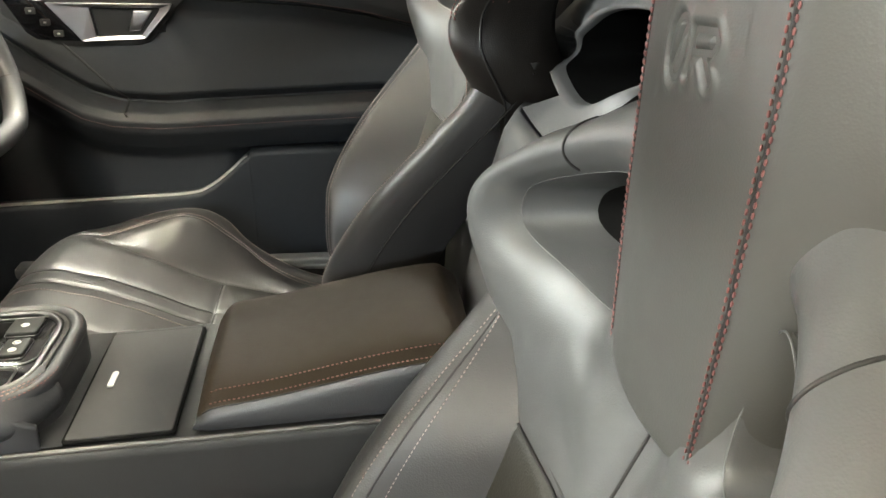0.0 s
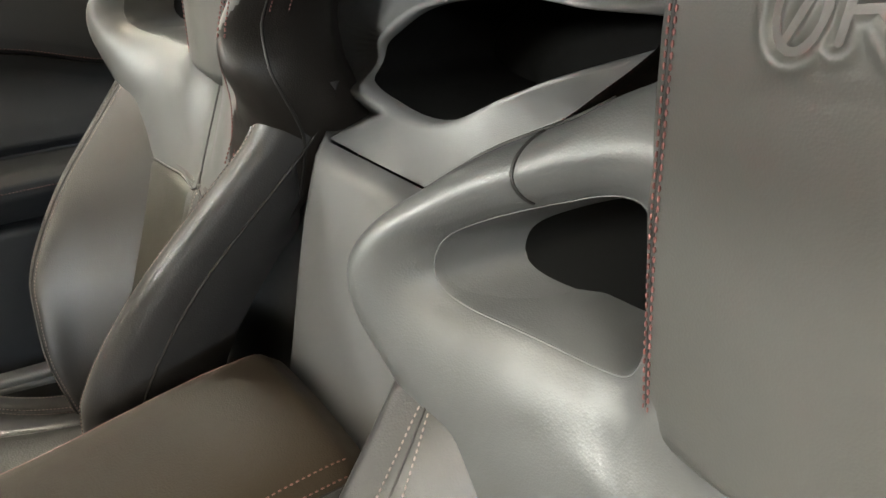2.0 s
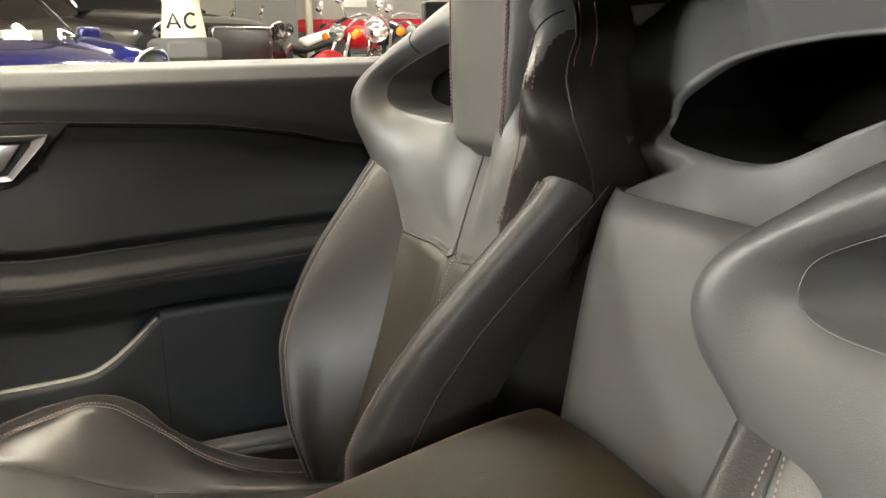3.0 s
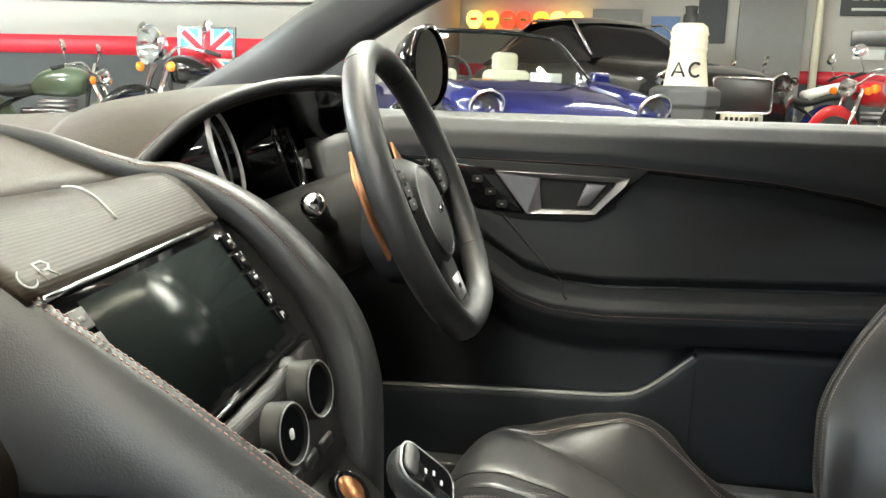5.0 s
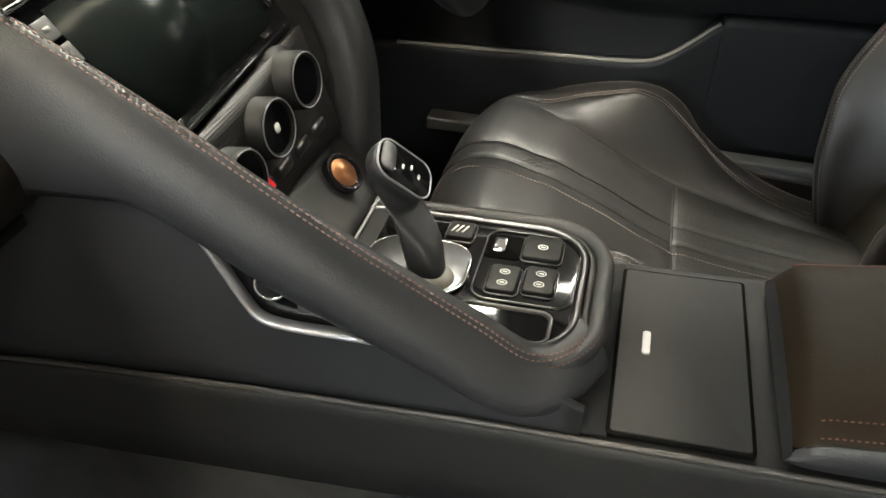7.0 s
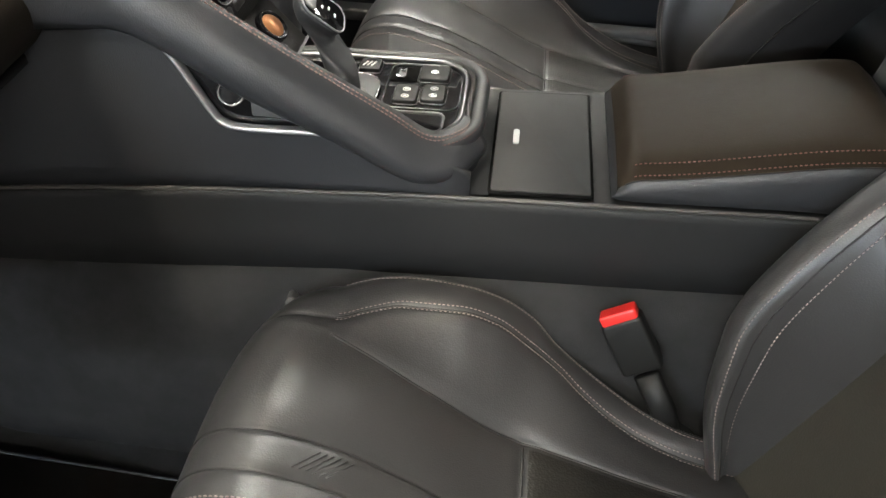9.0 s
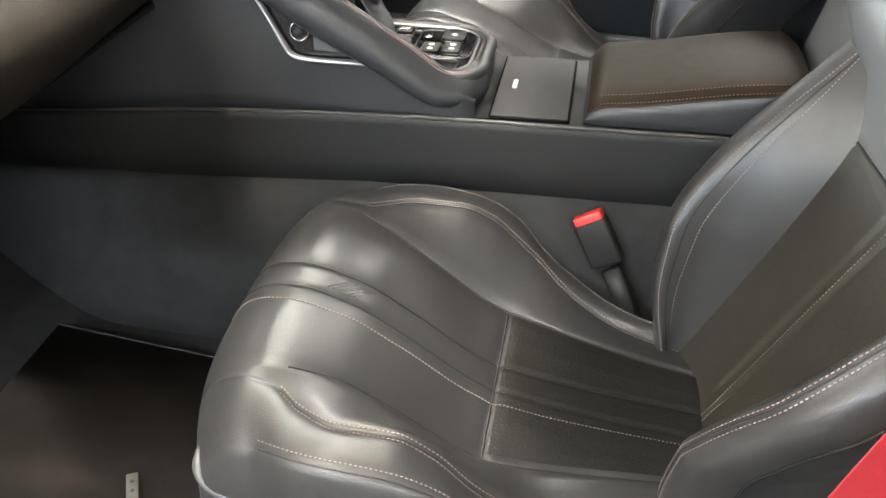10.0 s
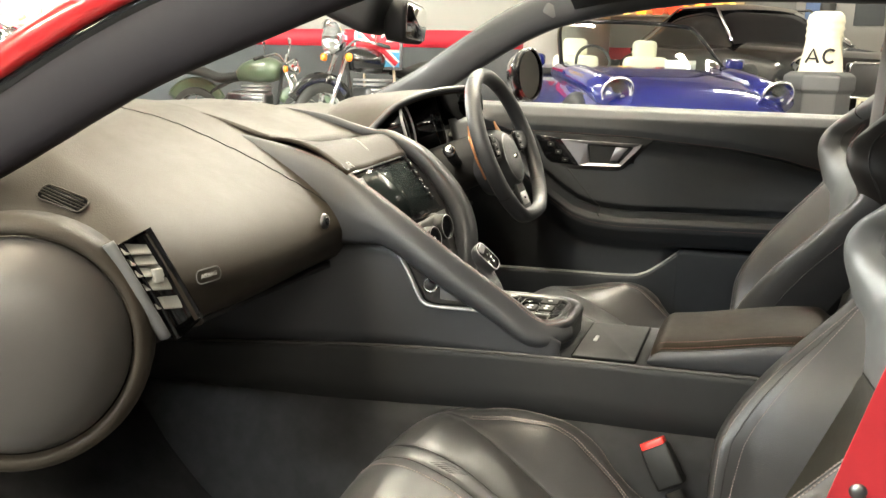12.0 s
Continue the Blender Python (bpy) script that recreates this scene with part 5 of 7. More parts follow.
def car_seat(yc, lift, label, group, mid=0.0, emblem=False, spread=(0.0, 0.0), sewn=(16.0, 16.0), shift=0.0, dark_side=False):
    def W(x, w, z):
        return Vector((x, yc + w + shift * smooth01((z - 0.46) / 0.32), z + lift(x, z)))

    t = thing("car_seat", (-0.1, yc, 0.2), label, "car seat", group)

    # cushion
    half = 24

    def cushion(k, f):
        """k from -23 to 23 across, f from 0 (under the front) to 1 (at the back)."""
        g = min(f / 0.30, 1.0)
        x = -0.44 if f < 0.30 else lerp(-0.44, 0.10, (f - 0.30) / 0.70)
        i = min(int(abs(k)), half - 1)
        keys = cush_keys(x)
        d, z = keys[i]
        if abs(k) > i and i < half - 1:
            q = abs(k) - i
            d, z = lerp(d, keys[i + 1][0], q), lerp(z, keys[i + 1][1], q)
        if f < 0.30:
            a = g * math.pi / 2
            z = lerp(0.33, z, math.sin(a) ** 0.8)
            x = -0.500 + 0.06 * (1 - math.cos(a)) - 0.02 * math.sin(math.pi * g)
        s = d / 0.25
        x0 = x
        x += 0.05 * abs(s) ** 3 * (1 - smooth01((x + 0.5) / 0.3))
        flat = 1 - smooth01((d - cush("e", x0) + 0.004) / 0.01)
        z -= 0.0045 * math.exp(-((x0 + 0.186) / 0.007) ** 2) * flat
        return W(x, mid + math.copysign(d, k), z)

    def on_cushion(x, d, lift=0.0015):
        keys = cush_keys(x)
        ds, zs = [q[0] for q in keys[:21]], [q[1] for q in keys[:21]]
        k = table(abs(d), ds, list(range(21)))
        return cushion(math.copysign(k, d) if d else 0.0, 0.30 + 0.70 * (x + 0.44) / 0.54) + Vector((0, 0, lift))

    cols = [c for k in range(-half + 1, half) for c in ((k, k + 0.5) if k < half - 1 else (k,))]
    fs = list(np.linspace(0, 0.30, 26)) + list(np.linspace(0.30, 1, 86))[1:]
    part("seat_cushion", grid([[cushion(k if k else 1e-6, f) for k in cols] for f in fs]), LEATHER_SEAT, t, "charcoal leather cushion with raised thigh bolsters")

    def panel(u, v):
        x = lerp(-0.180, 0.09, v)
        return on_cushion(x, lerp(-1, 1, u) * (cush("e", x) - 0.008), 0.0012)
    part("cushion_insert", surf(panel, 61, 30), LEATHER_PERF, t, "perforated rear cushion panel, darkened further for shade")
    for s in (-1, 1):
        foot = [(0.0, 0.0), (0.004, -0.02), (0.006, -0.05), (-0.004, -0.09)]
        rows = []
        for f in fs[4:]:
            p = cushion(s * (half - 1), f)
            rows.append([p + Vector((0, s * a, b)) for a, b in foot] + [Vector((p.x, yc + s * 0.225, 0.30))])
        part("cushion_flank", grid(rows), LEATHER_SEAT, t, "leather side of the cushion")
        xs = np.linspace(-0.405, 0.09, 110)
        for off in (-0.0028, 0.0062):
            part("bolster_stitching", stitches([on_cushion(x, s * (cush("s", x) + off), 0.0006) for x in xs], 0.0030, 0.0019, 0.00065), THREAD_PALE, t)
        part("bolster_seam", tube([on_cushion(x, s * (cush("s", x) + 0.0015), 0.0004) for x in xs], 0.0009, 6), SEAM, t)
        xs = np.linspace(-0.43, 0.05, 100)
        part("edge_seam", tube([on_cushion(x, s * (cush("o", x) + 0.0015), 0.0002) for x in xs], 0.0010, 6), SEAM, t)
        part("edge_stitching", stitches([on_cushion(x, s * (cush("o", x) - 0.005), 0.0006) for x in xs], 0.0030, 0.0019, 0.00065), THREAD_PALE, t)
        part("bolster_crease", tube([on_cushion(x, s * cush("e", x), 0.0002) for x in np.linspace(-0.40, 0.09, 60)], 0.0012, 6), SEAM, t)
        part("base_trim", tube(spline([W(-0.462, s * 0.215, 0.492), W(-0.464, s * 0.255, 0.476), W(-0.44, s * 0.268, 0.456), W(-0.37, s * 0.27, 0.430), W(-0.27, s * 0.27, 0.414), W(0.05, s * 0.262, 0.39)], 30), 0.0065, 10), PLASTIC_SOFT, t, "grey plastic base trim")
        part("base_side", surf(lambda u, v: W(lerp(-0.46, 0.08, u), s * lerp(0.262, 0.235, v), lerp(lerp(0.455, 0.395, smooth01(u * 2)), 0.22, v)), 16, 5), PLASTIC, t, "black plastic side of the seat base")
    seam = [cushion(-4.4, f) + Vector((0, 0, 0.0008)) for f in np.linspace(0.12, 0.985, 130)]
    part("centre_stitching", stitches(seam, 0.0032, 0.0016, 0.0009), THREAD_PALE, t)
    for k in (-2.6, 2.6):
        part("centre_seam", tube([cushion(k, f) + Vector((0, 0, 0.0004)) for f in np.linspace(0.10, 0.985, 100)], 0.0011, 6), SEAM, t)
    part("cross_seam", tube([on_cushion(-0.186, f * 0.122, 0.0002) for f in np.linspace(-1, 1, 31)], 0.0013, 6), SEAM, t)
    for k in range(6):
        part("band_mark", tube([on_cushion(-0.392 + 0.006 * k, -0.010, 0.0002), on_cushion(-0.372 + 0.006 * k, 0.012, 0.0002)], 0.0009, 5), LEATHER_SEAT, t, "small embossed diagonal mark")
    part("seat_base", prism([(x, y) for x, y in rounded(0.42, 0.44, 0.04)], 0.16, pose(-0.18, yc, 0.205)), PLASTIC, t, "black seat base on rails", bevel=0.01)

    # backrest insert, under a smooth shield-shaped panel
    def shield(w):
        return 0.718 + 0.06 * min(abs(w), 0.13)

    def insert(u, v):
        z = lerp(0.38, 0.80, v)
        s = lerp(-1, 1, u)
        w = (bol("wi", z) + 0.014) * s
        x = back_x(z) + 0.012 * (1 - s * s) - 0.006
        x += 0.006 * math.exp(-((abs(w) - 0.012) / 0.004) ** 2) * smooth01((z - 0.42) / 0.05)
        x += 0.006 * math.exp(-((z - shield(w) + 0.004) / 0.006) ** 2) + 0.024 * smooth01((z - shield(w)) / 0.012)
        return W(x, w, z)

    part("backrest_insert", surf(insert, 81, 100), LEATHER_BACK, t, "leather backrest insert with centre band")
    for w0 in (-0.0075, 0.0):
        part("insert_stitching", stitches([insert(0.5 + w0 / 0.22, v) + Vector((-0.0006, -0.006, 0.001)) for v in np.linspace(0.06, 0.80, 90)], 0.0028, 0.002, 0.0007), THREAD_PALE, t)

    for s in (-1, 1):
        # side bolster with a sewn ridge
        def bolster(u, v):
            z = lerp(0.30, 0.87, v)
            wi, xi, wr, xr = (bol(k, z) for k in ("wi", "xi", "wr", "xr"))
            wr += (spread[0] if s < 0 else spread[1]) * (1 - smooth01((z - 0.66) / 0.14))
            p = pts_cache.get(round(z, 5))
            if p is None:
                keys = [(wi - 0.004, xi + 0.012), (lerp(wi, wr, 0.22), lerp(xi, xr, 0.22)), (lerp(wi, wr, 0.5) + 0.002, lerp(xi, xr, 0.56) - 0.004), (wr - 0.016, xr + 0.009), (wr - 0.002, xr), (wr + 0.013, xr + 0.002), (wr + 0.025, xr + 0.020), (wr + 0.027, xr + 0.056), (wr + 0.016, min(xr + 0.105, 0.230)), (wr - 0.006, min(xr + 0.155, 0.245))]
                p = pts_cache[round(z, 5)] = spline([(b, a, 0) for a, b in keys], 46)
            f = u * 45
            i = min(int(f), 44)
            q = p[i].lerp(p[i + 1], f - i)
            return W(q.x, s * q.y, z)
        pts_cache = {}
        part("backrest_bolster", surf(bolster, 46, 70), LEATHER_SEAT, t, "leather side bolster with a sewn ridge")
        seam_u = sewn[0 if s < 0 else 1]
        for u0 in (seam_u / 45, (seam_u + 3.6) / 45):
            part("bolster_stitching", stitches([bolster(u0, v) + Vector((-0.0009, 0, 0)) for v in np.linspace(0.14, 0.97, 90)], 0.0030, 0.0019, 0.00068), THREAD_PALE, t)
        part("ridge_seam", tube([bolster((seam_u + 1.8) / 45, v) + Vector((-0.0002, 0, 0)) for v in np.linspace(0.10, 0.98, 80)], 0.0010, 6), SEAM, t)
        part("flank_seam", tube([bolster(35 / 45, v) + Vector((0, s * 0.0006, 0)) for v in np.linspace(0.0, 0.98, 40)], 0.0018, 6), SEAM, t)

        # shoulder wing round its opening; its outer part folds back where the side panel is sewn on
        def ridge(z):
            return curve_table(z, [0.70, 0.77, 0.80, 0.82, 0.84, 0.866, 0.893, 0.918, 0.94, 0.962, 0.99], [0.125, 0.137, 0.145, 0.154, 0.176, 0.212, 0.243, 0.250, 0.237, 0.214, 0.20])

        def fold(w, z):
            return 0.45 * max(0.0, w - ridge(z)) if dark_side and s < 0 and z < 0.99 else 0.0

        outer = spline([(0.288, 0.886, 1), (0.272, 0.916, 1), (0.242, 0.944, 1), (0.212, 0.968, 1), (0.165, 0.994, 1), (0.128, 1.016, 0.8), (0.06, 1.04, 0), (0.0, 1.0, 0), (0.0, 0.92, 0), (0.0, 0.86, 0), (0.0, 0.79, 0), (0.002, 0.714, 0), (0.06, 0.716, 0), (0.12, 0.716, 0.1), (0.180, 0.720, 0.4), (0.218, 0.746, 0.7), (0.242, 0.778, 0.9), (0.264, 0.812, 1), (0.284, 0.850, 1)], 260, closed=True)
        outer = polar([Vector((max(p.x, 0), p.y, min(max(p.z, 0), 1))) for p in outer], 0.155, 0.905, 112)
        hole = spline([(0.228, 0.893, 0), (0.222, 0.912, 0), (0.197, 0.929, 0), (0.155, 0.948, 0), (0.120, 0.960, 0), (0.100, 0.954, 0), (0.092, 0.92, 0), (0.088, 0.885, 0), (0.094, 0.860, 0), (0.115, 0.856, 0), (0.160, 0.861, 0), (0.202, 0.868, 0), (0.222, 0.878, 0)], 240, closed=True)
        hole = polar(hole, 0.155, 0.905, 112)
        rows = []
        for dv, dx in ((-0.10, 0.075), (-0.06, 0.035), (-0.02, 0.010), (-0.005, 0.004), (0.02, 0.0005), (0.06, -0.003), (0.14, -0.009), (0.25, -0.014), (0.38, -0.017), (0.52, -0.017), (0.66, -0.014), (0.78, -0.008), (0.88, 0.000), (0.95, 0.010), (1.0, 0.022)):
            row = []
            for a, b in zip(hole, outer):
                w, z, e = a.lerp(b, dv)
                w = max(w, 0.0)
                e = min(max(b.z, 0), 1)
                d = dx
                if dv > 0.3:
                    d = lerp(-0.016 + 0.014 * smooth01((dv - 0.35) / 0.5), dx, e)
                row.append(W(yoke_x(w, z) + d + fold(w, z) + (0.014 * smooth01((z - 0.92) / 0.06) if s < 0 else 0.0), s * w, z))
            rows.append(row)
        fine = [spline([r[q] for r in rows], 3 * len(rows) - 2) for q in range(len(rows[0]))]
        bm = grid([list(r) for r in zip(*fine)], closed_u=True)
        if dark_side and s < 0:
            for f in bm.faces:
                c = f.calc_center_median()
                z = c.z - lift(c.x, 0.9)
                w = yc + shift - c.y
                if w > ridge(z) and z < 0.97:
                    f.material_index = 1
        wing = part("shoulder_wing", bm, [LEATHER_WING_LIT, LEATHER_SIDE], t, "smooth leather shoulder wing with a belt opening")
        if dark_side and s < 0:
            zs = np.linspace(0.775, 0.955, 60)
            for off in (0.002, 0.010):
                part("wing_stitching", stitches([W(yoke_x(ridge(z), z) - 0.0165 + 0.45 * off, s * (ridge(z) + off), z) for z in zs], 0.0034, 0.0020, 0.0009), THREAD_RED, wing)
        part("opening_bead", tube([W(yoke_x(p.x, p.y) + 0.003, s * p.x, p.y) for p in hole], 0.0007, 6, closed=True), PLASTIC_SOFT, wing, "pale bead round the opening")
        part("opening_liner", grid([[W(yoke_x(p.x * 0.97, p.y) + dx, s * (0.155 + (p.x - 0.155) * k), 0.905 + (p.y - 0.905) * k) for p in hole] for dx, k in ((0.006, 0.985), (0.020, 0.95), (0.045, 0.86), (0.07, 0.80))], closed_u=True), LEATHER_WING_LIT, wing, "grey liner inside the opening")
        # A near-black sheet closes the hole, in place of its deep shade.
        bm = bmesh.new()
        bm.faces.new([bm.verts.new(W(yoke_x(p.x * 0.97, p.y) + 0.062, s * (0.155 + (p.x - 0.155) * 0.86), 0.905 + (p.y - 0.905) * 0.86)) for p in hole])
        part("opening_back", bm, VOID, wing, "black sheet for the shade behind the opening")
        low = sorted((q for q in range(len(outer)) if outer[q].y < 0.745 and outer[q].x < 0.20), key=lambda q: outer[q].x)
        part("shield_seam", tube([rows[-1][q] + Vector((-0.0008, 0, 0.001)) for q in low], 0.0017, 6), SEAM, wing, "dark seam at the foot of the smooth panel")
        rim = [p for p in outer if p.z > 0.5 and p.y < 1.01]
        rim.sort(key=lambda p: p.y)
        part("rim_piping", tube([W(yoke_x(p.x, p.y) + fold(p.x, p.y) + 0.0215 + (0.014 * smooth01((p.y - 0.92) / 0.06) if s < 0 else 0.0), s * (p.x + 0.0005), p.y) for p in rim], 0.0016, 6), SEAM, wing, "dark sewn edge of the wing")

        near = min(range(len(outer)), key=lambda q: (outer[q].x - 0.172) ** 2 + (outer[q].y - 0.990) ** 2)
        joint = [rows[q][near] + Vector((-0.0004, 0, 0)) for q in range(5, 14)]
        part("wing_joint", tube(spline(joint, 16), 0.0013, 6), SEAM, wing, "dark seam across the wing")
        # outer shell from the shoulder up beside the headrest
        edge = spline([(0.206, 0.712, 0), (0.224, 0.752, 0), (0.242, 0.785, 0), (0.262, 0.815, 0), (0.281, 0.852, 0), (0.285, 0.884, 0), (0.270, 0.917, 0), (0.242, 0.944, 0), (0.205, 0.971, 0), (0.168, 0.995, 0), (0.146, 1.025, 0), (0.138, 1.07, 0), (0.134, 1.13, 0), (0.122, 1.19, 0), (0.09, 1.235, 0), (0.04, 1.252, 0), (0.0, 1.254, 0)], 64)
        rows = []
        for back, pull in ((0.020, 0.0), (0.030, -0.003), (0.055, -0.002), (0.085, 0.010), (0.110, 0.030), (0.125, 0.07)):
            row = []
            for p in edge:
                x0 = yoke_x(p.x, p.y) if p.y < 1.0 else lerp(yoke_x(p.x, 1.0), 0.285 + 0.05 * smooth01((p.y - 1.17) / 0.08), smooth01((p.y - 1.0) / 0.05))
                if s < 0:
                    x0 += 0.014 * smooth01((p.y - 0.92) / 0.06) * (1 - smooth01((p.y - 1.0) / 0.05))
                x0 += fold(p.x, p.y)
                row.append(W(x0 + back * (0.35 + 0.65 * smooth01((p.y - 0.71) / 0.12)), s * max(p.x - pull, 0.0), p.y - (pull * 0.5 if p.y > 1.2 else 0.0)))
            rows.append(row)
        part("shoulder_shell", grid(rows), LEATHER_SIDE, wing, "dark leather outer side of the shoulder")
        for q in (1, 2):
            part("rim_stitching", stitches([a.lerp(b, 0.45) + Vector((0, s * 0.0008, 0)) for a, b, p in zip(rows[q], rows[q - 1], edge) if 0.93 < p.y < 1.22], 0.0034, 0.0020, 0.0008), THREAD_RED, wing)

    crease = [W(yoke_x(0.0, z) - 0.0022, 0.0, z) for z in np.linspace(0.720, 0.832, 14)]
    part("panel_crease", tube(crease, 0.0016, 6), SEAM, t, "dark seam down the smooth panel")
    # headrest
    HZ = [0.826, 0.829, 0.836, 0.85, 0.88, 0.95, 1.05, 1.15, 1.205, 1.235, 1.246]
    HW = [0.050, 0.064, 0.074, 0.080, 0.084, 0.091, 0.095, 0.094, 0.088, 0.066, 0.03]

    def headrest(u, v):
        z = lerp(0.826, 1.246, v)
        hw = table(z, HZ, HW)
        a = lerp(-math.pi * 0.62, math.pi * 0.62, u)
        side = max(0.0, (abs(u - 0.5) - 0.36) / 0.14)
        w = hw * math.copysign(abs(math.sin(a * 0.80)) ** 0.8, a) + math.copysign(table(z, [0.826, 0.9, 0.97, 1.05, 1.15, 1.246], [0.004, 0.020, 0.046, 0.044, 0.03, 0.01]) * side, a)
        front = 0.226 + 0.03 * (z - 1.0) + 0.030 * smooth01((z - 1.17) / 0.08) + 0.018 * smooth01((0.850 - z) / 0.024) ** 2
        return W(front + 0.012 * (w / hw) ** 2 + 0.050 * side ** 1.3, w, z)

    hr = part("headrest", surf(headrest, 65, 90), LEATHER_HEAD_LIT, t, "fixed leather headrest panel" + (" with an embossed emblem" if emblem else ""))
    for u0 in (0.148, 0.188, 0.812, 0.852):
        part("headrest_stitching", stitches([headrest(u0, v) + Vector((-0.0010, 0, 0)) for v in np.linspace(0.04, 0.93, 110)], 0.0034, 0.0020, 0.0008), THREAD_RED, hr)
    for u0 in (0.168, 0.832):
        part("headrest_seam", tube([headrest(u0, v) + Vector((-0.0001, 0, 0)) for v in np.linspace(0.015, 0.95, 50)], 0.0013, 6), SEAM, hr)
    for u0 in (0.02, 0.98):
        part("headrest_stitching", stitches([headrest(u0, v) + Vector((-0.001, 0, 0)) for v in np.linspace(0.10, 0.93, 90)], 0.0034, 0.0020, 0.0008), THREAD_RED, hr)
    part("headrest_underside", surf(lambda u, v: headrest(lerp(0.06, 0.94, u), 0) + Vector((0.05 * v, 0, -0.002 * v)), 30, 4), SEAM, hr, "dark underside of the panel")
    part("headrest_back", surf(lambda u, v: headrest(0, v).lerp(headrest(1, v), u) + Vector((0.04 * math.sin(math.pi * u), 0, 0)), 12, 30), PLASTIC, hr, "black back of the headrest")
    if emblem:
        ring = [(0.0125 * math.cos(a), 0.020 * math.sin(a)) for a in np.linspace(0, 2 * math.pi, 19)]
        oval = [((a[0] * 1.0 + 0.10 * a[1] - 0.014, a[1]), (b[0] + 0.10 * b[1] - 0.014, b[1])) for a, b in zip(ring, ring[1:])]
        oval.append(((-0.020, -0.014), (-0.006, 0.013)))
        block = [(0.006, -0.015), (0.010, 0.013), (0.033, 0.013), (0.037, 0.006), (0.032, 0.000), (0.012, -0.001)]
        strokes = oval + list(zip(block, block[1:])) + [((0.022, -0.001), (0.034, -0.017))]
        strokes = [((a[0] * 0.88, a[1] * 0.85), (b[0] * 0.88, b[1] * 0.85)) for a, b in strokes]

        def boss(u, v):
            x, y = lerp(-0.046, 0.056, u), lerp(-0.036, 0.034, v)
            w, z = -x, 1.073 + y + 0.10 * x
            p = headrest(np.interp(w, hr_w, hr_u), (z - 0.826) / 0.42)
            d = stroke_gap((x, y), strokes)
            fade = smooth01(min(u, 1 - u, v, 1 - v) * 6)
            depth = 0.0024 * math.exp(-(d / 0.0024) ** 2) - 0.0011 * math.exp(-((d - 0.0065) / 0.0035) ** 2)
            return p + Vector((depth * fade - 0.0008 * fade - 0.0003, 0, 0))
        hr_u = np.linspace(0.2, 0.8, 81)
        hr_w = [headrest(u, 0.58).y - yc for u in hr_u]
        part("embossed_emblem", surf(boss, 150, 110), LEATHER_HEAD_LIT, hr, "emblem pressed into the leather")
    return t


car_seat(0.445, lambda x, z: 0.0, "charcoal leather passenger sports seat with pale stitching", "front seats", -0.022, True, (0.055, 0.004), (20.0, 11.5))
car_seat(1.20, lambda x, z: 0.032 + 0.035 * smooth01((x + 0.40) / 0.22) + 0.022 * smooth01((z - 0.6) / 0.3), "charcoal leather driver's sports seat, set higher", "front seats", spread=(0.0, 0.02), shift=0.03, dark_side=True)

# ---- belts ----
belt = thing("seat_belt", (0.1, 0.13, 0.4), "red seat belt hanging beside the passenger seat", "seat belt")
bpts = spline([(0.23, 0.135, 1.16), (0.197, 0.13, 1.03), (0.131, 0.128, 0.762), (0.094, 0.126, 0.59), (0.06, 0.12, 0.44), (0.045, 0.118, 0.36)], 40)
part("webbing", sweep(bpts, lambda f: [(0.026, -0.0007), (0.026, 0.0007), (-0.026, 0.0007), (-0.026, -0.0007)], up=(0.12, -1, 0.1)), BELT_RED, belt, "red woven webbing", smooth=False)
part("belt_stud", turned(lathe([(0, 0.004), (0.005, 0.004), (0.0075, 0.002), (0.008, 0)], 20), facing((0.126, 0.1275, 0.762), (0.0, -1, 0.2))), ALU_DARK, belt, "round grey belt stud")
bk = thing("belt_buckle", (-0.03, 0.645, 0.40), "black belt buckle with a red release button beside the seat", "belt buckle")
bd = (Vector((-0.095, 0.666, 0.525)) - Vector((-0.022, 0.626, 0.408))).normalized()
m = facing(Vector((-0.094, 0.664, 0.522)), bd, (0, 1, 0))
part("buckle_body", turned(box(-0.0235, 0.0235, -0.012, 0.012, -0.070, 0.0), m), KNOB, bk, "black buckle body", bevel=0.005)
part("release_button", turned(box(-0.0205, 0.0205, -0.0105, 0.0095, -0.010, 0.010), m), BUTTON_RED, bk, "red release button", bevel=0.003)
part("buckle_stalk", sweep([Vector((-0.055, 0.640, 0.460)), Vector((-0.03, 0.624, 0.42)), Vector((-0.01, 0.618, 0.36)), Vector((0.0, 0.618, 0.28))], lambda f: circle(0.015, 8, 0.007), up=(0, 1, 0)), KNOB, bk, "black buckle stalk")
bk2 = copy_thing(bk, Matrix.Translation((-0.03, 0.985, 0.43)))

# ---- the garage ----
FLOOR_PAINT = material("grey_painted_floor", (0.16, 0.158, 0.155), 0.3, vary=0.2, vary_scale=1.2, coat=0.2)
WALL_WHITE = material("white_wall_paint", (0.58, 0.565, 0.53), 0.7, grain=0.4, grain_scale=40, vary=0.08, vary_scale=2)
WALL_RED = material("red_wall_band", (0.55, 0.02, 0.04), 0.55, grain=0.4, grain_scale=40, vary=0.08, vary_scale=2)
WALL_GREY = material("dark_grey_wall", (0.06, 0.065, 0.07), 0.65, grain=0.4, grain_scale=40, vary=0.15, vary_scale=2)
CEILING = material("pale_ceiling", (0.5, 0.49, 0.47), 0.8, vary=0.1, vary_scale=2)
TUBE = material("lamp_tube", (1.0, 0.98, 0.84), 0.5, vary=0.0, emit=TUBE_STRENGTH * 0.68)
TUBE_FAR = material("far_lamp_tube", (1.0, 0.98, 0.84), 0.5, vary=0.0, emit=TUBE_STRENGTH * 0.42)
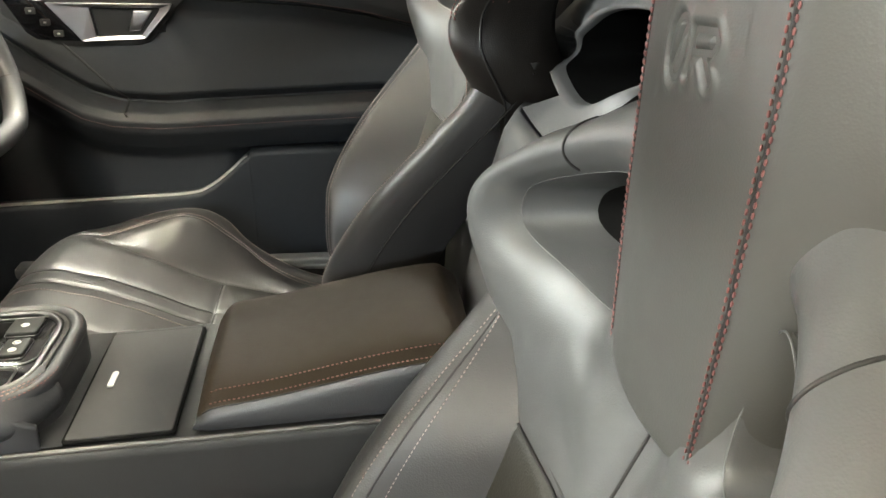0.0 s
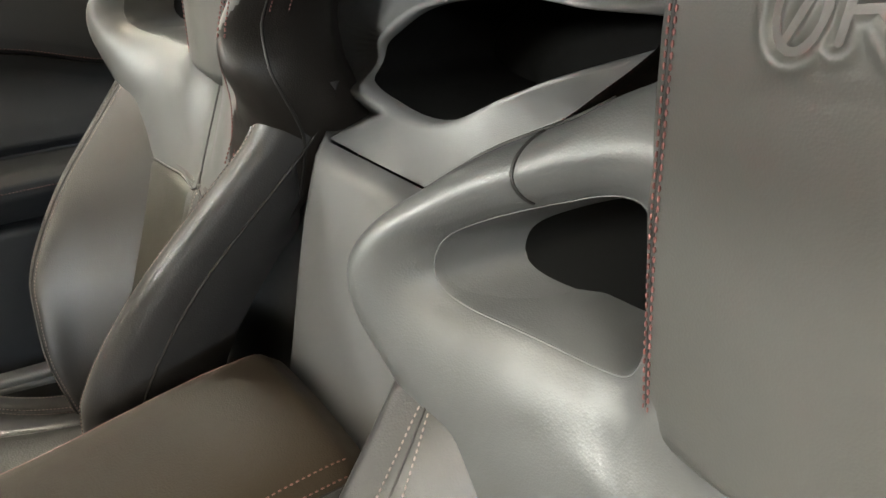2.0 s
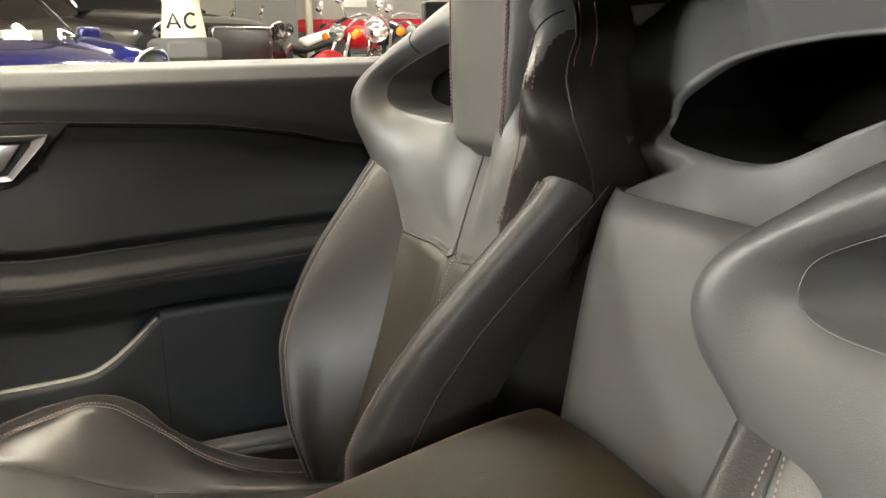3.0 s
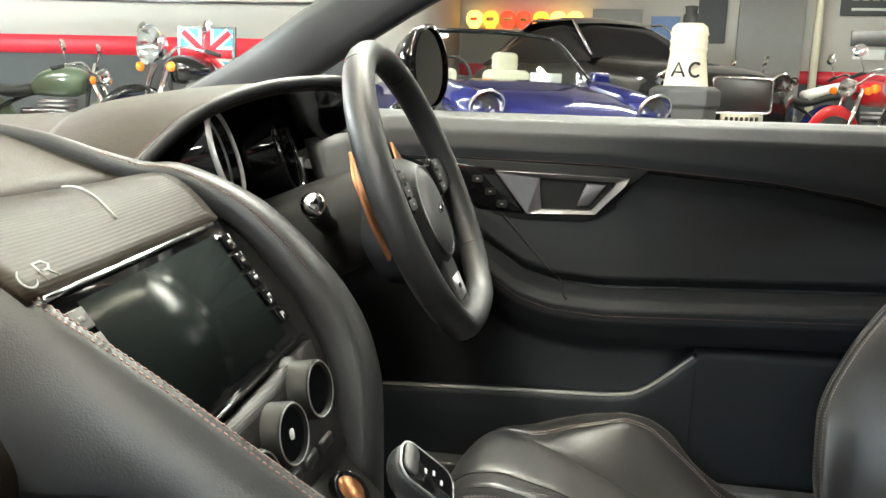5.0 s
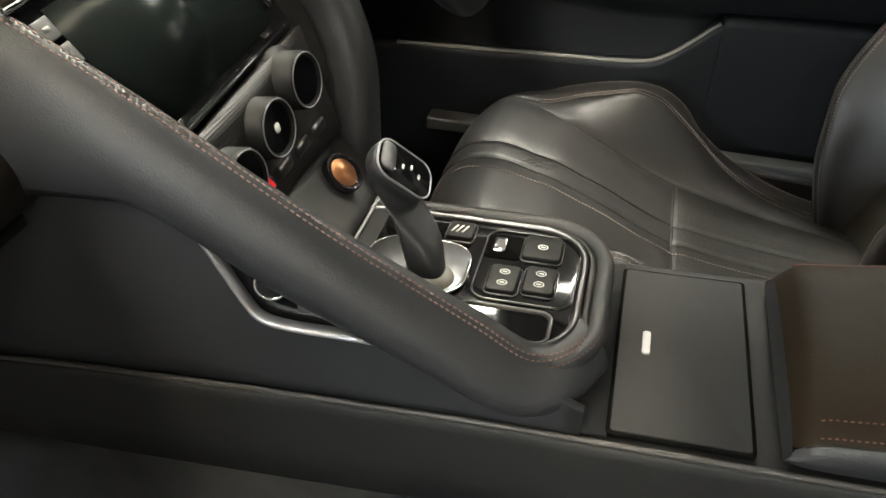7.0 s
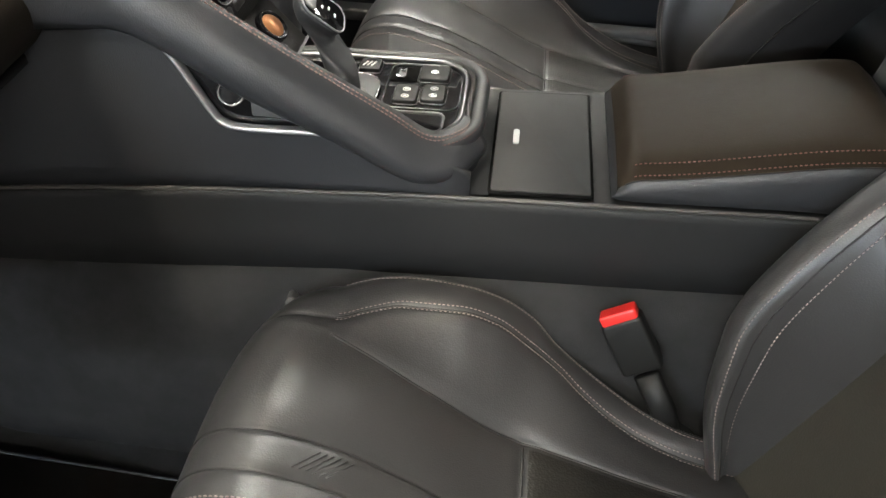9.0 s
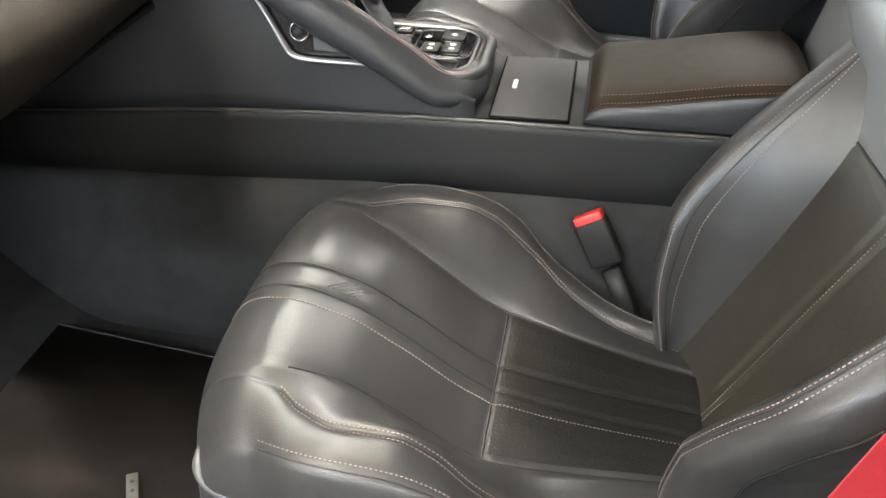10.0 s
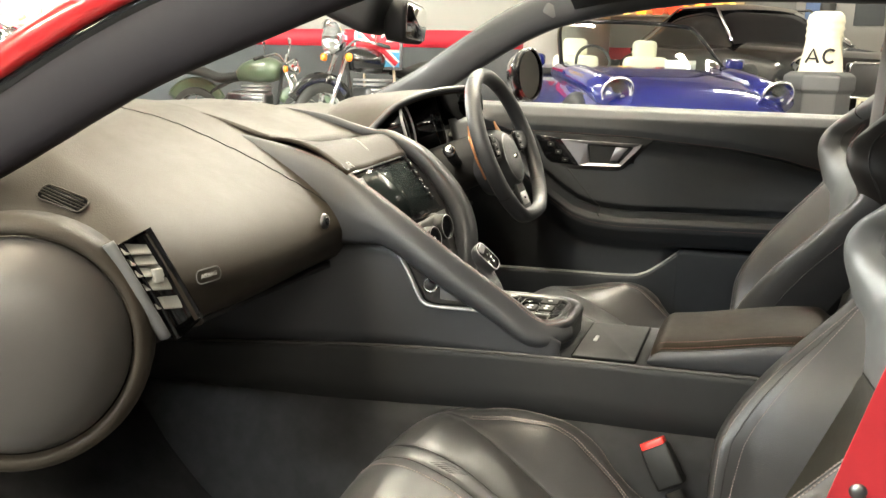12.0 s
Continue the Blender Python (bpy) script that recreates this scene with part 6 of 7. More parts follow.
TUBE_WARM = material("warm_lamp_tube", (1.0, 0.91, 0.70), 0.5, vary=0.0, emit=TUBE_STRENGTH * 0.36)
# Cool and daylight tubes are for fixtures added as fill, out of view.
FILL_COOL = material("cool_fill_tube", (0.93, 1.0, 0.98), 0.5, vary=0.0, emit=TUBE_STRENGTH * 3.6)
FILL_DAY = material("daylight_fill_tube", (0.82, 0.94, 1.0), 0.5, vary=0.0, emit=TUBE_STRENGTH * 1.5)
GLOBE_ORANGE = material("lit_orange_globe", (1.0, 0.32, 0.03), 0.4, vary=0.0, emit=2.2)
GLOBE_YELLOW = material("lit_yellow_globe", (1.0, 0.62, 0.12), 0.4, vary=0.0, emit=2.2)
GLOBE_RED = material("lit_red_globe", (0.9, 0.05, 0.02), 0.4, vary=0.0, emit=1.6)
CREAM = material("cream_paint", (0.72, 0.68, 0.54), 0.5, vary=0.08)
DOOR_GREY = material("grey_door_paint", (0.2, 0.2, 0.2), 0.5, vary=0.1)
PLUG_GREY = material("dark_grey_casting", (0.085, 0.087, 0.09), 0.4, vary=0.15)
POSTER_BLUE = material("blue_poster", (0.12, 0.2, 0.4), 0.5, vary=0.6, vary_scale=5)
POSTER_YELLOW = material("yellow_sign", (0.75, 0.5, 0.03), 0.5, vary=0.1)
POSTER_RED = material("red_banner", (0.6, 0.012, 0.015), 0.55, vary=0.15, vary_scale=3)
GREEN_PAINT = material("dark_green_paint", (0.07, 0.1, 0.06), 0.3, vary=0.1, coat=0.8)
TAN = material("tan_leather", (0.5, 0.42, 0.32), 0.6, vary=0.1)
ORANGE = material("orange_lens", (0.8, 0.2, 0.02), 0.2, vary=0.05)
FLAG_BLUE = material("pale_blue_print", (0.08, 0.35, 0.6), 0.5, vary=0.1)
GOLD = material("gold_print", (0.6, 0.42, 0.12), 0.5, vary=0.05)

lone("ground", box(-14, 14, -9, 15, -0.1, 0.0), FLOOR_PAINT, "grey painted garage floor", "floor", kind="structure")
lone("platform", box(-14, 14, 3.4, 15, 0.004, 0.30), FLOOR_PAINT, "raised grey display platform", "platform", kind="structure", bevel=0.01)


def banded_wall(name, x0, x1, y0, y1, axis, label):
    w = thing(name, ((x0 + x1) / 2, (y0 + y1) / 2, 0), label, "wall", kind="structure")
    part("upper_wall", box(x0, x1, y0, y1, 1.56, 4.6), WALL_WHITE, w, "white painted upper wall")
    part("red_band", box(x0 + 0.003 * (axis == 0), x1, y0 - 0.003, y1, 1.36, 1.56), WALL_RED, w, "red painted band")
    part("lower_wall", box(x0, x1, y0, y1, 0, 1.36), WALL_GREY, w, "dark grey painted lower wall")


banded_wall("wall_north", -2.6, 14, 14.0, 14.2, 1, "white wall with red band over dark grey")
banded_wall("wall_west", -14, -2.6, 8.6, 8.8, 1, "white wall with red band over dark grey")
lone("wall_return", box(-2.7, -2.5, 8.8, 14.0, 0, 4.6), WALL_WHITE, "white wall return", "wall", kind="structure")
lone("wall_south", box(-14, 14, -9.2, -9, 0, 4.6), CEILING, "pale garage wall", "wall", kind="structure")
lone("wall_end", box(14, 14.2, -9, 14, 0, 4.6), WALL_WHITE, "white garage end wall", "wall", kind="structure")
lone("wall_front", box(-14.2, -14, -9, 8.6, 0, 4.6), WALL_WHITE, "white garage front wall", "wall", kind="structure")
lone("ceiling", box(-14, 14, -9, 14, 4.6, 4.7), CEILING, "pale painted garage ceiling", "ceiling", kind="structure")

# x, y, z, tube, along y
LIGHTS = [(x, y, 3.6, TUBE if y < 6 else TUBE_FAR, 0) for y in (5.0, 9.5) for x in (-6.0, -2.6, 0.8, 4.2)]
# Unseen pair added to light the wall that the door mirror reflects.
LIGHTS += [(x, 7.2, 3.6, TUBE, 0) for x in (7.8, 11.2)]
# Three unseen cool fixtures added ahead of the car to brighten the seats.
LIGHTS += [(-6.3, y, 2.5, FILL_COOL, 0) for y in (1.2, 2.5, 3.8)]
# Unseen fixtures close to the car, most of them added as fill.
LIGHTS += [(-1.2, -2.1, 3.4, TUBE, 0), (-1.05, 1.30, 3.3, TUBE_WARM, 1), (-1.05, -0.4, 3.1, TUBE_WARM, 1), (-3.4, 0.4, 3.0, TUBE_WARM, 0), (-0.5, 2.75, 3.3, TUBE, 0), (-0.5, 3.1, 3.3, TUBE, 0), (-2.3, -2.3, 2.0, TUBE_WARM, 1), (-1.8, -4.4, 2.5, FILL_DAY, 0), (1.1, -2.9, 2.9, TUBE, 0)]
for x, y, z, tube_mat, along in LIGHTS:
    fix = thing("unseen_light", (x, y, z), "unseen long white fluorescent light", "ceiling light", "ceiling lights")
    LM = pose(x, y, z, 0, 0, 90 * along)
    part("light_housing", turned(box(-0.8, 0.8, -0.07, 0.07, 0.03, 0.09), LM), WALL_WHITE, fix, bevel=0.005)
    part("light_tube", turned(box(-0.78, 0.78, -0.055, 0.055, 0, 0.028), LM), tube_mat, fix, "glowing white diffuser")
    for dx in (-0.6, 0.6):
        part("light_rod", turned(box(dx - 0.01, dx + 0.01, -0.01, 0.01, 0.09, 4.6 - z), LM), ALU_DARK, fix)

# ---- wall pieces ----
def sign(name, x0, x1, z0, z1, mtl, label, y=13.97, category="sign"):
    return lone(name, box(x0, x1, y - 0.03, y, z0, z1), mtl, label, category, bevel=0.004)


shelf = lone("wall_shelf", box(-2.45, -0.45, 13.75, 13.99, 2.06, 2.10), TAN, "long wooden wall shelf", "shelf")
for k, (mtl, lab) in enumerate(((GLOBE_YELLOW, "yellow"), (GLOBE_ORANGE, "orange"), (GLOBE_RED, "red"), (GLOBE_RED, "red"), (GLOBE_ORANGE, "orange"), (GLOBE_YELLOW, "yellow"), (GLOBE_YELLOW, "yellow"))):
    x = -2.25 + k * 0.27
    g = thing("pump_globe", (x, 13.85, 2.105), "glowing %s glass petrol-pump globe on the shelf" % lab, "pump globe", "pump globes")
    part("globe", turned(lathe([(0.07, 0.0), (0.08, 0.03), (0.125, 0.09), (0.135, 0.16), (0.115, 0.24), (0.06, 0.28), (0, 0.285)], 20), pose(x, 13.85, 2.105) @ Matrix.Diagonal((1, 0.6, 1, 1))), mtl, g, "lit glass globe")
    part("globe_mark", prism(rounded(0.12, 0.05, 0.02), 0.01, facing((x, 13.764, 2.25), (0, -1, 0))), GLOBE_RED if k in (0, 5) else GOLD, g)
lone("grey_door", box(-0.36, 0.42, 13.94, 14.0, 0.3, 2.45), DOOR_GREY, "grey arched door in the back wall", "door", kind="structure", bevel=0.01)
lone("roller_shutter", box(1.88, 2.86, 13.93, 14.0, 0.3, 2.75), DOOR_GREY, "pale grey roller shutter in the back wall", "roller shutter", kind="structure", bevel=0.01)
sign("poster", 0.56, 1.0, 1.95, 2.35, POSTER_BLUE, "blue and white poster on the wall", category="poster")
sign("poster", 1.27, 1.70, 1.95, 2.75, WALL_GREY, "dark framed poster on the wall", category="poster")
sign("yellow_sign", -3.70, -2.95, 2.28, 2.9, POSTER_YELLOW, "plain yellow sign on the wall", y=8.60)
board = thing("sign_board", (4.3, 13.95, 2.2), "long black sign board with white marks", "sign")
part("board", box(3.35, 5.6, 13.93, 13.97, 2.40, 3.1), WALL_GREY, board, bevel=0.004)
for k in range(14):
    part("board_bar", box(3.5 + k * 0.145, 3.5 + k * 0.145 + 0.09, 13.915, 13.93, 2.62, 2.78), WHITE_PRINT, board)
part("board_line", box(3.5, 5.45, 13.915, 13.93, 2.47, 2.51), WHITE_PRINT, board)
sign("small_sign", 3.55, 4.6, 1.95, 2.18, ALU_DARK, "small dark metal sign on the wall")
sign("notice", 3.6, 4.05, 1.75, 1.9, WHITE_PRINT, "small white framed notice")
lone("wall_post", box(2.98, 3.08, 13.8, 13.9, 0.3, 4.6), CREAM, "cream painted post", "post", kind="structure")
lone("wall_conduit", tube([(-14, 8.56, 1.98), (-9, 8.56, 1.96), (-5, 8.56, 1.92), (-2.7, 8.56, 1.92)], 0.012, 8), ALU_DARK, "thin grey conduit along the wall", "conduit", kind="structure")

# framed flag print
fl = thing("flag_print", (-3.56, 6.9, 0.3), "framed red, white and blue flag print on an easel", "picture")
FM = facing((-3.56, 6.9, 1.325), (0.12, -1, 0.08))
part("print_frame", turned(box(-0.25, 0.25, -0.23, 0.23, -0.03, 0.0), FM), ALU_DARK, fl, bevel=0.004)
part("print_ground", turned(box(-0.225, 0.225, -0.205, 0.205, 0.0, 0.006), FM), FLAG_BLUE, fl)
for w, mtl, z in ((0.085, WHITE_PRINT, 0.009), (0.05, WALL_RED, 0.014)):
    for ang in (42, -42):
        part("print_stripe", turned(box(-0.29 + 0.02, 0.27, -w / 2, w / 2, 0.0, z * 0.7), FM @ Matrix.Rotation(radians(ang), 4, "Z")), mtl, fl)
    part("print_stripe", turned(box(-w * 0.75, w * 0.75, -0.204, 0.204, 0.0, z), FM), mtl, fl)
    part("print_stripe", turned(box(-0.224, 0.224, -w * 0.75, w * 0.75, 0.0, z), FM), mtl, fl)
for dx in (-0.15, 0.15):
    part("easel_leg", tube([FM @ Vector((dx, -0.2, -0.05)), (-3.56 + dx * 1.4, 7.0, 0.31)], 0.014, 6), TAN, fl)

# red banner with a printed word
bn2 = thing("coffee_banner", (-5.6, 4.9, 0.3), "red upright banner with gold print", "banner")
BM = facing((-5.75, 4.95, 1.45), (0.25, -0.97, 0))
part("banner_sheet", turned(box(-0.9, 0.62, -0.85, 0.75, -0.02, 0.0), BM), POSTER_RED, bn2)
words("COFFEE", 0.10, BM @ Matrix.Translation((-0.28, -0.145, 0.003)), GOLD, "banner_word", bn2)
part("banner_rule", turned(box(-0.5, 0.05, -0.055, -0.045, 0.0, 0.004), BM), GOLD, bn2)
for k in range(5):
    a = radians(136 - k * 23)
    part("banner_bar", turned(box(-0.035, 0.035, -0.06, 0.06, 0.0, 0.006), BM @ Matrix.Translation((-0.10 + 0.44 * math.cos(a), -0.36 + 0.44 * math.sin(a), 0)) @ Matrix.Rotation(a - math.pi / 2, 4, "Z")), GOLD, bn2)
part("banner_foot", box(-5.95, -5.15, 4.7, 5.1, 0.3, 0.65), RUBBER, bn2, bevel=0.02)


# ---- parked cars ----
def wheel_set(t, m, spots, r=0.33, w=0.22):
    for x, y in spots:
        ty = part("wheel", turned(lathe([(0.2, -w / 2), (r - 0.03, -w / 2), (r, -w / 2 + 0.04), (r, w / 2 - 0.04), (r - 0.03, w / 2), (0.2, w / 2)], 28), m @ Matrix.Translation((x, y, r)) @ Matrix.Rotation(math.pi / 2, 4, "Y")), RUBBER, t, "black tyre")
        part("rim", turned(lathe([(0, w / 2 - 0.05), (0.06, w / 2 - 0.03), (0.2, w / 2 - 0.02), (0.22, w / 2), (0.22, -w / 2), (0, -w / 2 + 0.05)], 20), m @ Matrix.Translation((x, y, r)) @ Matrix.Rotation(math.pi / 2, 4, "Y")), ALU, ty)


def car_body(m, keys, power, bottom=0.18):
    """keys: rows of (length, half width, top height), front first."""
    ls, ws, hs = zip(*keys)
    rows = []
    for L in np.linspace(ls[0], ls[-1], 44):
        hw, top = table(L, ls, ws), table(L, ls, hs)
        row = []
        for k in range(33):
            a = math.pi * k / 32
            c, s = math.cos(a), math.sin(a)
            row.append(m @ Vector((hw * math.copysign(abs(c) ** power, c), L, bottom + (top - bottom) * abs(s) ** (power * 0.85))))
        rows.append(row)
    bm = grid(rows)
    for row in (rows[0], rows[-1]):
        bm.faces.new([bm.verts.new(p) for p in row])
    return bm


def headlamp(t, m, x, y, z, r=0.12):
    lm = m @ Matrix.Translation((x, y, z)) @ Matrix.Rotation(math.pi / 2 + 0.55, 4, "X")
    h = part("headlamp", turned(lathe([(0, -0.05), (r * 0.6, -0.045), (r * 0.92, -0.01), (r, 0.010), (r * 1.08, 0.014), (r * 1.12, -0.01)], 28), lm), CHROME, t, "round bright headlamp")
    part("lamp_projector", turned(lathe([(0, 0.012), (r * 0.28, 0.004), (r * 0.40, -0.02), (r * 0.42, -0.045)], 20), lm @ Matrix.Translation((0, r * 0.18, 0))), GLOSS, h, "dark projector")
    part("lamp_projector", turned(lathe([(0, 0.006), (r * 0.16, 0.0), (r * 0.2, -0.04)], 16), lm @ Matrix.Translation((r * 0.45, -r * 0.42, 0))), ALU, h)
    ln = part("lamp_lens", turned(lathe([(0, 0.052), (r * 0.35, 0.048), (r * 0.7, 0.034), (r, 0.012)], 28), lm), GLASS_LAMP, h, "clear domed lens")
    ln.visible_shadow = False


CM = pose(-0.337, 6.08, 0.30, 0, 0, 28)
cv = thing("blue_convertible", (-0.5, 8.0, 0.3), "dark blue open-top sports car with cream seats", "car")
part("body", car_body(CM, [(0, 0.45, 0.42), (0.06, 0.70, 0.55), (0.25, 0.84, 0.70), (0.6, 0.89, 0.79), (1.1, 0.90, 0.87), (1.45, 0.90, 0.90), (1.6, 0.90, 0.86), (2.9, 0.90, 0.84), (3.3, 0.92, 0.92), (3.9, 0.86, 0.85), (4.25, 0.6, 0.6)], 0.52), PAINT_BLUE, cv, "glossy dark blue body")
for s in (-1, 1):
    headlamp(cv, CM, s * 0.67, 0.22, 0.68)
    part("wing_crest", sweep([CM @ Vector((s * 0.68, 0.25, 0.62)), CM @ Vector((s * 0.70, 0.6, 0.72)), CM @ Vector((s * 0.72, 1.1, 0.79)), CM @ Vector((s * 0.74, 1.5, 0.82))], lambda f: circle(0.15, 14, 0.10)), PAINT_BLUE, cv)
    st_ = part("seat", turned(box(-0.24, 0.24, -0.08, 0.08, 0.5, 1.0), CM @ Matrix.Translation((s * 0.38, 2.45, 0))), CREAM, cv, "cream leather seat", bevel=0.06)
    part("seat_headrest", turned(box(-0.13, 0.13, -0.06, 0.06, 0.97, 1.17), CM @ Matrix.Translation((s * 0.38, 2.5, 0))), CREAM, st_, bevel=0.05)
    part("door_mirror", turned(box(-0.1, 0.1, -0.06, 0.06, -0.06, 0.06), CM @ Matrix.Translation((s * 1.0, 1.7, 0.93))), PAINT_BLUE, cv, bevel=0.04)
ws_path = spline([CM @ Vector(p) for p in ((-0.80, 1.45, 0.86), (-0.70, 1.95, 1.23), (-0.55, 2.05, 1.30), (0, 2.02, 1.32), (0.55, 2.05, 1.30), (0.70, 1.95, 1.23), (0.80, 1.45, 0.86))], 36)
part("windscreen_frame", tube(ws_path, 0.022, 10), GLOSS, cv, "gloss black windscreen frame")
base_path = spline([CM @ Vector(p) for p in ((-0.80, 1.45, 0.84), (0, 1.22, 0.88), (0.80, 1.45, 0.84))], 36)
pane = part("windscreen_pane", grid([[a.lerp(b, f) + Vector((0, 0, 0.03 * math.sin(math.pi * f))) for a, b in zip(base_path, ws_path)] for f in np.linspace(0, 1, 7)]), GLASS_CAR, cv)
pane.visible_shadow = False
part("screen_card", turned(box(-0.15, 0.15, -0.01, 0.01, 0.0, 0.09), CM @ Matrix.Translation((0.42, 1.62, 0.87))), WHITE_PRINT, cv, "white sales card behind the windscreen")
part("grille", turned(box(-0.42, 0.42, -0.03, 0.02, 0.22, 0.36), CM), GLOSS, cv, bevel=0.02)
part("cabin_tub", turned(box(-0.68, 0.68, 1.7, 2.9, 0.80, 0.86), CM), RUBBER, cv)
part("steering_ring", tube([CM @ Vector((-0.38 + 0.17 * math.cos(a), 1.85 + 0.05 * math.sin(a), 0.92 + 0.16 * math.sin(a))) for a in np.linspace(0, 2 * math.pi, 24, endpoint=False)], 0.015, 6, closed=True), RUBBER, cv)
wheel_set(cv, CM, [(-0.80, 0.75), (0.80, 0.75), (-0.80, 3.4), (0.80, 3.4)])

KM = pose(1.12, 8.75, 0.55, 0, 0, 33)
lone("platform_step", box(-2.45, 1.75, 8.68, 13.9, 0.304, 0.55), FLOOR_PAINT, "low grey step on the display platform", "platform", kind="structure", bevel=0.01)
cp = thing("black_coupe", (0, 10.6, 0.3), "black grand touring coupe with bright grille", "car")
part("body", car_body(KM, [(0, 0.62, 0.62), (0.08, 0.82, 0.74), (0.4, 0.93, 0.86), (1.0, 0.96, 0.93), (1.5, 0.96, 0.99), (2.8, 0.97, 0.98), (3.8, 0.97, 1.02), (4.4, 0.90, 0.92), (4.7, 0.7, 0.6)], 0.45), PAINT_BLACK, cp, "glossy black body")
rows = []
for L in np.linspace(1.40, 4.25, 26):
    hw = curve_table(L, [1.40, 1.9, 2.5, 3.1, 3.8, 4.25], [0.84, 0.73, 0.66, 0.65, 0.68, 0.76])
    z = curve_table(L, [1.40, 1.75, 2.15, 2.55, 3.1, 3.8, 4.25], [0.95, 1.16, 1.37, 1.45, 1.43, 1.18, 0.98])
    rows.append([KM @ Vector((hw * math.copysign(abs(math.cos(a)) ** 0.5, math.cos(a)), L, 0.9 + (z - 0.9) * abs(math.sin(a)) ** 0.4)) for a in np.linspace(0, math.pi, 21)])
part("cabin_glass", grid(rows), GLOSS, cp, "dark cabin glass")
part("roof_panel", grid([[KM @ Vector((0.57 * s, L, curve_table(L, [2.12, 2.5, 3.1, 3.9], [1.372, 1.462, 1.448, 1.15]) + 0.012 - 0.03 * s * s)) for s in np.linspace(-1, 1, 11)] for L in np.linspace(2.12, 3.9, 16)]), PAINT_BLACK, cp)
for s in (-1, 1):
    part("pillar", tube([KM @ Vector((s * 0.80, 1.45, 0.97)), KM @ Vector((s * 0.64, 2.13, 1.40)), KM @ Vector((s * 0.62, 3.1, 1.44)), KM @ Vector((s * 0.70, 4.1, 1.03))], 0.016, 8), CHROME, cp)
    headlamp(cp, KM, s * 0.55, 0.06, 0.70, 0.11)
    headlamp(cp, KM, s * 0.80, 0.16, 0.71, 0.08)
part("grille", turned(box(-0.38, 0.38, -0.03, 0.04, 0.40, 0.74), KM), ALU_DARK, cp, "dark bright-edged mesh grille", bevel=0.03)
part("grille_rim", tube([KM @ Vector((x, -0.035, z + 0.57)) for x, z in rounded(0.76, 0.34, 0.06)], 0.012, 8, closed=True), CHROME, cp, "chrome grille rim")
part("number_plate", turned(box(-0.26, 0.26, -0.06, -0.04, 0.28, 0.39), KM), CREAM, cp, "pale number plate")
for k in range(7):
    part("plate_bar", turned(box(-0.22 + k * 0.063, -0.18 + k * 0.063, -0.064, -0.058, 0.305, 0.365), KM), RUBBER, cp)
wheel_set(cp, KM, [(-0.84, 0.9), (0.84, 0.9), (-0.84, 3.65), (0.84, 3.65)], 0.36)

# ---- large spark-plug display ----
pg = thing("spark_plug_display", (0.545, 8.3, 0.3), "giant cream spark-plug display with a grey hexagonal base", "display")
PM = pose(0.545, 8.3, 0.41)
part("plug_base", turned(lathe([(0, -0.11), (0.30, -0.11), (0.30, 0.58), (0.33, 0.60), (0.33, 0.74), (0.27, 0.78), (0, 0.78)], 6), PM), PLUG_GREY, pg, "grey hexagonal base", smooth=False, bevel=0.015)
part("plug_body", turned(lathe([(0.205, 0.775), (0.20, 0.80), (0.165, 1.06), (0.165, 1.10), (0.175, 1.115), (0.165, 1.14), (0.165, 1.17), (0.175, 1.185), (0.165, 1.21), (0.165, 1.235), (0.175, 1.25), (0.165, 1.275), (0.16, 1.31), (0.12, 1.345), (0, 1.35)], 32), PM), CREAM, pg, "ribbed cream insulator")
part("plug_tip", turned(lathe([(0.07, 1.34), (0.07, 1.42), (0.05, 1.44), (0.06, 1.50), (0, 1.51)], 20), PM), RUBBER, pg, "dark terminal")
mk = facing(PM @ Vector((-0.02, -0.188, 0.92)), (-0.1, -1, 0.12))
part("plug_mark", sweep([mk @ Vector(p) for p in ((-0.13, -0.06, 0.012), (-0.075, 0.07, 0.0), (-0.02, -0.06, 0.0))], lambda f: circle(0.012, 6), up=(0, 1, 0)), RUBBER, pg, "dark printed shape")
part("plug_mark", tube([mk @ Vector(p) for p in ((-0.10, -0.02, 0.006), (-0.045, -0.02, 0.004))], 0.009, 6), RUBBER, pg)
part("plug_mark", sweep([mk @ Vector((0.075 + 0.052 * math.cos(a), 0.005 + 0.062 * math.sin(a), 0.006)) for a in np.linspace(0.8, 2 * math.pi - 0.8, 16)], lambda f: circle(0.012, 6), up=(0, 1, 0)), RUBBER, pg, "dark printed shape")


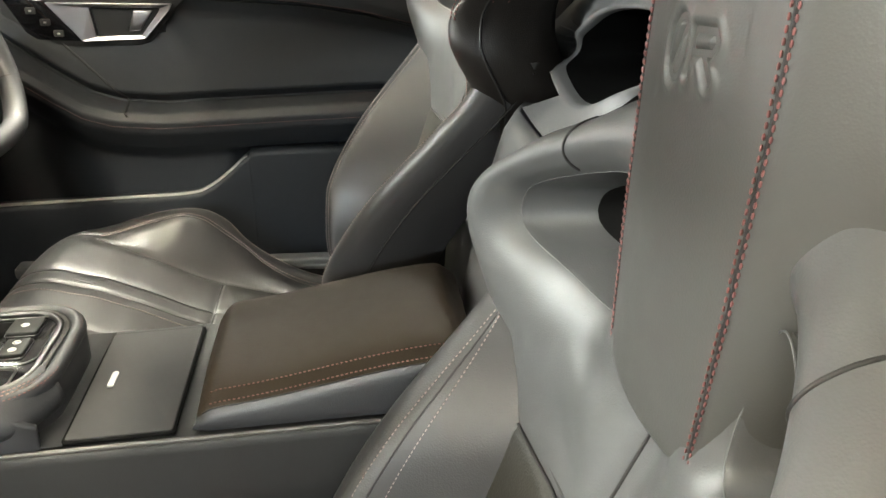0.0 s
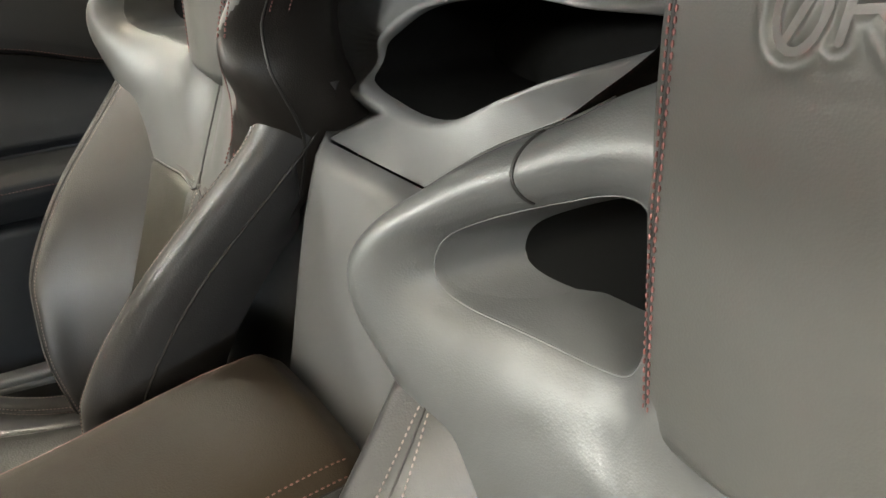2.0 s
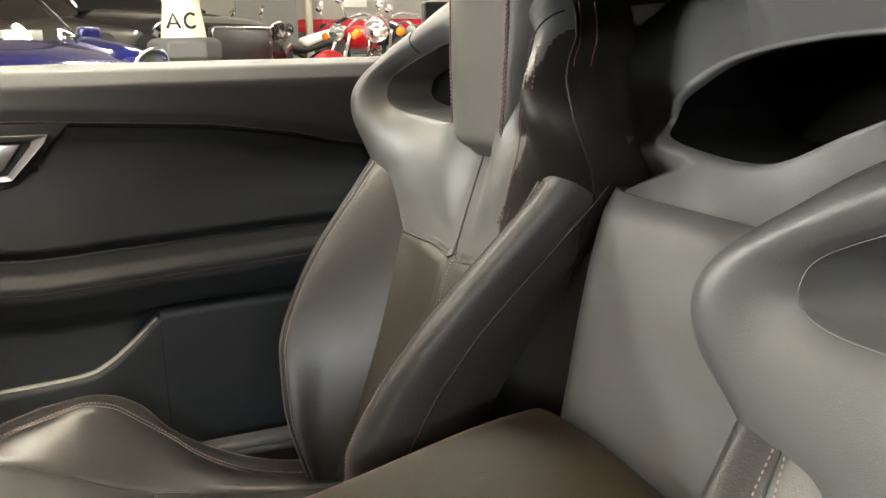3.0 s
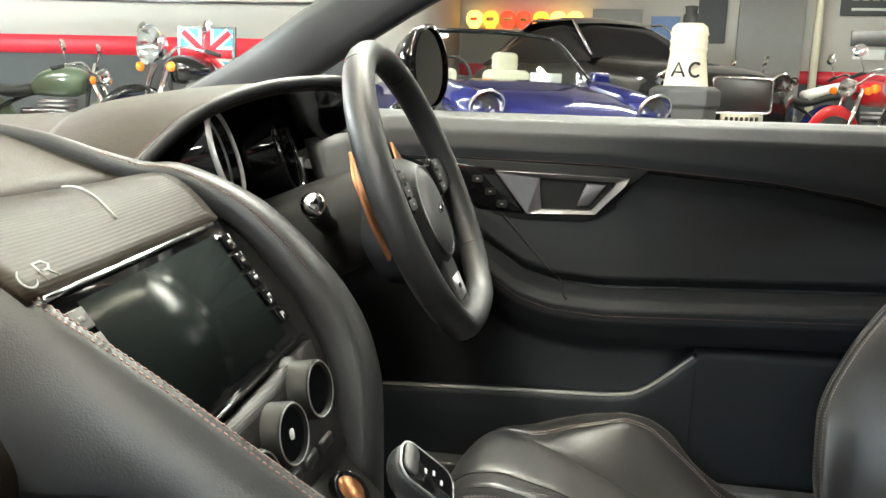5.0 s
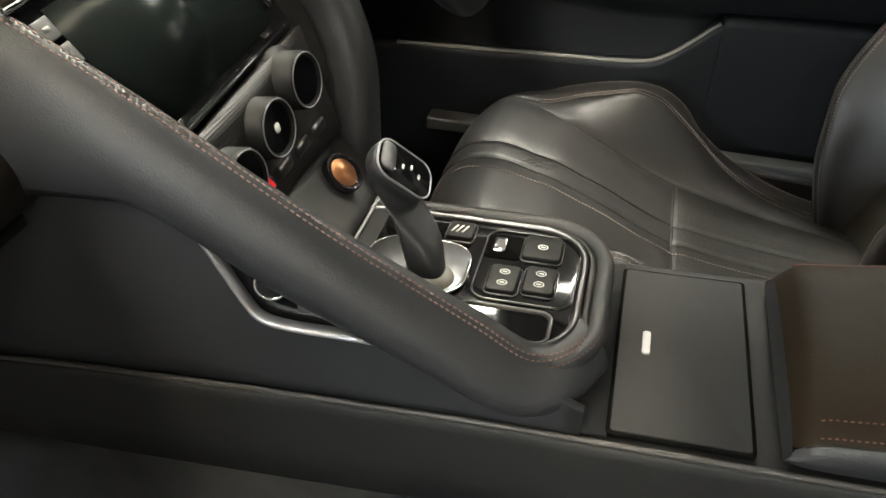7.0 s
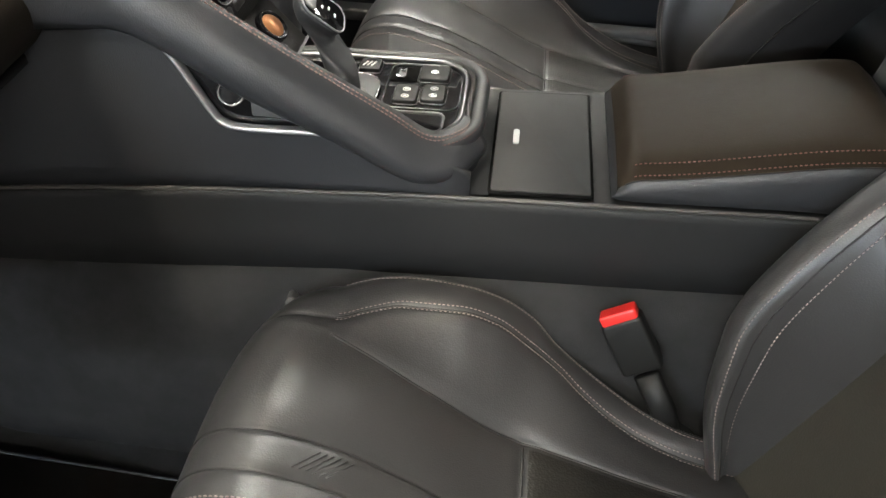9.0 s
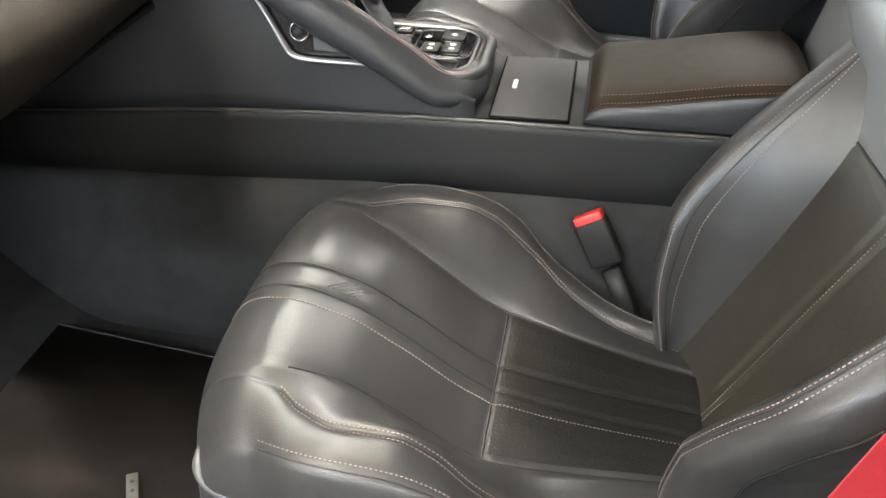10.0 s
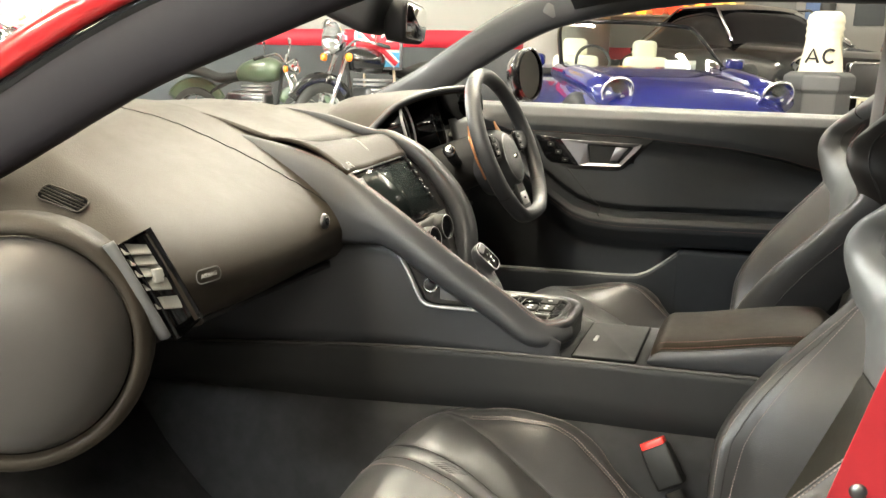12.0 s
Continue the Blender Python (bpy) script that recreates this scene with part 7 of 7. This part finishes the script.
# ---- motorcycles ----
def motorcycle(loc, turn, tank, label, lamp=0.09, fairing=None, seat_mat=RUBBER, lamp_z=0.93, bars=0.36, size=1.0):
    m = pose(*loc, 0, 0, turn) @ Matrix.Diagonal((size, size, size, 1))
    t = thing("motorcycle", loc, label, "motorcycle", "parked motorcycles")

    def V(*p):
        return m @ Vector(p)
    for x in (-0.68, 0.74):
        w = part("wheel", turned(lathe([(0.24, -0.05), (0.31, -0.05), (0.33, 0), (0.31, 0.05), (0.24, 0.05)], 28), m @ Matrix.Translation((x, 0, 0.33)) @ Matrix.Rotation(math.pi / 2, 4, "X")), RUBBER, t, "black tyre")
        part("rim", turned(lathe([(0.25, -0.04), (0.22, 0), (0.25, 0.04)], 28), m @ Matrix.Translation((x, 0, 0.33)) @ Matrix.Rotation(math.pi / 2, 4, "X")), CHROME, w)
        for k in range(8):
            a = math.pi * k / 4
            part("spoke", tube([V(x + 0.04 * math.cos(a), 0, 0.33 + 0.04 * math.sin(a)), V(x + 0.24 * math.cos(a), 0, 0.33 + 0.24 * math.sin(a))], 0.005, 5, up=(0.3, 1, 0.2)), CHROME, w)
        part("mudguard", sweep([V(x + 0.36 * math.cos(a), 0, 0.33 + 0.36 * math.sin(a)) for a in np.linspace(0.5, 2.6, 14)], lambda f: circle(0.07, 8, 0.012), up=tuple(m.to_3x3() @ Vector((0, 1, 0)))), tank, t)
    for s in (-0.09, 0.09):
        part("fork_leg", tube([V(0.74, s, 0.33), V(0.50, s, 0.92)], 0.022, 8), CHROME, t)
        part("exhaust", tube(spline([V(0.25, s * 1.6, 0.45), V(0.2, s * 2, 0.28), V(-0.2, s * 2, 0.25), V(-0.85, s * 2, 0.32)], 14), 0.035, 8), CHROME, t)
        part("grip", tube([V(0.36, s * 4.2, 1.03), V(0.30, s * 5.4, 1.0)], 0.018, 8), RUBBER, t)
        part("bar_mirror", turned(lathe([(0, 0.012), (0.05, 0.01), (0.06, 0)], 16), m @ Matrix.Translation((0.38, s * 4.6, 1.22)) @ Matrix.Rotation(1.3, 4, "Y")), CHROME, t)
        part("mirror_stem", tube([V(0.38, s * 4.0, 1.04), V(0.38, s * 4.6, 1.2)], 0.006, 5), CHROME, t)
        part("indicator", turned(lathe([(0, 0.04), (0.035, 0.03), (0.04, 0)], 14), m @ Matrix.Translation((0.55, s * 2.2, 0.9)) @ Matrix.Rotation(math.pi / 2, 4, "Y")), ORANGE, t)
    part("handlebar", tube(spline([V(0.36, -bars, 1.03), V(0.44, -0.15, 1.06), V(0.47, 0, 0.97), V(0.44, 0.15, 1.06), V(0.36, bars, 1.03)], 20), 0.013, 8), CHROME, t)
    lm = m @ Matrix.Translation((0.60, 0, lamp_z)) @ Matrix.Rotation(math.pi / 2 - 0.1, 4, "Y")
    h = part("headlamp", turned(lathe([(0, -0.1), (lamp * 0.7, -0.09), (lamp, 0.0), (lamp * 1.05, 0.02)], 24), lm), CHROME, t, "chrome headlamp")
    part("lamp_glass", turned(lathe([(0, 0.045), (lamp * 0.6, 0.035), (lamp, 0.015)], 24), lm), GLASS_LAMP, h)
    part("fuel_tank", sweep(spline([V(0.42, 0, 0.86), V(0.3, 0, 0.88), V(0.05, 0, 0.86), V(-0.12, 0, 0.80)], 14), lambda f: circle(0.05 + 0.10 * math.sin(math.pi * (0.15 + 0.8 * f)), 16, 0.04 + 0.09 * math.sin(math.pi * (0.15 + 0.8 * f)))), tank, t, "glossy fuel tank")
    part("saddle", sweep(spline([V(-0.1, 0, 0.80), V(-0.35, 0, 0.77), V(-0.6, 0, 0.84), V(-0.8, 0, 0.86)], 12), lambda f: circle(0.13, 14, 0.05)), seat_mat, t, "padded saddle")
    part("engine_block", turned(box(-0.22, 0.28, -0.14, 0.14, 0.28, 0.62), m), ALU_DARK, t, bevel=0.04)
    for k in range(5):
        part("cooling_fin", turned(box(-0.02, 0.24, -0.15, 0.15, 0.50 + k * 0.045, 0.52 + k * 0.045), m), ALU, t)
    part("frame_tube", tube(spline([V(0.45, 0, 0.9), V(0.3, 0, 0.35), V(-0.2, 0, 0.25), V(-0.5, 0, 0.55), V(-0.1, 0, 0.78), V(0.45, 0, 0.9)], 24), 0.02, 8), RUBBER, t)
    if fairing:
        part("fairing", sweep(spline([V(0.72, 0, 0.85), V(0.55, 0, 0.92), V(0.3, 0, 0.75), V(0.0, 0, 0.55)], 14), lambda f: circle(0.12 + 0.13 * math.sin(math.pi * f * 0.8), 16, 0.10 + 0.17 * math.sin(math.pi * f * 0.8))), fairing, t, "moulded fairing")
        part("tail_unit", sweep([V(-0.35, 0, 0.85), V(-0.7, 0, 0.96), V(-0.95, 0, 1.03)], lambda f: circle(0.13 - 0.08 * f, 12, 0.07 - 0.04 * f)), WHITE_PRINT, t)
    return t


motorcycle((-3.57, 7.0, 0.3), -115, PAINT_BLACK, "chrome cruiser motorcycle with a large round headlamp", lamp=0.15, lamp_z=1.07)
motorcycle((-4.95, 6.7, 0.3), 10, GREEN_PAINT, "dark green motorcycle with chrome engine", size=0.86)
motorcycle((-5.2, 4.3, 0.3), -60, PAINT_BLACK, "black motorcycle with high chrome handlebars beside the banner")
motorcycle((1.85, 10.6, 0.3), 195, PAINT_BLUE, "blue and white sports motorcycle", fairing=PAINT_BLUE)
motorcycle((2.65, 9.3, 0.3), 215, PAINT_RED, "red and cream motorcycle", seat_mat=CREAM)
motorcycle((2.45, 7.9, 0.3), 235, PAINT_BLACK, "chrome chopper with orange lamps and tan trim", seat_mat=TAN, lamp=0.12)
motorcycle((3.6, 9.8, 0.3), 225, PAINT_RED, "red motorcycle at the end of the row")

# far door mirror
dm = thing("door_mirror", (-0.645, 1.80, 1.02), "black door mirror outside the driver's window", "door mirror")
part("mirror_shell", turned(lathe([(0, -0.05), (0.055, -0.045), (0.078, -0.01), (0.080, 0.01), (0.072, 0.012)], 28), facing((-0.645, 1.80, 1.108), (0.93, -0.32, 0.07)) @ Matrix.Diagonal((0.85, 1.0, 1, 1))), GLOSS, dm)
part("mirror_pane", turned(lathe([(0, 0.006), (0.071, 0.006)], 28), facing((-0.645, 1.80, 1.108), (0.93, -0.32, 0.07)) @ Matrix.Diagonal((0.85, 1.0, 1, 1))), MIRROR, dm)
part("mirror_foot", tube([(-0.665, 1.79, 1.05), (-0.68, 1.72, 1.02)], 0.02, 8), GLOSS, dm)

# ---- outer skin of the red sports car ----
sc = thing("sports_car_body", (-0.2, YC, 0.0), "glossy red sports coupe body with its passenger door open", "car")
part("roof_skin", surf(lambda u, v: roof_fn(u, v) + Vector((0, 0, 0.045)), 24, 24), PAINT_RED, sc, "red painted roof", solid=0.008)


def bonnet(u, v):
    x, s = lerp(-2.35, -1.40, u), lerp(-1, 1, v)
    return Vector((x - 0.12 * (1 - s * s) * (1 - u), YC + s * lerp(0.78, 0.90, u), table(u, [0, 0.1, 0.5, 1], [0.52, 0.64, 0.84, 0.93]) - 0.10 * abs(s) ** 4))


part("bonnet", surf(bonnet, 20, 24), PAINT_RED, sc, "long red bonnet", solid=0.008)
part("front_bumper", surf(lambda u, v: Vector((lerp(-2.47, -2.42, v) + 0.12 * (2 * u - 1) ** 2, lerp(0.035, 1.595, u), lerp(0.52, 0.20, v))), 20, 6), PAINT_RED, sc, solid=0.008)
part("tail_deck", surf(lambda u, v: Vector((lerp(0.95, 2.05, u), YC + lerp(-1, 1, v) * lerp(0.55, 0.80, u), table(u, [0, 0.5, 0.9, 1], [1.26, 1.02, 0.90, 0.84]) - 0.06 * abs(lerp(-1, 1, v)) ** 3)), 16, 20), PAINT_RED, sc, "red sloping tail", solid=0.008)
part("rear_bumper", surf(lambda u, v: Vector((lerp(2.05, 2.10, v) - 0.12 * (2 * u - 1) ** 2, lerp(0.035, 1.595, u), lerp(0.84, 0.22, v))), 20, 6), PAINT_RED, sc, solid=0.008)
for name, x0, x1, y0, sgn, top in (("driver_side_panel", -1.12, 0.72, 1.745, 1, 0.99), ("front_wing", -2.35, -1.12, 1.715, 1, 0.86), ("front_wing", -2.35, -1.12, -0.085, -1, 0.86), ("rear_quarter", 0.72, 2.05, 1.725, 1, 0.98), ("rear_quarter", 0.72, 2.05, -0.095, -1, 0.98)):
    part(name, surf(lambda u, v: Vector((lerp(x0, x1, u), y0 + sgn * 0.03 * math.sin(math.pi * v) - sgn * 0.05 * v ** 4, lerp(0.22 + 0.40 * max(0.0, 1 - ((lerp(x0, x1, u) + 1.62) / 0.36) ** 2) ** 0.5 + 0.40 * max(0.0, 1 - ((lerp(x0, x1, u) - 1.12) / 0.36) ** 2) ** 0.5, top, v))), 36, 10), PAINT_RED, sc, solid=0.006)
wheel_set(sc, pose(-2.4, YC, 0, 0, 0, -90), [(-0.79, 0.78), (0.79, 0.78), (-0.79, 3.52), (0.79, 3.52)])
part("underbody", box(-2.2, 1.95, 0.10, 1.53, 0.14, 0.175), RUBBER, sc, "black underbody", bevel=0.01)
